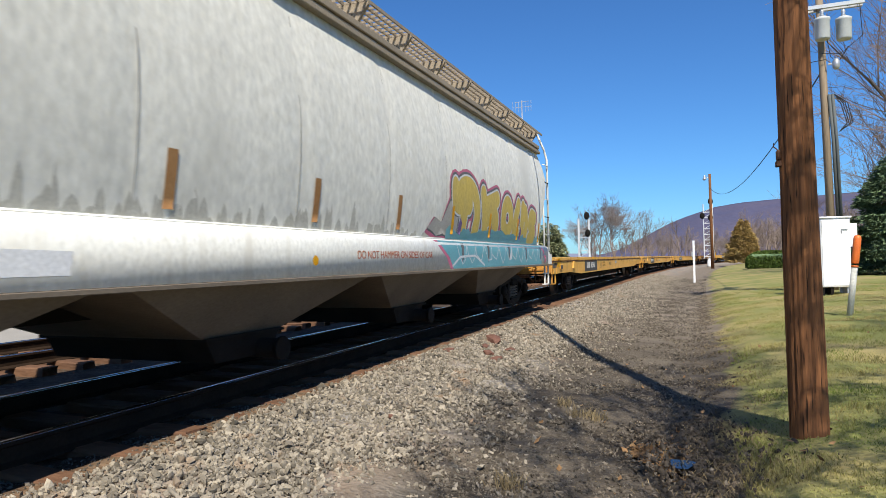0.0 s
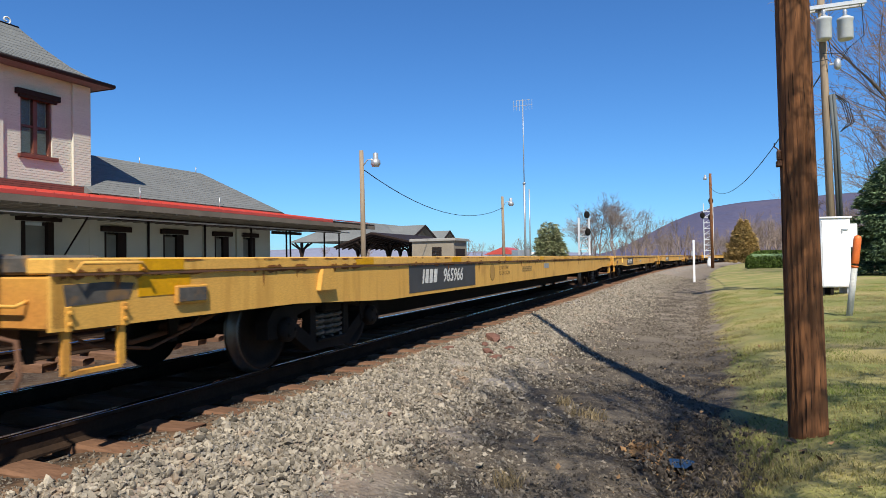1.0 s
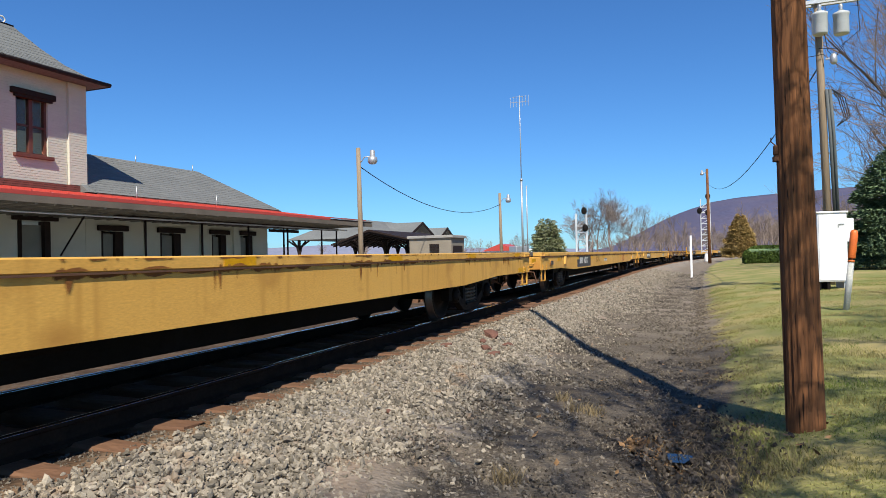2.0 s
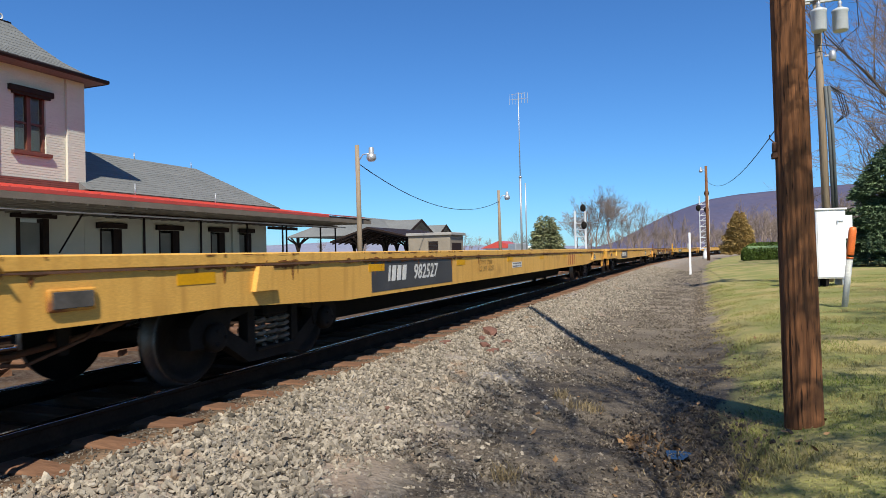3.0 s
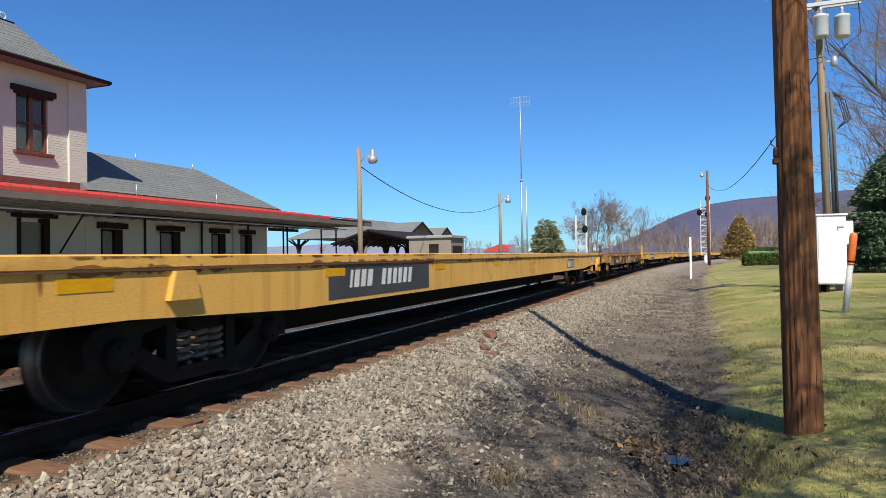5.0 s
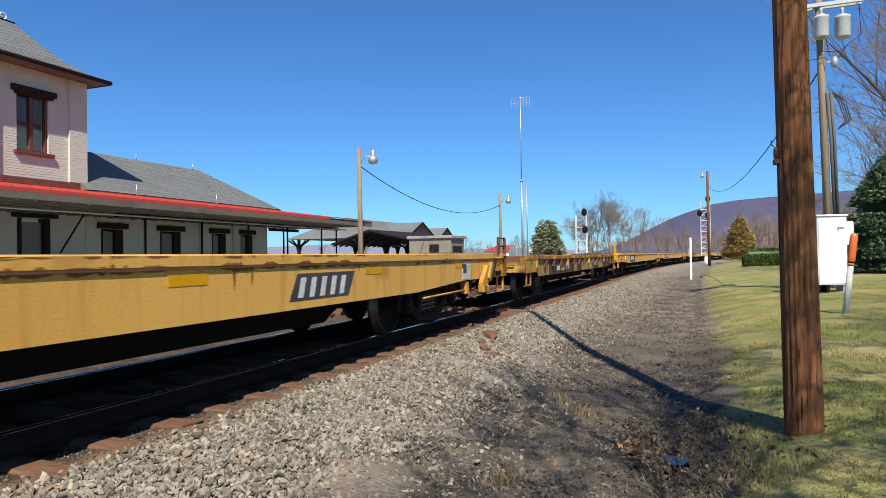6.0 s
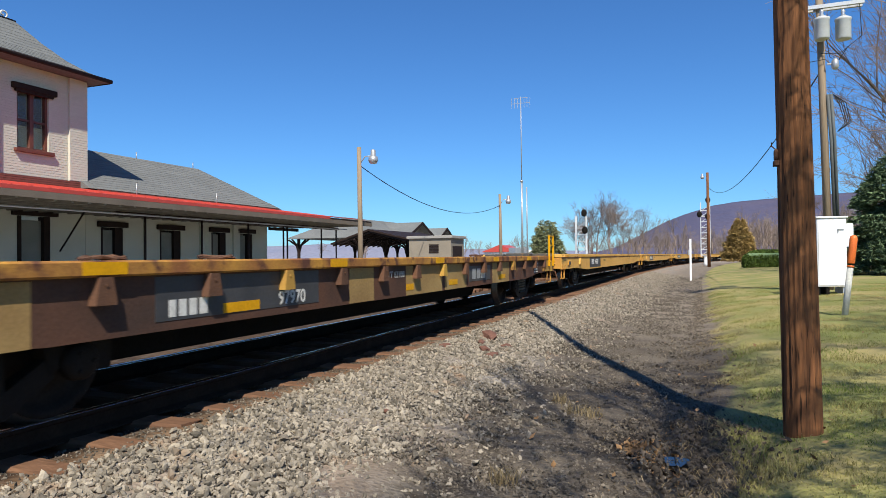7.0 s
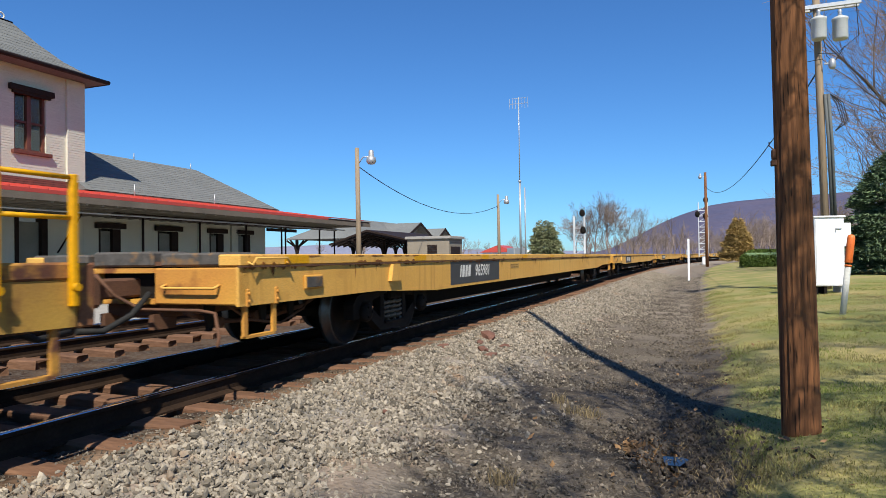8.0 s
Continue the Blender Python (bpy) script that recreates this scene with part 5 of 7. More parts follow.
def brick_courses(parent, x, y0, y1, z0, z1, holes, step=0.08):
    """Thin proud courses that give the painted brick its lines."""
    z = z0
    while z < z1 - step:
        spans = [(y0, y1)]
        for h in holes:
            if h[2] - 0.02 < z + step and h[3] + 0.02 > z:
                spans = [s for a, b in spans for s in ((a, min(b, h[0])), (max(a, h[1]), b)) if s[1] - s[0] > 0.02]
        for a, b in spans:
            bm = B()
            box(bm, x, x + 0.008, a, b, z, z + step - 0.014)
            part("brick_course", bm, WALL_CREAM, parent)
        z += step


def hip_roof(bm, x0, x1, y0, y1, z0, rings):
    """A hipped roof in rings (inset, rise) from the eaves up."""
    loops = []
    for inset, rise in rings:
        loops.append([bm.verts.new(p) for p in ((x0 + inset, y0 + inset, z0 + rise), (x1 - inset, y0 + inset, z0 + rise), (x1 - inset, y1 - inset, z0 + rise), (x0 + inset, y1 - inset, z0 + rise))])
    for a, b in zip(loops, loops[1:]):
        for i in range(4):
            bm.faces.new((a[i], a[(i + 1) % 4], b[(i + 1) % 4], b[i]))
    bm.faces.new(loops[0][::-1])
    bm.faces.new(loops[-1])


def shingle_rows(parent, a, b, c, d, rows):
    """Overlapping courses between the eave edge a-b and the top edge d-c."""
    a, b, c, d = (Vector(p) for p in (a, b, c, d))
    normal = (b - a).cross(d - a).normalized()
    if normal.z < 0:
        normal = -normal
    for i in range(rows):
        k0, k1 = i / rows, (i + 1.15) / rows
        lo0, lo1 = a.lerp(d, k0), b.lerp(c, k0)
        hi0, hi1 = a.lerp(d, min(k1, 1)), b.lerp(c, min(k1, 1))
        bm = B()
        v = [bm.verts.new(p) for p in (lo0 + normal * 0.009, lo1 + normal * 0.009, hi1 + normal * 0.002, hi0 + normal * 0.002, lo0, lo1)]
        bm.faces.new((v[0], v[1], v[2], v[3]))
        bm.faces.new((v[4], v[5], v[1], v[0]))
        part("shingle_course", bm, SHINGLE, parent)


def braced_post(parent, x, y, top):
    """A timber post with curved braces spreading on all four sides."""
    bm = B()
    box(bm, x - 0.09, x + 0.09, y - 0.09, y + 0.09, 0, top, 0.01)
    for dx, dy in ((1, 0), (-1, 0), (0, 1), (0, -1)):
        tube(bm, [(x + dx * 0.05, y + dy * 0.05, top - 1.1), (x + dx * 0.22, y + dy * 0.22, top - 0.5), (x + dx * 0.9, y + dy * 0.9, top - 0.06)], 0.07, 5)
    part("braced_post", bm, DARK_TRIM, parent)


def build_station():
    bm = B()
    box(bm, -60, -10.55, -30, 85, -0.4, FLOOR)
    p = part("platform", bm, CONCRETE)
    tagged(p, "pale concrete station platform with a yellow edge line", "platform", kind="structure")
    bm = B()
    box(bm, -10.88, -10.74, -30, 85, FLOOR, FLOOR + 0.004)
    part("edge_line", bm, BRIGHT_YELLOW, p, "worn yellow safety line")
    bm = B()
    box(bm, -10.55, -10.50, -30, 85, -0.4, FLOOR - 0.02)
    part("edge_timber", bm, TIE_WOOD, p)

    # tower
    t = thing("station_tower", pose(0, 0, FLOOR), "two-storey cream painted brick station tower with a flared grey roof", "building")
    holes = [(13.60, 14.64, 4.66, 6.45)]
    low = [(13.60, 14.66, 0, 2.62)]
    bm = B()
    wall_with_openings(bm, FACE, 7, 15.95, 0, 7.3, holes + low)
    box(bm, FACE - 7, FACE - 0.36, 15.6, 15.95, 0, 7.3)
    box(bm, FACE - 7, FACE - 6.65, 7, 15.6, 0, 7.3)
    part("wall", bm, WALL_CREAM, t)
    brick_courses(t, FACE, 7, 15.3, 3.86, 7.25, holes)
    bm = B()
    box(bm, FACE, FACE + 0.09, 15.32, 15.97, 3.85, 7.2)
    p2 = part("pilaster", bm, WALL_CREAM, t)
    brick_courses(p2, FACE + 0.09, 15.32, 15.97, 3.86, 7.15, [])
    bm = B()
    box(bm, FACE, FACE + 0.09, 12.5, 13.02, 3.85, 7.2)
    part("pilaster", bm, WALL_CREAM, t)
    for i in range(7):
        bm = B()
        box(bm, FACE, FACE + 0.10, 7, 15.99, 3.38 + i * 0.066, 3.38 + i * 0.066 + 0.058)
        part("belt_course", bm, MAROON, t, "maroon painted brick course")
    sash_window(t, FACE, *holes[0])
    bm = B()
    box(bm, FACE - 0.02, FACE + 0.13, 13.42, 14.86, 6.45, 6.63, 0.01)
    box(bm, FACE - 0.02, FACE + 0.09, 13.52, 14.76, 6.37, 6.45)
    part("window_head", bm, DARK_TRIM, t)
    bm = B()
    box(bm, FACE - 0.2, FACE + 0.12, 13.5, 14.78, 4.55, 4.66, 0.01)
    part("window_sill", bm, SASH, t)
    rings = [(0.0, 0.0), (0.02, 0.10), (0.45, 0.30), (0.9, 0.62), (1.4, 1.12), (1.9, 1.72)]
    bm = B()
    hip_roof(bm, FACE - 7.6, FACE + 0.62, 6.3, 16.38, 7.22, rings)
    roof = part("roof", bm, SHINGLE, t)
    x1, y0, y1 = FACE + 0.62, 6.3, 16.38
    for (i0, r0), (i1, r1) in zip(rings[1:], rings[2:]):
        z0, z1 = 7.22 + r0, 7.22 + r1
        shingle_rows(roof, (x1 - i0, y0 + i0, z0), (x1 - i0, y1 - i0, z0), (x1 - i1, y1 - i1, z1), (x1 - i1, y0 + i1, z1), 4)
        shingle_rows(roof, (x1 - i0, y1 - i0, z0), (FACE - 7.6 + i0, y1 - i0, z0), (FACE - 7.6 + i1, y1 - i1, z1), (x1 - i1, y1 - i1, z1), 4)
    bm = B()
    for a, b in (((x1 + 0.05, y0, 7.27), (x1 + 0.05, y1 + 0.05, 7.27)), ((x1, y1 + 0.05, 7.27), (FACE - 7, y1 + 0.05, 7.27))):
        tube(bm, [a, b], 0.07, 8)
    part("gutter", bm, DARK_TRIM, t)
    bm = B()
    curl = [(x1 - 1.95, 14.12 + 0.15 * k * math.cos(a), 9.10 + 0.13 * k * math.sin(a)) for a, k in [(-1.57 + 0.5 * i, 1 - 0.05 * i) for i in range(14)]]
    tube(bm, [(x1 - 1.95, 13.0, 9.22), (x1 - 1.95, 13.4, 9.12), (x1 - 1.95, 13.8, 8.99)] + curl, 0.028, 6)
    part("roof_scroll", bm, WHITE_PAINT, t, "pale scrolled iron finial")
    bm = B()
    tube(bm, [(x1 - 1.95, 8.2, 8.95), (x1 - 1.95, 14.5, 8.95)], 0.06, 6)
    part("ridge_cap", bm, DARK_TRIM, t)
    door = B()
    box(door, FACE - 0.22, FACE - 0.12, 13.72, 14.5, 0, 2.5)
    d = part("door", door, BLIND, t, "pale door leaf behind a dark frame")
    bm = B()
    box(bm, FACE - 0.25, FACE + 0.03, 13.6, 13.72, 0, 2.62)
    box(bm, FACE - 0.25, FACE + 0.03, 14.46, 14.66, 0, 2.62)
    part("frame", bm, DARK_TRIM, d)
    bm = B()
    box(bm, FACE - 0.02, FACE + 0.11, 13.42, 14.9, 2.63, 2.82, 0.01)
    part("door_head", bm, DARK_TRIM, t)
    bm = B()
    prism(bm, [(13.3, 2.88), (13.75, 2.84), (14.3, 2.9), (15.1, 2.86), (15.35, 2.98), (14.9, 3.12), (13.9, 3.08), (13.4, 3.16)], "x", FACE, FACE + 0.006)
    part("old_paint_patch", bm, RED_METAL, t, "patch of old red paint where the cream has peeled")

    # wing
    w = thing("station_wing", pose(0, 0, FLOOR), "long low cream station wing with a hipped grey shingle roof", "building")
    holes = [(a, b, 0, 2.38) for a, b in HEADS[1:]]
    bm = B()
    wall_with_openings(bm, FACE, 15.96, 25.87, 0, 3.3, holes)
    box(bm, FACE - 5.3, FACE - 0.36, 25.5, 25.87, 0, 3.3)
    box(bm, FACE - 5.3, FACE - 4.95, 15.96, 25.5, 0, 3.3)
    box(bm, FACE - 4.95, FACE - 0.36, 15.96, 25.5, 3.2, 3.3)
    part("wall", bm, WALL_CREAM, w)
    for y in (18.4, 21.3, 23.35):
        bm = B()
        box(bm, FACE, FACE + 0.10, y, y + 0.42, 0, 3.2)
        part("pilaster", bm, WALL_CREAM, w)
    for a, b in HEADS[1:]:
        bm = B()
        box(bm, FACE - 0.24, FACE - 0.14, a + 0.1, b - 0.34, 0, 2.3)
        d = part("door", bm, BLIND, w, "pale door leaf beside a dark opening")
        bm = B()
        box(bm, FACE - 0.26, FACE - 0.02, b - 0.34, b, 0, 2.38)
        box(bm, FACE - 0.26, FACE - 0.02, a, a + 0.1, 0, 2.38)
        part("frame", bm, DARK_TRIM, d)
        bm = B()
        box(bm, FACE - 0.02, FACE + 0.1, a - 0.16, b + 0.16, 2.39, 2.58, 0.01)
        part("door_head", bm, DARK_TRIM, w)
    bm = B()
    e, r = FACE + 0.5, FACE - 2.1
    ye, yr, z0, z1 = 26.25, 23.6, 3.62, 5.37
    back = 2 * r - e
    verts = [bm.verts.new(p) for p in ((e, 15.7, z0), (e, ye, z0), (back, ye, z0), (back, 15.7, z0), (r, 15.7, z1), (r, yr, z1))]
    for q in ((0, 1, 5, 4), (1, 2, 5), (2, 3, 4, 5), (3, 0, 4), (3, 2, 1, 0)):
        bm.faces.new([verts[i] for i in q])
    roof = part("roof", bm, SHINGLE, w)
    shingle_rows(roof, (e, 15.98, z0), (e, ye, z0), (r, yr, z1), (r, 15.98, z1), 18)
    bm = B()
    box(bm, e - 0.02, e + 0.04, 16.0, ye + 0.02, z0 - 0.26, z0 - 0.02)
    box(bm, back, e - 0.02, ye - 0.03, ye + 0.03, z0 - 0.26, z0 - 0.02)
    part("fascia", bm, MAROON, w, "dark maroon fascia below the roof")
    for y in (17.4, 21.5):
        bm = B()
        tube(bm, [(FACE + 0.75, y, 3.45), (FACE + 0.75, y, 3.95)], 0.02, 6)
        part("vent_pipe", bm, GALVANISED, w)
    for y in (20.1, 23.3):
        bm = B()
        tube(bm, [(r, y, z1 - 0.1), (r, y, z1 + 0.25)], 0.02, 6)
        part("vent_pipe", bm, GALVANISED, w)

    # canopy over the platform
    c = thing("platform_canopy", pose(0, 0, FLOOR), "long station canopy with a red metal roof and dark posts", "canopy")
    bm = B()
    prism(bm, [(FACE + 0.08, 3.46), (FACE + 0.08, 3.60), (CANOPY, 3.06), (CANOPY, 2.96)], "y", 4, 25.0)
    roof = part("roof", bm, RED_METAL, c)
    for i in range(42):
        y = 4.1 + i * 0.5
        bm = B()
        prism(bm, [(FACE + 0.1, 3.60), (FACE + 0.1, 3.63), (CANOPY, 3.095), (CANOPY, 3.06)], "y", y, y + 0.03)
        part("roof_seam", bm, RED_METAL, roof)
    bm = B()
    prism(bm, [(FACE + 0.08, 3.38), (FACE + 0.08, 3.46), (CANOPY, 3.03), (CANOPY, 2.96)], "y", 25.02, 28.9)
    part("roof_end", bm, DARK_TRIM, c, "dark uncovered end of the canopy roof")
    bm = B()
    box(bm, CANOPY, CANOPY + 0.05, 4, 28.9, 2.78, 2.95)
    part("fascia", bm, HOPPER_UNDER, c, "grey-brown timber fascia")
    bm = B()
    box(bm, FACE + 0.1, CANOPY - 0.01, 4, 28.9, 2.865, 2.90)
    part("soffit", bm, SOFFIT, c, "tan painted soffit boards")
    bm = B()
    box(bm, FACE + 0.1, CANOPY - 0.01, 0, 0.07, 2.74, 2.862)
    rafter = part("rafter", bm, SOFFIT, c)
    bm = B()
    prism(bm, [(FACE + 1.6, 3.335), (FACE + 1.6, 3.37), (CANOPY, 3.095), (CANOPY, 3.06)], "y", 25.05, 28.3)
    part("torn_roof_sheet", bm, RED_METAL, c, "last strip of red roofing above the stripped end")
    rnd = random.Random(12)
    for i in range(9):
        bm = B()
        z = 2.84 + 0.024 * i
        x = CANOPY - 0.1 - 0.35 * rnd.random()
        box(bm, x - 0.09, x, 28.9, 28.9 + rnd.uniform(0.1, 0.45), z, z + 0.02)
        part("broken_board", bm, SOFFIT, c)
    rafter.location.y = 4.2
    for i in range(1, 48):
        more = new("rafter", rafter.data)
        more.parent, more.location = c, (0, 4.2 + i * 0.5, 0)
    bm = B()
    tube(bm, [(CANOPY - 0.9, 4, 2.62), (CANOPY - 0.9, 28, 2.62)], 0.03, 6)
    part("conduit", bm, GALVANISED, c)
    for y in (16.16, 18.76, 21.38, 23.76, 24.05, 26.83, 29.5):
        bm = B()
        tube(bm, [(-16.6, min(y, 28.2), 0), (-16.6, min(y, 28.2), 2.74)], 0.038, 8)
        part("post", bm, DARK_TRIM, c)
    bm = B()
    box(bm, FACE + 0.05, FACE + 0.15, 25.9, 28.3, 2.6, 2.74)
    box(bm, -16.68, -16.52, 15, 28.3, 2.62, 2.74)
    part("beam", bm, DARK_TRIM, c)
    bm = B()
    tube(bm, [(-18.9, 14.95, 1.55), (-16.9, 14.2, 2.74)], 0.03, 6)
    part("brace", bm, DARK_TRIM, c)

    # open shed farther along the platform: a low roof on posts with curved braces
    s = thing("shelter", pose(-18.9, 40.5, FLOOR), "dark low platform shed on posts with curved braces", "shelter")
    bm = B()
    prism(bm, [(-2.7, 2.18), (0, 3.02), (2.7, 2.4), (2.7, 2.3), (0, 2.9), (-2.7, 2.08)], "y", -4.5, 4.5)
    part("roof", bm, DARK_TRIM, s)
    for i in range(12):
        bm = B()
        prism(bm, [(-2.6, 2.05), (0, 2.88), (2.6, 2.27), (2.6, 2.2), (0, 2.78), (-2.6, 1.97)], "y", -4.4 + 0.78 * i, -4.32 + 0.78 * i)
        part("rafter", bm, DARK_TRIM, s)
    for yy in (-3.6, 0.0, 3.6):
        braced_post(s, -1.0, yy, 2.45)

    # pavilion: a long hipped roof with a cross gable toward the tracks
    s = thing("pavilion", pose(-25.5, 50.0, FLOOR), "open pavilion with a grey gabled roof and curved braces", "shelter")
    bm = B()
    v = [bm.verts.new(p) for p in ((3.3, -8.5, 2.72), (3.3, 10.5, 2.72), (-3.3, 10.5, 2.72), (-3.3, -8.5, 2.72), (0, -5.4, 4.42), (0, 7.2, 4.42))]
    for q in ((0, 1, 5, 4), (1, 2, 5), (2, 3, 4, 5), (3, 0, 4), (3, 2, 1, 0)):
        bm.faces.new([v[i] for i in q])
    roof = part("roof", bm, SHINGLE, s)
    for y, zt, half in ((1.0, 4.22, 3.5), (6.9, 3.95, 2.4)):
        bm = B()
        for k in (1, -1):
            prism(bm, [(y, zt), (y + k * half, 2.74), (y + k * half, 2.64), (y, zt - 0.12)], "x", -0.4, 3.9)
        part("gable_roof", bm, SHINGLE, s)
        bm = B()
        prism(bm, [(y - half * 0.86, 2.76), (y, zt - 0.14), (y + half * 0.86, 2.76)], "x", 3.2, 3.3)
        part("gable_wall", bm, SOFFIT, s)
        for k in (1, -1):
            bm = B()
            prism(bm, [(y, zt + 0.02), (y + k * half, 2.76), (y + k * half, 2.56), (y, zt - 0.2)], "x", 3.91, 3.97)
            part("bargeboard", bm, DARK_TRIM, s)
    for yy in (-7.8, 1.0, 9.8):
        for xx in (2.6, -2.6):
            braced_post(s, xx, yy, 2.72)

    # small utility building
    s = thing("utility_building", pose(-12.9, 38.2, FLOOR), "small beige flat-roofed utility building with louvres", "building")
    bm = B()
    box(bm, -2.6, 0, -3.6, -1.4, 0, 2.3)
    part("wall", bm, BEIGE, s)
    bm = B()
    box(bm, -2.72, 0.12, -3.72, -1.28, 2.3, 2.46, 0.02)
    part("roof", bm, CONCRETE, s, "pale flat roof edge")
    for i in range(6):
        bm = B()
        box(bm, -1.33, -0.75, -3.64, -3.6, 1.48 + i * 0.085, 1.535 + i * 0.085)
        part("louvre", bm, DARK_TRIM, s)
    bm = B()
    box(bm, 0.0, 0.03, -3.35, -1.8, 0.3, 1.85)
    part("door", bm, DARK_TRIM, s)


def lamp_pole(x, y, top, arm, label, wood, r=0.14):
    z = ground_z(x, y) if x > -10 else FLOOR
    p = thing("lamp_pole", pose(x, y, z), label, "lamp pole", "lamp poles")
    h = top - z
    bm = B()
    tube(bm, [(0.02, 0, -0.1), (0, 0, h * 0.5), (-0.03, 0, h)], r, 10, r * 0.75)
    part("shaft", bm, wood, p)
    a = Vector((math.cos(arm), math.sin(arm), 0))
    bm = B()
    tube(bm, [Vector((0, 0, h - 0.75)), a * 0.25 + Vector((0, 0, h - 0.42)), a * 0.6 + Vector((0, 0, h - 0.40))], 0.025, 6)
    part("arm", bm, GALVANISED, p)
    bm = B()
    c = a * 0.62
    lathe(bm, [(h - 0.12, 0.05), (h - 0.15, 0.11), (h - 0.42, 0.12), (h - 0.45, 0.2), (h - 0.62, 0.22), (h - 0.74, 0.15), (h - 0.76, 0.04)], "z", (c.x, c.y, 0), 14)
    part("lamp_head", bm, GALVANISED, p, "grey ribbed lamp head")
    return p


def wire(a, b, sag, r=0.015, label="thin black overhead wire between poles"):
    bm = B()
    a, b = Vector(a), Vector(b)
    tube(bm, [a.lerp(b, i / 16) - Vector((0, 0, sag * 4 * (i / 16) * (1 - i / 16))) for i in range(17)], r, 4)
    tagged(part("wire", bm, RUBBER), label, "wire", "overhead wires")


def signal_mast(x, y, top, label, faces):
    """A square lattice mast with a ladder and a round signal head."""
    z = ground_z(x, y)
    p = thing("signal_mast", pose(x, y, z), label, "railway signal", "signals")
    h, w = top - z, 0.58
    for sx in (-w, w):
        for sy in (-0.3, 0.3):
            bm = B()
            tube(bm, [(sx, sy, 1.2), (sx, sy, h - 0.6)], 0.07, 5)
            part("upright", bm, ALUMINIUM, p)
    bm = B()
    n = int((h - 2) / 0.75)
    for i in range(n):
        zz = 1.4 + i * 0.75
        box(bm, -w, w, -0.34, -0.28, zz, zz + 0.09)
        tube(bm, [(-w, -0.3, zz), (w, -0.3, zz + 0.75)], 0.04, 4)
        box(bm, -w, -w + 0.06, -0.3, 0.3, zz, zz + 0.06)
        box(bm, w - 0.06, w, -0.3, 0.3, zz, zz + 0.06)
    part("lattice", bm, ALUMINIUM, p)
    bm = B()
    lathe(bm, [(0, 0.35), (0.3, 0.3), (1.3, 0.16)], "z", (0, 0, 0), 10)
    part("footing", bm, ALUMINIUM, p)
    for dx, dz in faces:
        bm = B()
        lathe(bm, [(-0.45, 0.1), (-0.42, 0.32), (-0.36, 0.32), (-0.3, 0.22), (0.0, 0.2)], "y", (dx, -0.1, 0), 18)
        for v in bm.verts:
            v.co.z = v.co.z * 1.35 + h - 0.3 + dz
        part("signal_head", bm, BLACK_STEEL, p, "round black signal head")


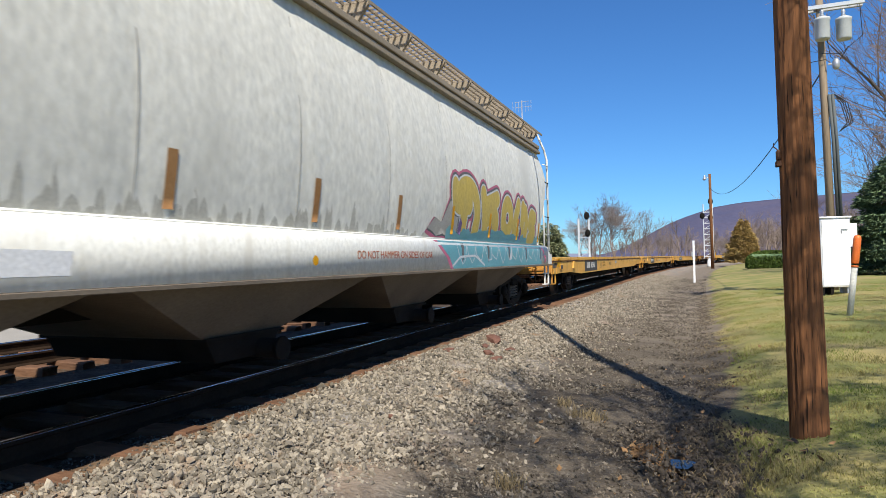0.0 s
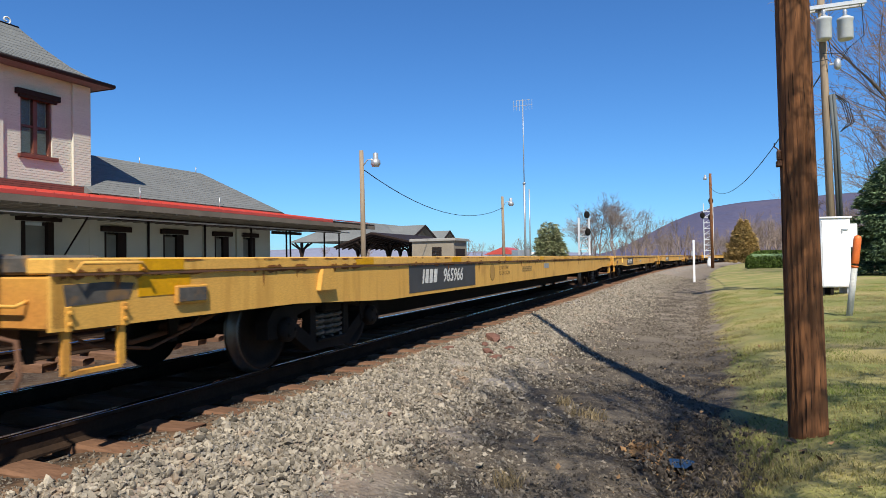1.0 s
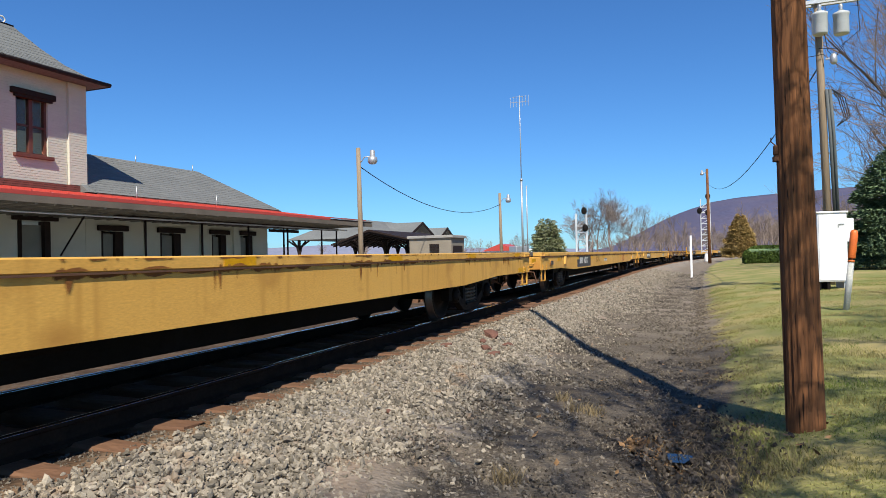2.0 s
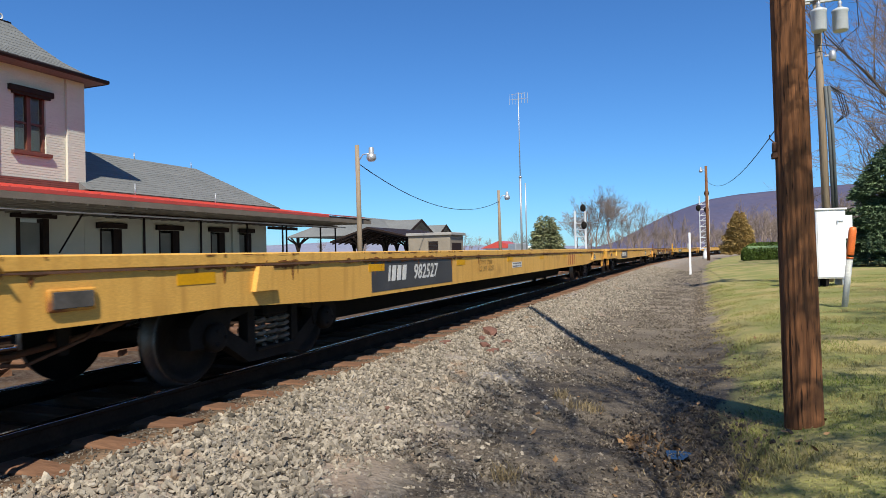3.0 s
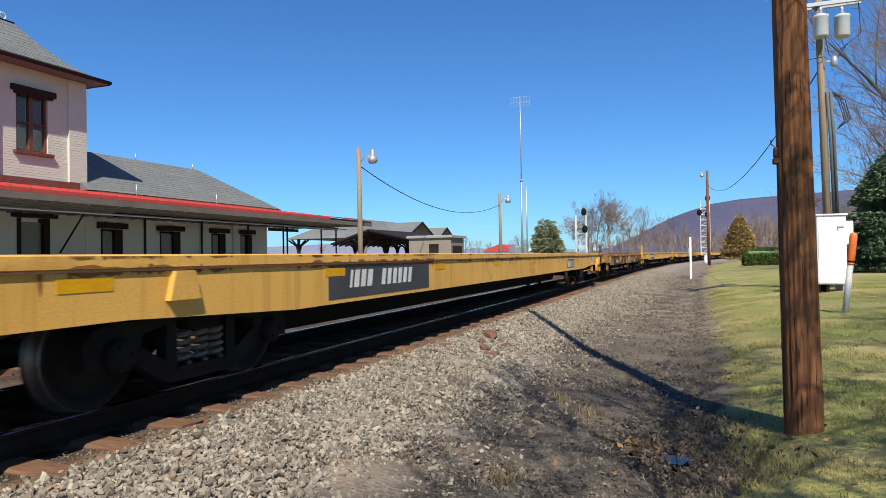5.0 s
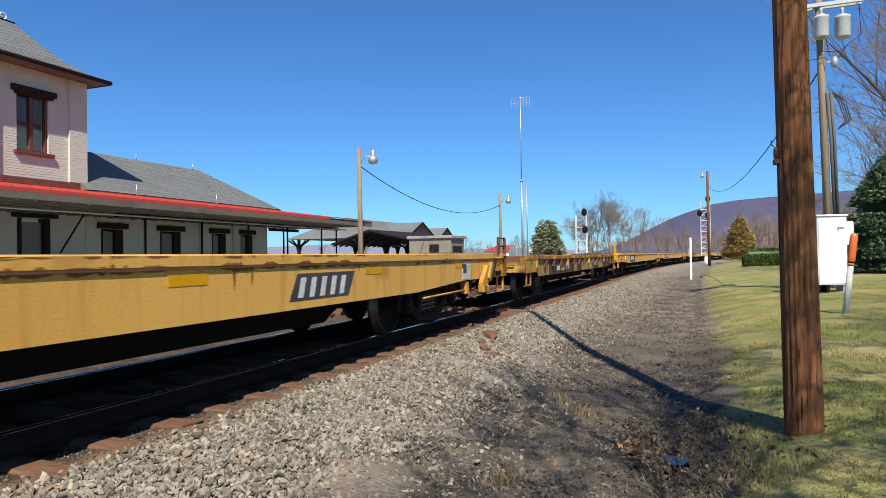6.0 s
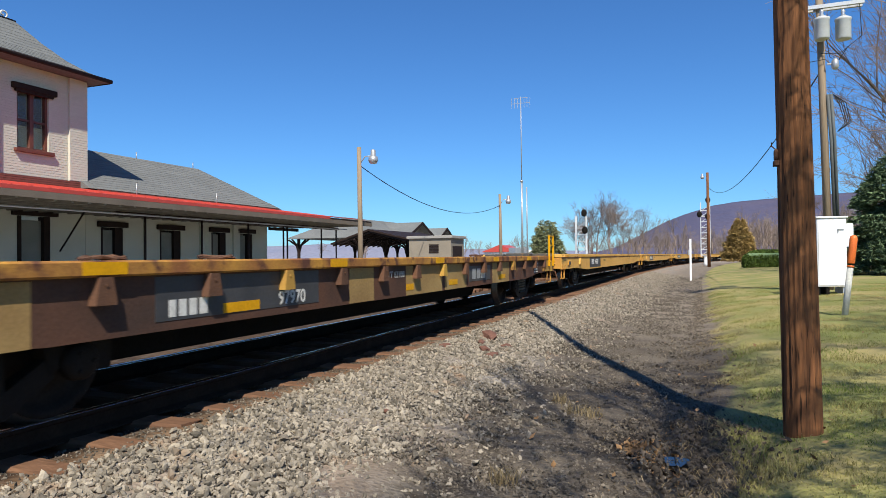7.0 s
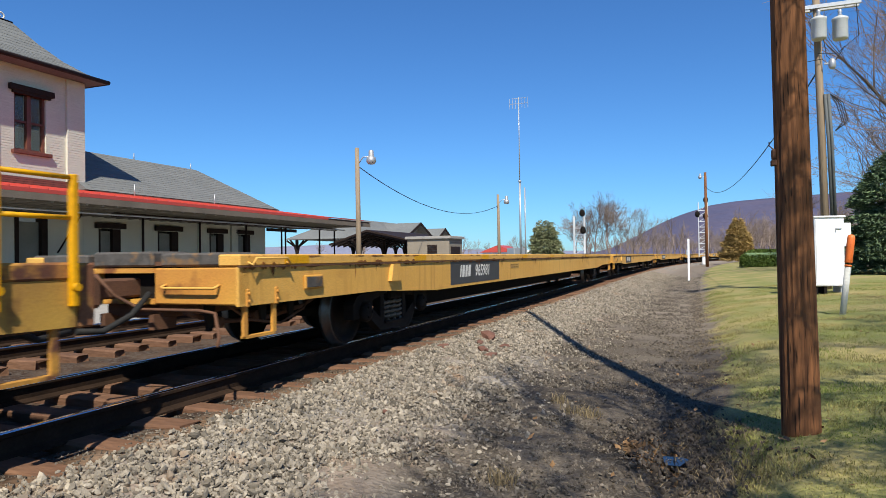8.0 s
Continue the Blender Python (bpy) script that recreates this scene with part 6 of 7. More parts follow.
def utility_things():
    # the pole close by
    x, y = 0.77, 5.74
    p = thing("utility_pole", pose(x, y, ground_z(x, y)), "dark creosoted wooden utility pole at the lawn's edge", "pole")
    rnd = random.Random(3)
    bm = B()
    n, rows = 40, 60
    cracks = [(rnd.uniform(0, 2 * math.pi), rnd.uniform(0, 5), rnd.uniform(0.4, 2.2), rnd.uniform(0.004, 0.011)) for _ in range(46)]
    rings = []
    for i in range(rows + 1):
        h = -0.15 + 11.5 * (i / rows) ** 1.25
        ring = []
        for j in range(n):
            a = 2 * math.pi * j / n
            r = 0.139 - 0.0056 * h + 0.004 * noise.noise((math.cos(a) * 2, math.sin(a) * 2, h * 0.8))
            for ca, z0, ln, dp in cracks:
                if z0 < h < z0 + ln and abs((a - ca + math.pi) % (2 * math.pi) - math.pi) < math.pi / n:
                    r -= dp
            ring.append(bm.verts.new((math.cos(a) * r - 0.012 * h, math.sin(a) * r, h)))
        rings.append(ring)
    for a, b in zip(rings, rings[1:]):
        for j in range(n):
            bm.faces.new((a[j], a[(j + 1) % n], b[(j + 1) % n], b[j]))
    bm.faces.new(rings[-1])
    part("shaft", bm, POLE_WOOD, p)
    bm = B()
    z = 2.08
    box(bm, -0.18, -0.14, -0.06, 0.02, z, z + 0.045, 0.005)
    box(bm, -0.175, -0.145, -0.05, 0.01, z + 0.05, z + 0.13, 0.008)
    tube(bm, [(-0.16, -0.02, z + 0.13), (-0.19, -0.02, z + 0.16), (-0.19, -0.02, z + 0.19)], 0.005, 5)
    part("bracket", bm, RUST, p, "small weathered metal bracket")

    # transformer pole with its cabinet
    x, y = 3.75, 22.55
    t = thing("transformer_pole", pose(x, y, ground_z(x, y)), "pale wooden utility pole carrying three grey transformers", "pole")
    bm = B()
    tube(bm, [(0.06, 0, -0.1), (-0.05, 0, 6), (-0.14, 0, 10.8)], 0.115, 14, 0.095)
    part("shaft", bm, PALE_POLE, t)
    bm = B()
    for k in (1, -1):
        box(bm, -1.35, 1.05, 0.13 * k - 0.05, 0.13 * k + 0.05, 8.52, 8.63)
    part("crossarm", bm, GALVANISED, t)
    for dx, dy, r in ((-0.1, -0.36, 0.21), (0.5, -0.12, 0.21), (-0.62, -0.12, 0.2)):
        bm = B()
        lathe(bm, [(7.50, r * 0.9), (7.54, r), (8.06, r), (8.08, r * 1.07), (8.14, r * 1.05), (8.20, r * 0.5), (8.21, 0.04)], "z", (dx, dy, 0), 18)
        can = part("transformer", bm, CAN_GREY, t, "grey cylindrical transformer")
        bm = B()
        lathe(bm, [(8.19, 0.04), (8.24, 0.07), (8.29, 0.04), (8.34, 0.07), (8.42, 0.03)], "z", (dx, dy, 0), 10)
        part("bushing", bm, GALVANISED, can)
    bm = B()
    lathe(bm, [(6.62, 0.06), (6.68, 0.1), (6.86, 0.1), (6.94, 0.05)], "z", (0.26, -0.2, 0), 12)
    box(bm, 0.05, 0.28, -0.22, -0.16, 6.78, 6.82)
    part("lamp_head", bm, GALVANISED, t)
    for dx in (0.19, 0.28):
        bm = B()
        tube(bm, [(dx, -0.1, 2.1), (dx - 0.05, -0.1, 4.5), (dx - 0.12, -0.1, 5.9 if dx < 0.3 else 5.4)], 0.045, 8)
        part("conduit", bm, CONDUIT_GREY, t)
    for k in range(4):
        bm = B()
        tube(bm, [(0.2, -0.12, 5.9), (0.35 + 0.06 * k, -0.15, 5.6), (0.5 + 0.05 * k, -0.15, 5.0), (0.3, -0.15, 4.75)], 0.014, 4)
        part("cable_loop", bm, RUBBER, t)
    for pts in (((-0.12, -0.4, 8.4), (0.1, -0.3, 7.0), (0.3, -0.2, 6.8), (0.62, -0.1, 7.3)), ((-0.8, -0.1, 7.4), (-0.5, -0.2, 6.9), (0, -0.2, 6.95)), ((0.95, 0, 8.7), (1.0, 0, 7.6), (0.4, -0.1, 7.1), (-0.1, -0.15, 7.15)), ((0.62, -0.1, 8.5), (0.9, 0, 8.9))):
        bm = B()
        tube(bm, pts, 0.012, 4)
        part("jumper_wire", bm, RUBBER, t)
    x, y = 3.5, 20.9
    c = thing("electrical_cabinet", pose(x, y, ground_z(x, y), 0, 0, 12), "white metal electrical cabinet on a dark stand", "cabinet")
    bm = B()
    box(bm, -0.40, 0.36, -0.3, 0.3, 0.2, 2.1, 0.015)
    box(bm, -0.43, 0.39, -0.34, 0.32, 2.1, 2.15, 0.01)
    body = part("body", bm, CABINET_WHITE, c)
    bm = B()
    box(bm, -0.37, 0.33, -0.318, -0.302, 0.24, 2.05, 0.004)
    door = part("door", bm, CABINET_WHITE, c)
    bm = B()
    box(bm, 0.12, 0.28, -0.345, -0.32, 1.78, 1.80)
    box(bm, 0.12, 0.14, -0.345, -0.32, 1.70, 1.80)
    part("handle", bm, GALVANISED, door)
    bm = B()
    box(bm, 0.37, 0.58, -0.2, 0.15, 1.3, 1.95, 0.012)
    part("meter_box", bm, CABINET_WHITE, c)
    for dx in (-0.36, -0.12, 0.3):
        bm = B()
        box(bm, dx - 0.04, dx + 0.04, -0.25, 0.25, -0.05, 0.2)
        part("leg", bm, GALVANISED if dx > 0.2 else BLACK_STEEL, c)

    x, y = 2.67, 14.4
    m = thing("marker_post", pose(x, y, ground_z(x, y), 0, 6.5, 0), "leaning pale cable marker post with an orange top", "marker post")
    bm = B()
    tube(bm, [(0, 0, -0.1), (0, 0, 0.95)], 0.055, 14)
    part("tube", bm, PALE_PLASTIC, m)
    bm = B()
    lathe(bm, [(1.0, 0.062), (1.02, 0.068), (1.48, 0.068), (1.53, 0.055), (1.55, 0.02)], "z", (0, 0, 0), 16)
    lathe(bm, [(0.93, 0.062), (0.97, 0.062)], "z", (0, 0, 0), 16)
    part("cap", bm, ORANGE, m, "orange plastic cap")

    x, y = -0.22, 41.3
    m = thing("track_marker", pose(x, y, ground_z(x, y)), "slim white track marker post in gravel", "marker post")
    bm = B()
    box(bm, -0.06, 0.06, -0.04, 0.04, -0.1, 2.5, 0.01)
    part("post", bm, CABINET_WHITE, m)
    bm = B()
    box(bm, -0.13, -0.06, -0.03, 0.03, 1.55, 1.85)
    part("side_box", bm, GALVANISED, m)

    # lamp poles and wires
    lamp_pole(-13.8, 25.53, 6.0, 0.2, "tall pale wooden lamp pole on the platform", PALE_POLE, 0.13)
    lamp_pole(-13.8, 47.9, 5.85, 0.2, "pale wooden lamp pole farther along the platform", PALE_POLE, 0.13)
    wire((-13.8, 25.5, 5.2), (-13.8, 47.9, 5.0), 1.25, 0.02)
    x, y = 1.64, 85.9
    q = lamp_pole(x, y, 11.1, math.pi, "brown wooden lamp pole beside the far lawn", POLE_WOOD, 0.2)
    wire((1.6, 85.9, 9.4), (3.7, 22.5, 6.7), 2.0, 0.02)
    signal_mast(1.42, 95, 8.7, "silver lattice signal mast beside the track", ((0.35, 0.0), (-0.72, -1.9), (0.3, -2.2)))
    signal_mast(-12.0, 74.7, 6.2, "silver lattice signal mast across the tracks", ((0.42, 0.0), (0.5, -1.95)))

    # radio mast
    a = thing("radio_mast", pose(-24, 95, 0), "slender silver radio mast with dipole antennas", "antenna mast")
    bm = B()
    tube(bm, [(0, 0, 0), (0, 0, 12.5)], 0.16, 8)
    part("lower_tube", bm, GALVANISED, a)
    bm = B()
    tube(bm, [(0, 0, 12.5), (0, 0, 25)], 0.075, 8)
    lathe(bm, [(12.2, 0.25), (12.5, 0.2)], "z", (0, 0, 0), 10)
    part("upper_tube", bm, GALVANISED, a)
    bm = B()
    tube(bm, [(0.75, 0, 0), (0.75, 0, 11.4)], 0.1, 8)
    part("side_tube", bm, GALVANISED, a)
    for k in (1, -1):
        bm = B()
        box(bm, min(0, 1.4 * k), max(0, 1.4 * k), -0.03, 0.03, 24.0, 24.06)
        box(bm, min(0, 1.1 * k), max(0, 1.1 * k), -0.03, 0.03, 24.8, 24.86)
        for dx in (0.5, 0.95, 1.4):
            tube(bm, [(dx * k, 0, 23.3), (dx * k, 0, 24.9)], 0.03, 5)
        part("dipole", bm, GALVANISED, a)

    # low red-roofed house beyond the tracks
    hs = thing("red_roofed_house", pose(-38, 135, 0), "distant low white house with a red roof", "house")
    bm = B()
    box(bm, -3.4, 3.4, -3.9, 3.9, 0, 2.15)
    part("wall", bm, CABINET_WHITE, hs)
    bm = B()
    prism(bm, [(-4.0, 2.0), (0, 3.5), (4.0, 2.0)], "y", -4.2, 4.2)
    part("roof", bm, RED_METAL, hs)
    for px, y in ((-30.5, 120), (-44, 110)):
        bm = B()
        v = thing("parked_truck", pose(px, y, 0, 0, 0, 60), "distant pale blue parked truck", "truck")
        box(bm, -2.5, 1.0, -1, 1, 0.5, 2.7, 0.1)
        part("cargo_box", bm, GALVANISED, v)
        bm = B()
        box(bm, 1.02, 2.6, -0.95, 0.95, 0.5, 2.2, 0.15)
        part("cab", bm, CABINET_WHITE, v)


CONDUIT_GREY = surface("weathered_conduit", (0.13, 0.14, 0.14), (0.09, 0.10, 0.10), 4, 0.6, bump=0.05)
CAN_GREY = surface("light_grey_enamel", (0.50, 0.52, 0.52), (0.42, 0.44, 0.44), 4, 0.5, bump=0.03)
ALUMINIUM = surface("aluminium_paint", (0.62, 0.63, 0.64), (0.54, 0.55, 0.56), 4, 0.55, bump=0.03)
BLIND = surface("pale_blind", (0.26, 0.265, 0.235), (0.21, 0.215, 0.19), 2, 0.8, bump=0.05)
PALE_PLASTIC = surface("pale_grey_plastic", (0.52, 0.52, 0.48), (0.42, 0.42, 0.38), 5, 0.6, bump=0.1)
GLASS = surface("window_glass", (0.80, 0.84, 0.84), (0.76, 0.80, 0.80), 1, 0.06, bump=0.0)
GLASS.node_tree.nodes["Principled BSDF"].inputs["Transmission Weight"].default_value = 1.0

build_station()
utility_things()


# ---- plants and distance ----
PINE = surface("pale_green_pine_needles", (0.21, 0.24, 0.12), (0.28, 0.275, 0.15), 1, 0.8, bump=0.0, island=0.4)
NEEDLE = surface("dark_evergreen_needles", (0.085, 0.135, 0.072), (0.135, 0.185, 0.095), 3, 0.8, bump=0.0, island=0.45)
YEW = surface("clipped_hedge_leaves", (0.040, 0.070, 0.014), (0.075, 0.105, 0.022), 3, 0.8, bump=0.0, island=0.5)
OCHRE = surface("winter_brown_needles", (0.40, 0.28, 0.10), (0.30, 0.21, 0.085), 2, 0.85, bump=0.0, island=0.4)
TWIG = surface("bare_grey_brown_twigs", (0.23, 0.17, 0.14), (0.17, 0.13, 0.11), 2, 0.9, bump=0.0, island=0.25)
FAR_WOOD = surface("far_bare_wood", (0.25, 0.195, 0.165), (0.20, 0.155, 0.135), 1, 0.95, bump=0.0, island=0.3)
# blue haze is mixed into the base colours of the mountain and hill
MOUNTAIN = surface("haze_tinted_wooded_mountain", (0.078, 0.082, 0.145), (0.105, 0.092, 0.135), 0.006, 1.0, bump=0.0, fine=0.06, stretch=(1, 1, 2.5))
HILL = surface("haze_tinted_far_hill", (0.20, 0.22, 0.30), (0.24, 0.24, 0.30), 0.004, 1.0, bump=0.0, fine=0.05)


def bare_tree(name, m, height, seed, label, spread=0.55, trunk=0.02, depth=6, material=TWIG, category="tree", group="bare trees", droop=0.0, twig=0.0011):
    """Trunk, limbs and many fine twigs, forking with uneven angles."""
    rnd = random.Random(seed)
    t = thing(name, m, label, category, group)
    wood, twigs = B(), B()

    def grow(p, d, length, r, level):
        bend = Vector((rnd.uniform(-1, 1), rnd.uniform(-1, 1), rnd.uniform(-0.2, 0.6))) * 0.18
        mid = p + d * length * 0.5 + bend * length * 0.3
        end = p + (d + bend).normalized() * length
        if level <= 2:
            tube(wood, [p, mid, end], r, 6, r * 0.68, caps=False)
        else:
            tube(twigs, [p, mid, end], max(r, height * twig), 3, max(r * 0.6, height * twig * 0.75), caps=False)
        if level >= depth:
            return
        n = 2 if level < 1 else rnd.choice((2, 3, 3))
        for i in range(n + (1 if level < 3 else 0)):
            a = rnd.uniform(0, 2 * math.pi)
            tilt = spread * rnd.uniform(0.5, 1.35) * (0.35 if i == 0 else 1.0)
            side = d.orthogonal().normalized()
            side = Matrix.Rotation(a, 3, d) @ side
            nd = (d * math.cos(tilt) + side * math.sin(tilt) + Vector((0, 0, 0.10 - droop))).normalized()
            start = p.lerp(end, 1.0 if i == 0 else rnd.uniform(0.45, 1.0))
            grow(start, nd, length * rnd.uniform(0.62, 0.86), r * (0.68 if i == 0 else 0.5), level + 1)

    grow(Vector((0, 0, -0.1)), Vector((rnd.uniform(-0.05, 0.05), rnd.uniform(-0.05, 0.05), 1)), height * 0.30, height * trunk, 0)
    part("trunk", wood, BARK if material is TWIG else material, t)
    crown = part("crown", twigs, material, t)
    tagged(crown, kind="stuff")
    return t


def evergreen(name, m, height, width, seed, label, material=NEEDLE, tufts=2600, size=0.28, shape=1.0, ragged=0.72):
    """A trunk with whorls of boughs and needle tufts hanging on them, in an uneven cone."""
    rnd = random.Random(seed)
    t = thing(name, m, label, "tree", "evergreens")
    bm = B()
    tube(bm, [(0, 0, -0.1), (0, 0, height * 0.95)], height * 0.022, 8, 0.02)
    for i in range(60):
        z = height * rnd.uniform(0.06, 0.92)
        a = rnd.uniform(0, 6.28)
        r = width / 2 * (1 - z / height) ** shape
        tube(bm, [(0, 0, z), (math.cos(a) * r * 0.9, math.sin(a) * r * 0.9, z + 0.1 * r)], 0.03, 4, 0.008)
    part("trunk", bm, BARK, t)
    verts, faces = [], []
    lobes = [(rnd.uniform(0, 6.28), rnd.uniform(0, height), rnd.uniform(0.62, 1.22)) for _ in range(70)]
    for i in range(tufts):
        h = height * (1 - math.sqrt(rnd.random())) ** 0.9
        h = max(0.03 * height, min(h, 0.99 * height))
        a = rnd.uniform(0, 6.28)
        r = width / 2 * max(0.03, 1 - h / height) ** shape
        k = 1.0
        for la, lz, lk in lobes:
            if abs(h - lz) < 0.05 * height and abs((a - la + math.pi) % 6.283 - math.pi) < 0.45:
                k = lk
        r *= k * rnd.uniform(ragged, 1.03)
        c = Vector((math.cos(a) * r, math.sin(a) * r, h))
        out = Vector((math.cos(a), math.sin(a), rnd.uniform(-0.5, 0.25))).normalized()
        for q in range(4):
            d = (out + Vector((rnd.uniform(-1, 1), rnd.uniform(-1, 1), rnd.uniform(-0.7, 0.5))) * 0.8).normalized()
            s = d.cross(Vector((rnd.uniform(-1, 1), rnd.uniform(-1, 1), 1))).normalized() * size * 0.17
            L = size * rnd.uniform(0.7, 1.3)
            b = len(verts)
            verts += [c - s, c + s, c + d * L + s * 0.4, c + d * L - s * 0.4]
            faces.append((b, b + 1, b + 2, b + 3))
    me = bpy.data.meshes.new("crown")
    me.from_pydata([tuple(v) for v in verts], [], faces)
    me.materials.append(material)
    ob = new("crown", me)
    ob.parent = t
    tagged(ob, kind="stuff")
    return t


def hedge(x0, x1, y0, y1, h):
    rnd = random.Random(8)
    x, y = (x0 + x1) / 2, (y0 + y1) / 2
    t = thing("hedge", pose(x, y, ground_z(x, y)), "low clipped dark green hedge on the lawn", "hedge")
    verts, faces = [], []
    sx, sy = (x1 - x0) / 2, (y1 - y0) / 2
    for i in range(9000):
        a, b = rnd.uniform(-1, 1), rnd.uniform(-1, 1)
        f = rnd.randrange(3)
        p = Vector((a, b, 1)) if f == 0 else Vector((a, rnd.choice((-1, 1)), abs(b))) if f == 1 else Vector((rnd.choice((-1, 1)), a, abs(b)))
        q = p.copy()
        e = max(abs(p.x), abs(p.y))
        q.z *= 1 - 0.3 * e ** 4
        q.x, q.y = q.x * (1 - 0.10 * p.z ** 3), q.y * (1 - 0.10 * p.z ** 3)
        c = Vector((q.x * sx, q.y * sy, q.z * h)) * rnd.uniform(0.93, 1.02)
        c.z = max(c.z, 0.03)
        d = Vector((rnd.uniform(-1, 1), rnd.uniform(-1, 1), rnd.uniform(-0.4, 1))).normalized() * 0.11
        s = d.cross(Vector((rnd.uniform(-1, 1), 1, rnd.uniform(-1, 1)))).normalized() * 0.05
        k = len(verts)
        verts += [c - s, c + s, c + d + s, c + d - s]
        faces.append((k, k + 1, k + 2, k + 3))
    me = bpy.data.meshes.new("leaves")
    me.from_pydata([tuple(v) for v in verts], [], faces)
    me.materials.append(YEW)
    ob = new("leaves", me)
    ob.parent = t
    tagged(ob, kind="stuff")
    bm = B()
    box(bm, -sx * 0.9, sx * 0.9, -sy * 0.9, sy * 0.9, 0, h * 0.85, 0.12)
    part("inner_growth", bm, NEEDLE, t)


def ridge(name, label, points, dist, depth, material, seed):
    """A far ridge: bearings (degrees right of the track) and elevations (degrees), with folds running down its flank."""
    rnd = random.Random(seed)
    bm = B()
    rows, cols = 14, 90
    grid = []
    for i in range(cols + 1):
        a = points[0][0] + (points[-1][0] - points[0][0]) * i / cols
        for (a0, e0), (a1, e1) in zip(points, points[1:]):
            if a0 <= a <= a1:
                e = e0 + (e1 - e0) * (a - a0) / (a1 - a0)
                break
        top = math.tan(radians(e)) * dist
        col = []
        for j in range(rows + 1):
            k = j / rows
            r = dist - depth * (1 - k)
            z = top * (k ** 0.8) * (1 + 0.16 * noise.noise((a * 0.9, k * 3, seed)) * (1 - k)) + 3 * noise.noise((a * 3, k * 2, 5))
            col.append(bm.verts.new((math.sin(radians(a)) * r, math.cos(radians(a)) * r, z - (6 if j == 0 else 0))))
        r = dist + 300
        col.append(bm.verts.new((math.sin(radians(a)) * r, math.cos(radians(a)) * r, -20)))
        grid.append(col)
    for a, b in zip(grid, grid[1:]):
        for j in range(rows + 1):
            bm.faces.new((a[j], b[j], b[j + 1], a[j + 1])).smooth = True
    ob = part(name, bm, material)
    tagged(ob, label, "mountain", kind="structure")


def distance():
    ridge("backdrop_mountain", "long wooded mountain ridge, purple-brown with haze tinted into the colour", ((-8.5, 0.2), (-6.5, 0.6), (-5.7, 0.95), (-4.2, 1.7), (-2.1, 2.8), (-0.3, 3.45), (1.4, 3.95), (3.0, 4.2), (4.7, 4.3), (7.5, 4.4), (11, 4.5), (16, 4.6), (30, 4.2), (60, 2.0)), 3200, 1500, MOUNTAIN, 3)
    ridge("backdrop_hill", "low far hill beyond the station, tinted pale for haze", ((-60, 0.9), (-45, 1.2), (-38, 1.0), (-30, 1.3), (-24, 0.8), (-15, 0.6), (-8, 0.4)), 4200, 900, HILL, 6)
    rnd = random.Random(11)
    # two fuller bare trees and a pine across the tracks
    for i, (x, y, h, label) in enumerate(((-17.6, 128, 13.2, "spreading leafless tree beyond the signal"), (-14.6, 126, 11.2, "rounded leafless tree beyond the signal"), (-19.9, 131, 9.8, "slim leafless tree beside the pine"), (-12.4, 133, 9.6, "leafless tree with fine upright twigs"), (-10.2, 150, 10.4, "narrow leafless tree standing apart"), (-22.4, 136, 9.2, "leafless tree behind the pine"))):
        bare_tree("bare_tree", pose(x, y, 0, 0, 0, 67 * i), h, 21 + i, label, 0.62 if i != 4 else 0.45, 0.014, material=FAR_WOOD, depth=7 if i < 4 else 6, twig=0.0010)
    evergreen("pine_tree", pose(-23.9, 112, 0), 7.4, 6.4, 5, "ragged green pine beyond the platform", PINE, 3600, 0.5, 0.36, 0.4)
    first = [bare_tree("far_tree", pose(-4, 170, 0), 11, 31, "leafless tree in the far tree line", 0.6, material=FAR_WOOD, depth=5, group="far tree line"),
             bare_tree("far_tree", pose(3, 178, 0), 9, 32, "leafless tree in the far tree line", 0.7, material=FAR_WOOD, depth=5, group="far tree line"),
             bare_tree("far_tree", pose(10, 185, 0), 10, 33, "leafless tree in the far tree line", 0.5, material=FAR_WOOD, depth=5, group="far tree line")]
    for i in range(120):
        b = rnd.uniform(-9, 14)
        r = rnd.uniform(180, 420)
        if b > 4.5:
            r = rnd.uniform(140, 260)
        x, y = math.sin(radians(b)) * r, math.cos(radians(b)) * r
        copy_thing(first[i % 3], pose(x, y, ground_z(x, min(y, 319)) - 0.1, 0, 0, rnd.uniform(0, 360)))
    for i in range(26):
        b = rnd.uniform(-46, -11)
        r = rnd.uniform(240, 420)
        x, y = math.sin(radians(b)) * r, math.cos(radians(b)) * r
        copy_thing(first[i % 3], pose(x, y, 0, 0, 0, rnd.uniform(0, 360)))
    for i in range(46):
        b = rnd.uniform(3.5, 16)
        r = rnd.uniform(135, 230)
        x, y = math.sin(radians(b)) * r, math.cos(radians(b)) * r
        copy_thing(first[i % 3], pose(x, y, ground_z(x, min(y, 319)) - 0.1, 0, 0, rnd.uniform(0, 360)))
    # right side: lawn trees
    evergreen("arborvitae", pose(5.85, 98, 0.1), 6.0, 4.6, 6, "round brownish winter conifer beyond the lawn", OCHRE, 6500, 0.3, 0.6, 0.6)
    evergreen("spruce_tree", pose(9.2, 36, ground_z(9.2, 36)), 5.9, 6.6, 7, "dense dark blue-green spruce on the lawn", NEEDLE, 19000, 0.17, 0.55)
    hedge(3.75, 7.4, 57, 60, 1.32)
    bare_tree("bush", pose(9.2, 33, ground_z(9.2, 33)), 2.4, 44, "leafless rounded shrub on the lawn", 0.8, 0.012, 6, group="shrubs", category="shrub")
    bare_tree("bush", pose(10.6, 34, ground_z(10.6, 34)), 2.2, 45, "leafless twiggy shrub on the lawn", 0.8, 0.012, 6, group="shrubs", category="shrub")
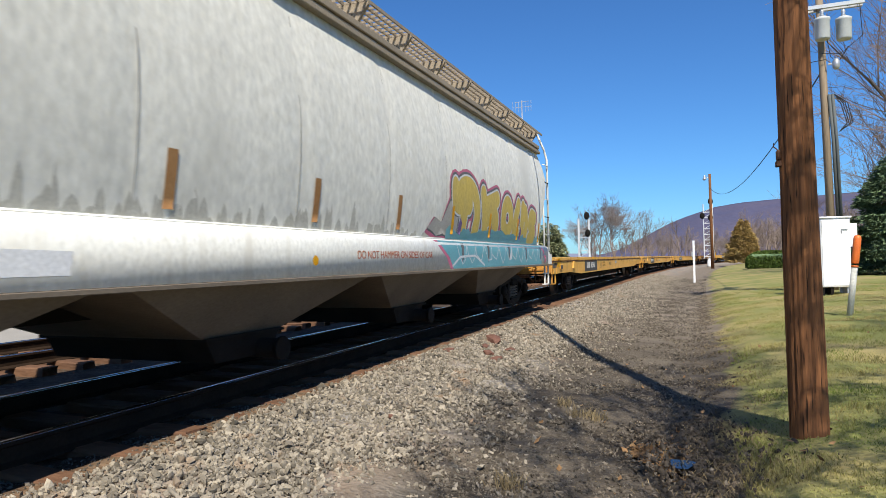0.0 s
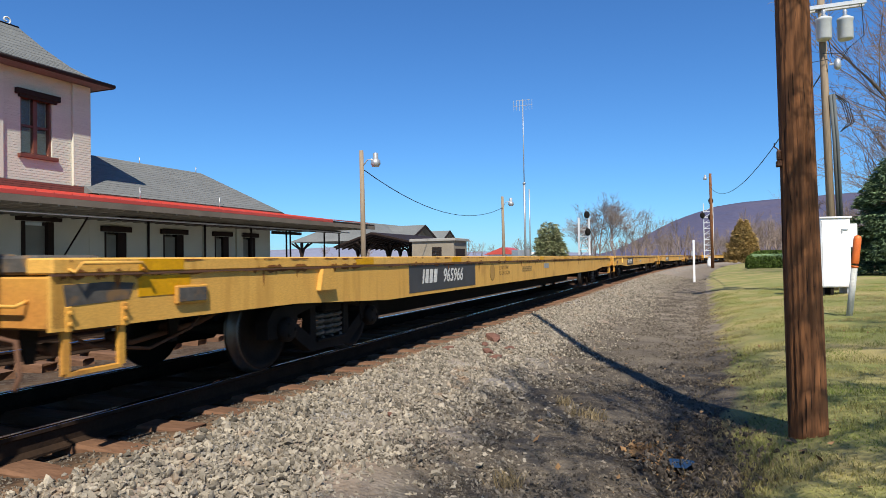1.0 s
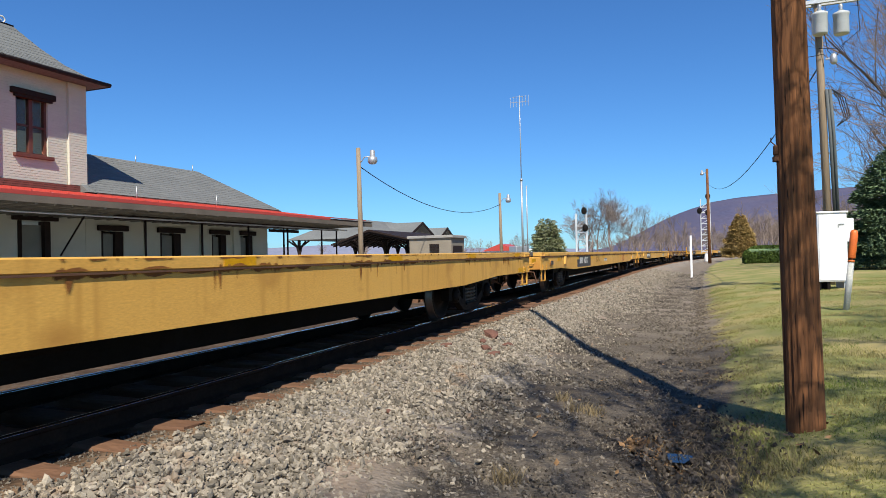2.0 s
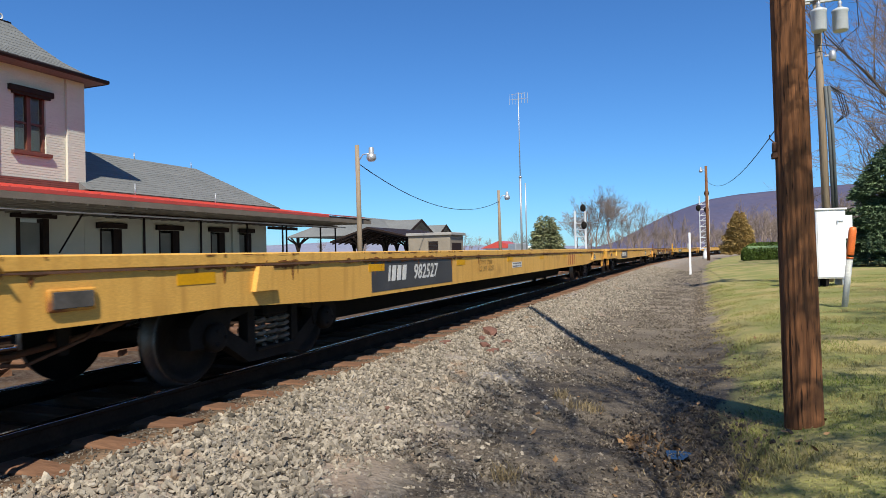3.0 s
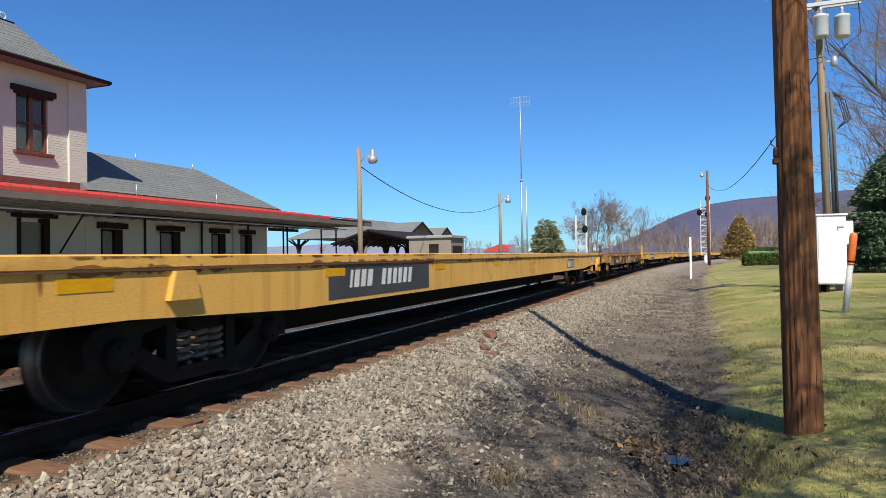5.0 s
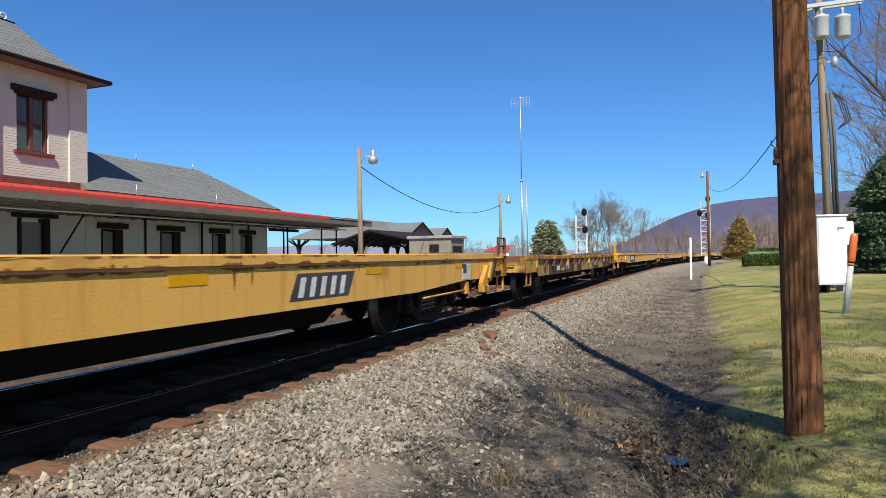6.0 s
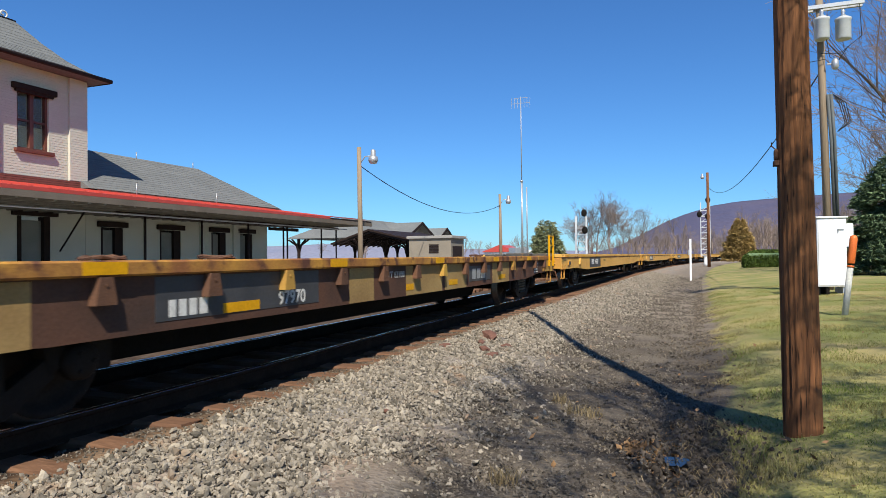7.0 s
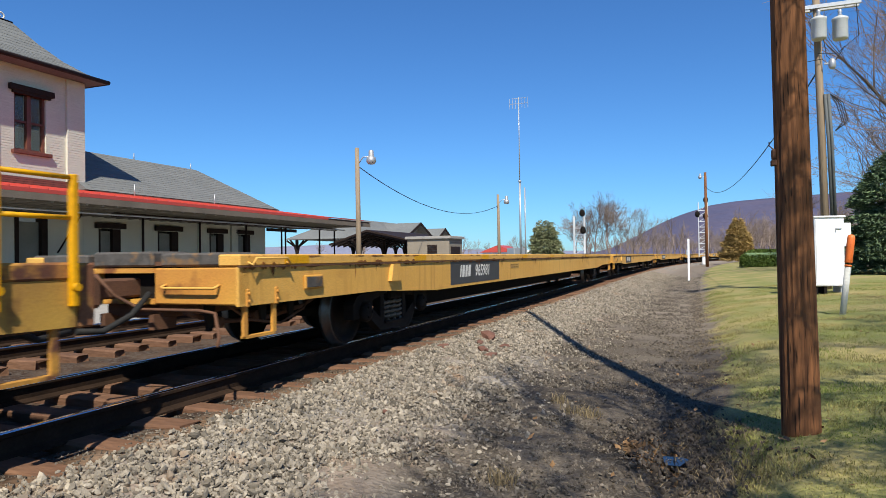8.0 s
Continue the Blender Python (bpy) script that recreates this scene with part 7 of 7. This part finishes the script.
    bare_tree("bare_tree", pose(13.8, 40, 0.1, 0, 0, 20), 19, 51, "tall leafless tree above the lawn", 0.62, 0.015, 7, twig=0.0005)
    bare_tree("bare_tree", pose(14.6, 47, 0.1, 0, 0, 210), 17, 52, "tall leafless tree beside the lawn", 0.65, 0.015, 7, twig=0.0005)
    bare_tree("bare_tree", pose(15.5, 62, 0.2), 15, 53, "leafless tree behind the spruce", 0.6, 0.018, 7, twig=0.0007)
    bare_tree("bare_tree", pose(12.0, 84, 0.2), 9.5, 54, "small leafless tree behind the hedge", 0.6, 0.018, 7, twig=0.0007)
    bare_tree("bare_tree", pose(20.5, 80, 0.2), 13, 55, "leafless tree behind the lawn", 0.6, 0.018, 7, twig=0.0007)
    # trees that shade the lawn
    for i, (x, y, h, s) in enumerate(((5.6, 5.0, 11, 62), (7.4, 8.6, 11, 63))):
        bare_tree("bare_tree", pose(x, y, ground_z(x, y), 0, 0, 77 * i), h, s, "leafless tree that shades the lawn", 0.85, 0.012, 7, twig=0.0007)
    bare_tree("bare_tree", pose(1.3, -0.6, ground_z(1.3, -0.6)), 9.3, 64, "slender leafless tree that dapples the bare earth", 0.66, 0.008, 7, twig=0.0009)
    bm = B()
    tube(bm, [(9.0, 43.6, ground_z(9, 43.6) + 0.12), (12.2, 44.4, ground_z(12, 44) + 0.12)], 0.17, 9)
    tagged(part("fallen_log", bm, BARK), "grey fallen log on the lawn's far edge", "log")


distance()


# ---- loose ground cover ----
STONE = surface("grey_ballast_stone", (0.30, 0.258, 0.20), (0.175, 0.154, 0.126), 9, 0.9, bump=0.2, fine=120, island=0.5, stain=(0.27, 0.19, 0.13), stain_scale=3.5, stain_from=0.60)
RED_STONE = surface("dark_red_stone", (0.17, 0.085, 0.065), (0.12, 0.065, 0.05), 8, 0.9, bump=0.3)
LEAF = surface("dead_brown_leaf", (0.30, 0.18, 0.09), (0.20, 0.115, 0.055), 6, 0.8, bump=0.1, island=0.4)
STRAW = surface("dead_straw_grass", (0.25, 0.195, 0.11), (0.19, 0.145, 0.085), 4, 0.9, bump=0.0, island=0.4)
BLADE = surface("lawn_grass_blade", (0.15, 0.19, 0.042), (0.34, 0.275, 0.115), 0.55, 0.85, bump=0.0, island=0.35, contrast=0.25)
CLOD = surface("dark_earth_clod", (0.055, 0.044, 0.035), (0.125, 0.102, 0.080), 5, 0.95, bump=0.4, fine=80, island=0.35)
PEBBLE = surface("grey_brown_pebble", (0.17, 0.145, 0.115), (0.095, 0.08, 0.064), 5, 0.95, bump=0.2, fine=80, island=0.55)
OCTA = [(1, 0, 0), (0, 1, 0), (-1, 0, 0), (0, -1, 0), (0, 0, 1), (0, 0, -1)]
OCTA_FACES = [(0, 1, 4), (1, 2, 4), (2, 3, 4), (3, 0, 4), (1, 0, 5), (2, 1, 5), (3, 2, 5), (0, 3, 5)]
ICO = [(0, 0, 1), (0.894, 0, 0.447), (0.276, 0.851, 0.447), (-0.724, 0.526, 0.447), (-0.724, -0.526, 0.447), (0.276, -0.851, 0.447), (0.724, 0.526, -0.447), (-0.276, 0.851, -0.447), (-0.894, 0, -0.447), (-0.276, -0.851, -0.447), (0.724, -0.526, -0.447), (0, 0, -1)]
ICO_FACES = [(0, 1, 2), (0, 2, 3), (0, 3, 4), (0, 4, 5), (0, 5, 1), (1, 6, 2), (2, 7, 3), (3, 8, 4), (4, 9, 5), (5, 10, 1), (6, 7, 2), (7, 8, 3), (8, 9, 4), (9, 10, 5), (10, 6, 1), (11, 7, 6), (11, 8, 7), (11, 9, 8), (11, 10, 9), (11, 6, 10)]


def stones(name, label, category, material, spots, seed, small=False):
    """Angular stones lying on the ground; spots are (x, y, size, sink)."""
    rng = np.random.default_rng(seed)
    base, tri = (np.array(OCTA), np.array(OCTA_FACES)) if small else (np.array(ICO), np.array(ICO_FACES))
    n = len(base)
    verts, faces = [], []
    for i, (x, y, s, sink) in enumerate(spots):
        q = rng.normal(size=(3, 3))
        u, _, w = np.linalg.svd(q)
        p = base * rng.uniform(0.5, 1.25, (n, 1)) * np.array([1.15, rng.uniform(0.55, 0.95), rng.uniform(0.35, 0.7)])
        p = p @ (u @ w) * s
        p += (x, y, ground_z(x, y) + s * sink)
        verts.append(p)
        faces.append(tri + n * i)
    me = bpy.data.meshes.new(name)
    me.from_pydata(np.concatenate(verts).tolist(), [], np.concatenate(faces).tolist())
    me.materials.append(material)
    return tagged(new(name, me), label, category, kind="stuff")


def ballast():
    rnd = random.Random(17)
    spots = []
    for i in range(31000):
        y = 1.6 + 15.4 * rnd.random() ** 1.25
        v = rnd.choice((rnd.uniform(1.38, 2.6), rnd.uniform(1.34, 2.9), rnd.uniform(1.5, 2.8), rnd.triangular(1.3, 3.9, 2.5)))
        s = rnd.triangular(0.010, 0.032, 0.018) if rnd.random() < 0.95 else rnd.uniform(0.03, 0.046)
        spots.append((track_x(y) + v, y, s, rnd.uniform(0.1, 0.75)))
    for i in range(9000):
        y = 17 + 34 * rnd.random() ** 1.3
        v = rnd.triangular(1.4, 4.0, 2.1)
        spots.append((track_x(y) + v, y, rnd.uniform(0.02, 0.045), rnd.uniform(0.1, 0.6)))
    stones("ballast_stones", "loose grey crushed stone ballast", "ballast", STONE, spots, 2)
    spots = []
    for i in range(46000):
        y = 2.0 + 24 * rnd.random() ** 1.75
        v = rnd.triangular(2.3, 5.25, 3.0)
        spots.append((track_x(y) + v, y, rnd.triangular(0.005, 0.026, 0.009) * (1 + 0.02 * y), rnd.uniform(-0.25, 0.4)))
    for i in range(14000):
        y = 13 + 34 * rnd.random() ** 1.2
        spots.append((track_x(y) + rnd.uniform(2.6, 5.2), y, rnd.triangular(0.012, 0.045, 0.02), rnd.uniform(-0.2, 0.3)))
    for i in range(5000):
        y = 1.6 + 15 * rnd.random() ** 1.3
        spots.append((track_x(y) + rnd.uniform(0.85, 1.5), y, rnd.triangular(0.006, 0.022, 0.010), rnd.uniform(-0.1, 0.4)))
    stones("pebbles", "pebbles scattered on bare earth", "pebbles", PEBBLE, spots, 3, True)
    spots = [(track_x(y) + rnd.gauss(5.06 - 0.15 * min(1, max(0, (7.5 - y) / 3)), 0.16), y, rnd.triangular(0.006, 0.032, 0.012), rnd.uniform(-0.2, 0.4)) for y in [3.2 + 20 * rnd.random() ** 1.4 for _ in range(2200)]]
    spots += [(-0.15 + rnd.gauss(0, 0.32), 5.6 + rnd.gauss(0, 0.55), rnd.triangular(0.008, 0.035, 0.014), rnd.uniform(-0.2, 0.5)) for _ in range(600)]
    spots = [q for q in spots if math.hypot((q[0] + 0.16) / 0.10, (q[1] - 5.28) / 0.2) > 1]
    stones("earth_clods", "dark clods of earth along the lawn's edge", "earth", CLOD, spots, 4)
    # larger reddish stones
    for i, (x, y, s) in enumerate(((-3.1, 10.06, 0.19), (-3.05, 9.45, 0.10), (-2.85, 9.0, 0.11), (-2.62, 5.31, 0.05), (-3.35, 8.7, 0.09), (-2.65, 8.7, 0.10), (-2.7, 9.6, 0.09))):
        rng = np.random.default_rng(40 + i)
        p = np.array(ICO) * rng.uniform(0.75, 1.1, (12, 1)) * (1.3, 0.7, 0.45) * s
        me = bpy.data.meshes.new("red_stone")
        me.from_pydata(p.tolist(), [], ICO_FACES)
        me.materials.append(RED_STONE)
        ob = new("red_stone", me)
        ob.matrix_world = pose(x, y, ground_z(x, y) + s * 0.25, 8, -6, rnd.uniform(0, 180))
        tagged(ob, "dark red flat stone lying on the ballast", "stone", "red stones")


def blades(name, label, material, spots, seed):
    """Thin blades, each a bent strip of two faces; spots are (x, y, height, lean)."""
    rnd = random.Random(seed)
    verts, faces = [], []
    for x, y, h, lean in spots:
        a, b = rnd.uniform(0, 6.283), rnd.uniform(0, 6.283)
        w = 0.0028 + 0.035 * h * 0.3
        z = ground_z(x, y) - 0.012
        dx, dy = math.cos(a) * w, math.sin(a) * w
        lx, ly = math.cos(b) * lean * h, math.sin(b) * lean * h
        k = len(verts)
        verts += [(x - dx, y - dy, z), (x + dx, y + dy, z), (x + lx * 0.4 + dx * 0.7, y + ly * 0.4 + dy * 0.7, z + h * 0.6), (x + lx * 0.4 - dx * 0.7, y + ly * 0.4 - dy * 0.7, z + h * 0.6), (x + lx, y + ly, z + h * (1 - 0.3 * lean))]
        faces += [(k, k + 1, k + 2, k + 3), (k + 3, k + 2, k + 4)]
    me = bpy.data.meshes.new(name)
    me.from_pydata(verts, [], faces)
    me.materials.append(material)
    return tagged(new(name, me), label, "grass", kind="stuff")


def lawn():
    rnd = random.Random(23)
    spots = []
    while len(spots) < 110000:
        y = 3.0 + 24 * rnd.random() ** 1.7
        v = 5.2 + 7.5 * rnd.random() ** 1.2
        x = track_x(y) + v
        if x > 0.26 * y + 0.8 or v < 5.36 - 0.3 * min(1, max(0, (7.5 - y) / 3)) + 0.25 * noise.noise((x * 2, y * 2, 1)):
            continue
        spots.append((x, y, rnd.uniform(0.015, 0.05) * (1.25 if noise.noise((x, y, 4)) > 0 else 0.8), rnd.uniform(0.2, 1.0)))
    blades("lawn_grass", "short patchy winter lawn grass", BLADE, spots, 5)
    spots = []
    for i in range(9000):
        y = 3.2 + 26 * rnd.random() ** 1.5
        x = track_x(y) + rnd.gauss(5.3 - 0.2 * min(1, max(0, (7.5 - y) / 3)), 0.24)
        spots.append((x, y, rnd.uniform(0.02, 0.075), rnd.uniform(0.7, 1.7)))
    for cx, cy in ((-1.35, 6.9), (-1.15, 6.5), (-0.95, 6.45), (-1.25, 4.35)):
        spots += [(cx + rnd.gauss(0, 0.05), cy + rnd.gauss(0, 0.06), rnd.uniform(0.05, 0.15), rnd.uniform(0.2, 0.9)) for _ in range(90)]
    for i in range(2500):
        y = 2.8 + 16 * rnd.random() ** 1.5
        x = track_x(y) + rnd.uniform(3.4, 5.2)
        spots.append((x, y, rnd.uniform(0.01, 0.04), rnd.uniform(1.0, 2.0)))
    blades("dead_grass", "dead straw-coloured grass along the dirt", STRAW, spots, 6)
    # fallen leaves in the hollow
    verts, faces = [], []
    for i in range(900):
        c = Vector((-0.24 + rnd.gauss(0, 0.085), 5.55 + rnd.gauss(0, 0.24), 0)) if i % 3 else Vector((-0.47 + rnd.gauss(0, 0.05), 5.5 + rnd.gauss(0, 0.10), 0))
        if i > 780:
            y = rnd.uniform(3.5, 12)
            c = Vector((track_x(y) + rnd.uniform(3.5, 8.5), y, 0))
        c.z = ground_z(c.x, c.y) - 0.10 * math.exp(-((c.x - TRACK_X - 4.85) / 0.35) ** 2 - ((c.y - 5.6) / 1.0) ** 2) + rnd.uniform(0.005, 0.05)
        u = Vector((rnd.gauss(0, 1), rnd.gauss(0, 1), rnd.gauss(0, 0.4))).normalized() * rnd.uniform(0.018, 0.04)
        w = u.cross(Vector((rnd.gauss(0, 0.3), rnd.gauss(0, 0.3), 1))).normalized() * u.length * 0.6
        k = len(verts)
        verts += [c - u, c + w, c + u * 1.1 + Vector((0, 0, 0.008)), c - w]
        faces.append((k, k + 1, k + 2, k + 3))
    me = bpy.data.meshes.new("fallen_leaves")
    me.from_pydata([tuple(v) for v in verts], [], faces)
    me.materials.append(LEAF)
    tagged(new("fallen_leaves", me), "dry brown fallen leaves in a muddy hollow", "leaves", kind="stuff")
    bm = B()
    c = (-0.16, 5.3)
    z = ground_z(*c) + 0.004
    ring = [bm.verts.new((c[0] + math.cos(a) * 0.09 * (1 + 0.3 * math.sin(3 * a)), c[1] + math.sin(a) * 0.15 * (1 + 0.25 * math.cos(2 * a)), z)) for a in [i * math.pi / 14 for i in range(28)]]
    bm.faces.new(ring)
    WATER = surface("dark_puddle_water", (0.015, 0.014, 0.012), (0.02, 0.018, 0.015), 1, 0.05, bump=0.0)
    tagged(part("water_puddle", bm, WATER), "small dark puddle in a muddy hollow", "puddle", kind="structure")


ballast()
lawn()
build_ties(near_track, 0.0, 260, -2)
build_ties(far_track, TRACK2, 130, 0)
motions()
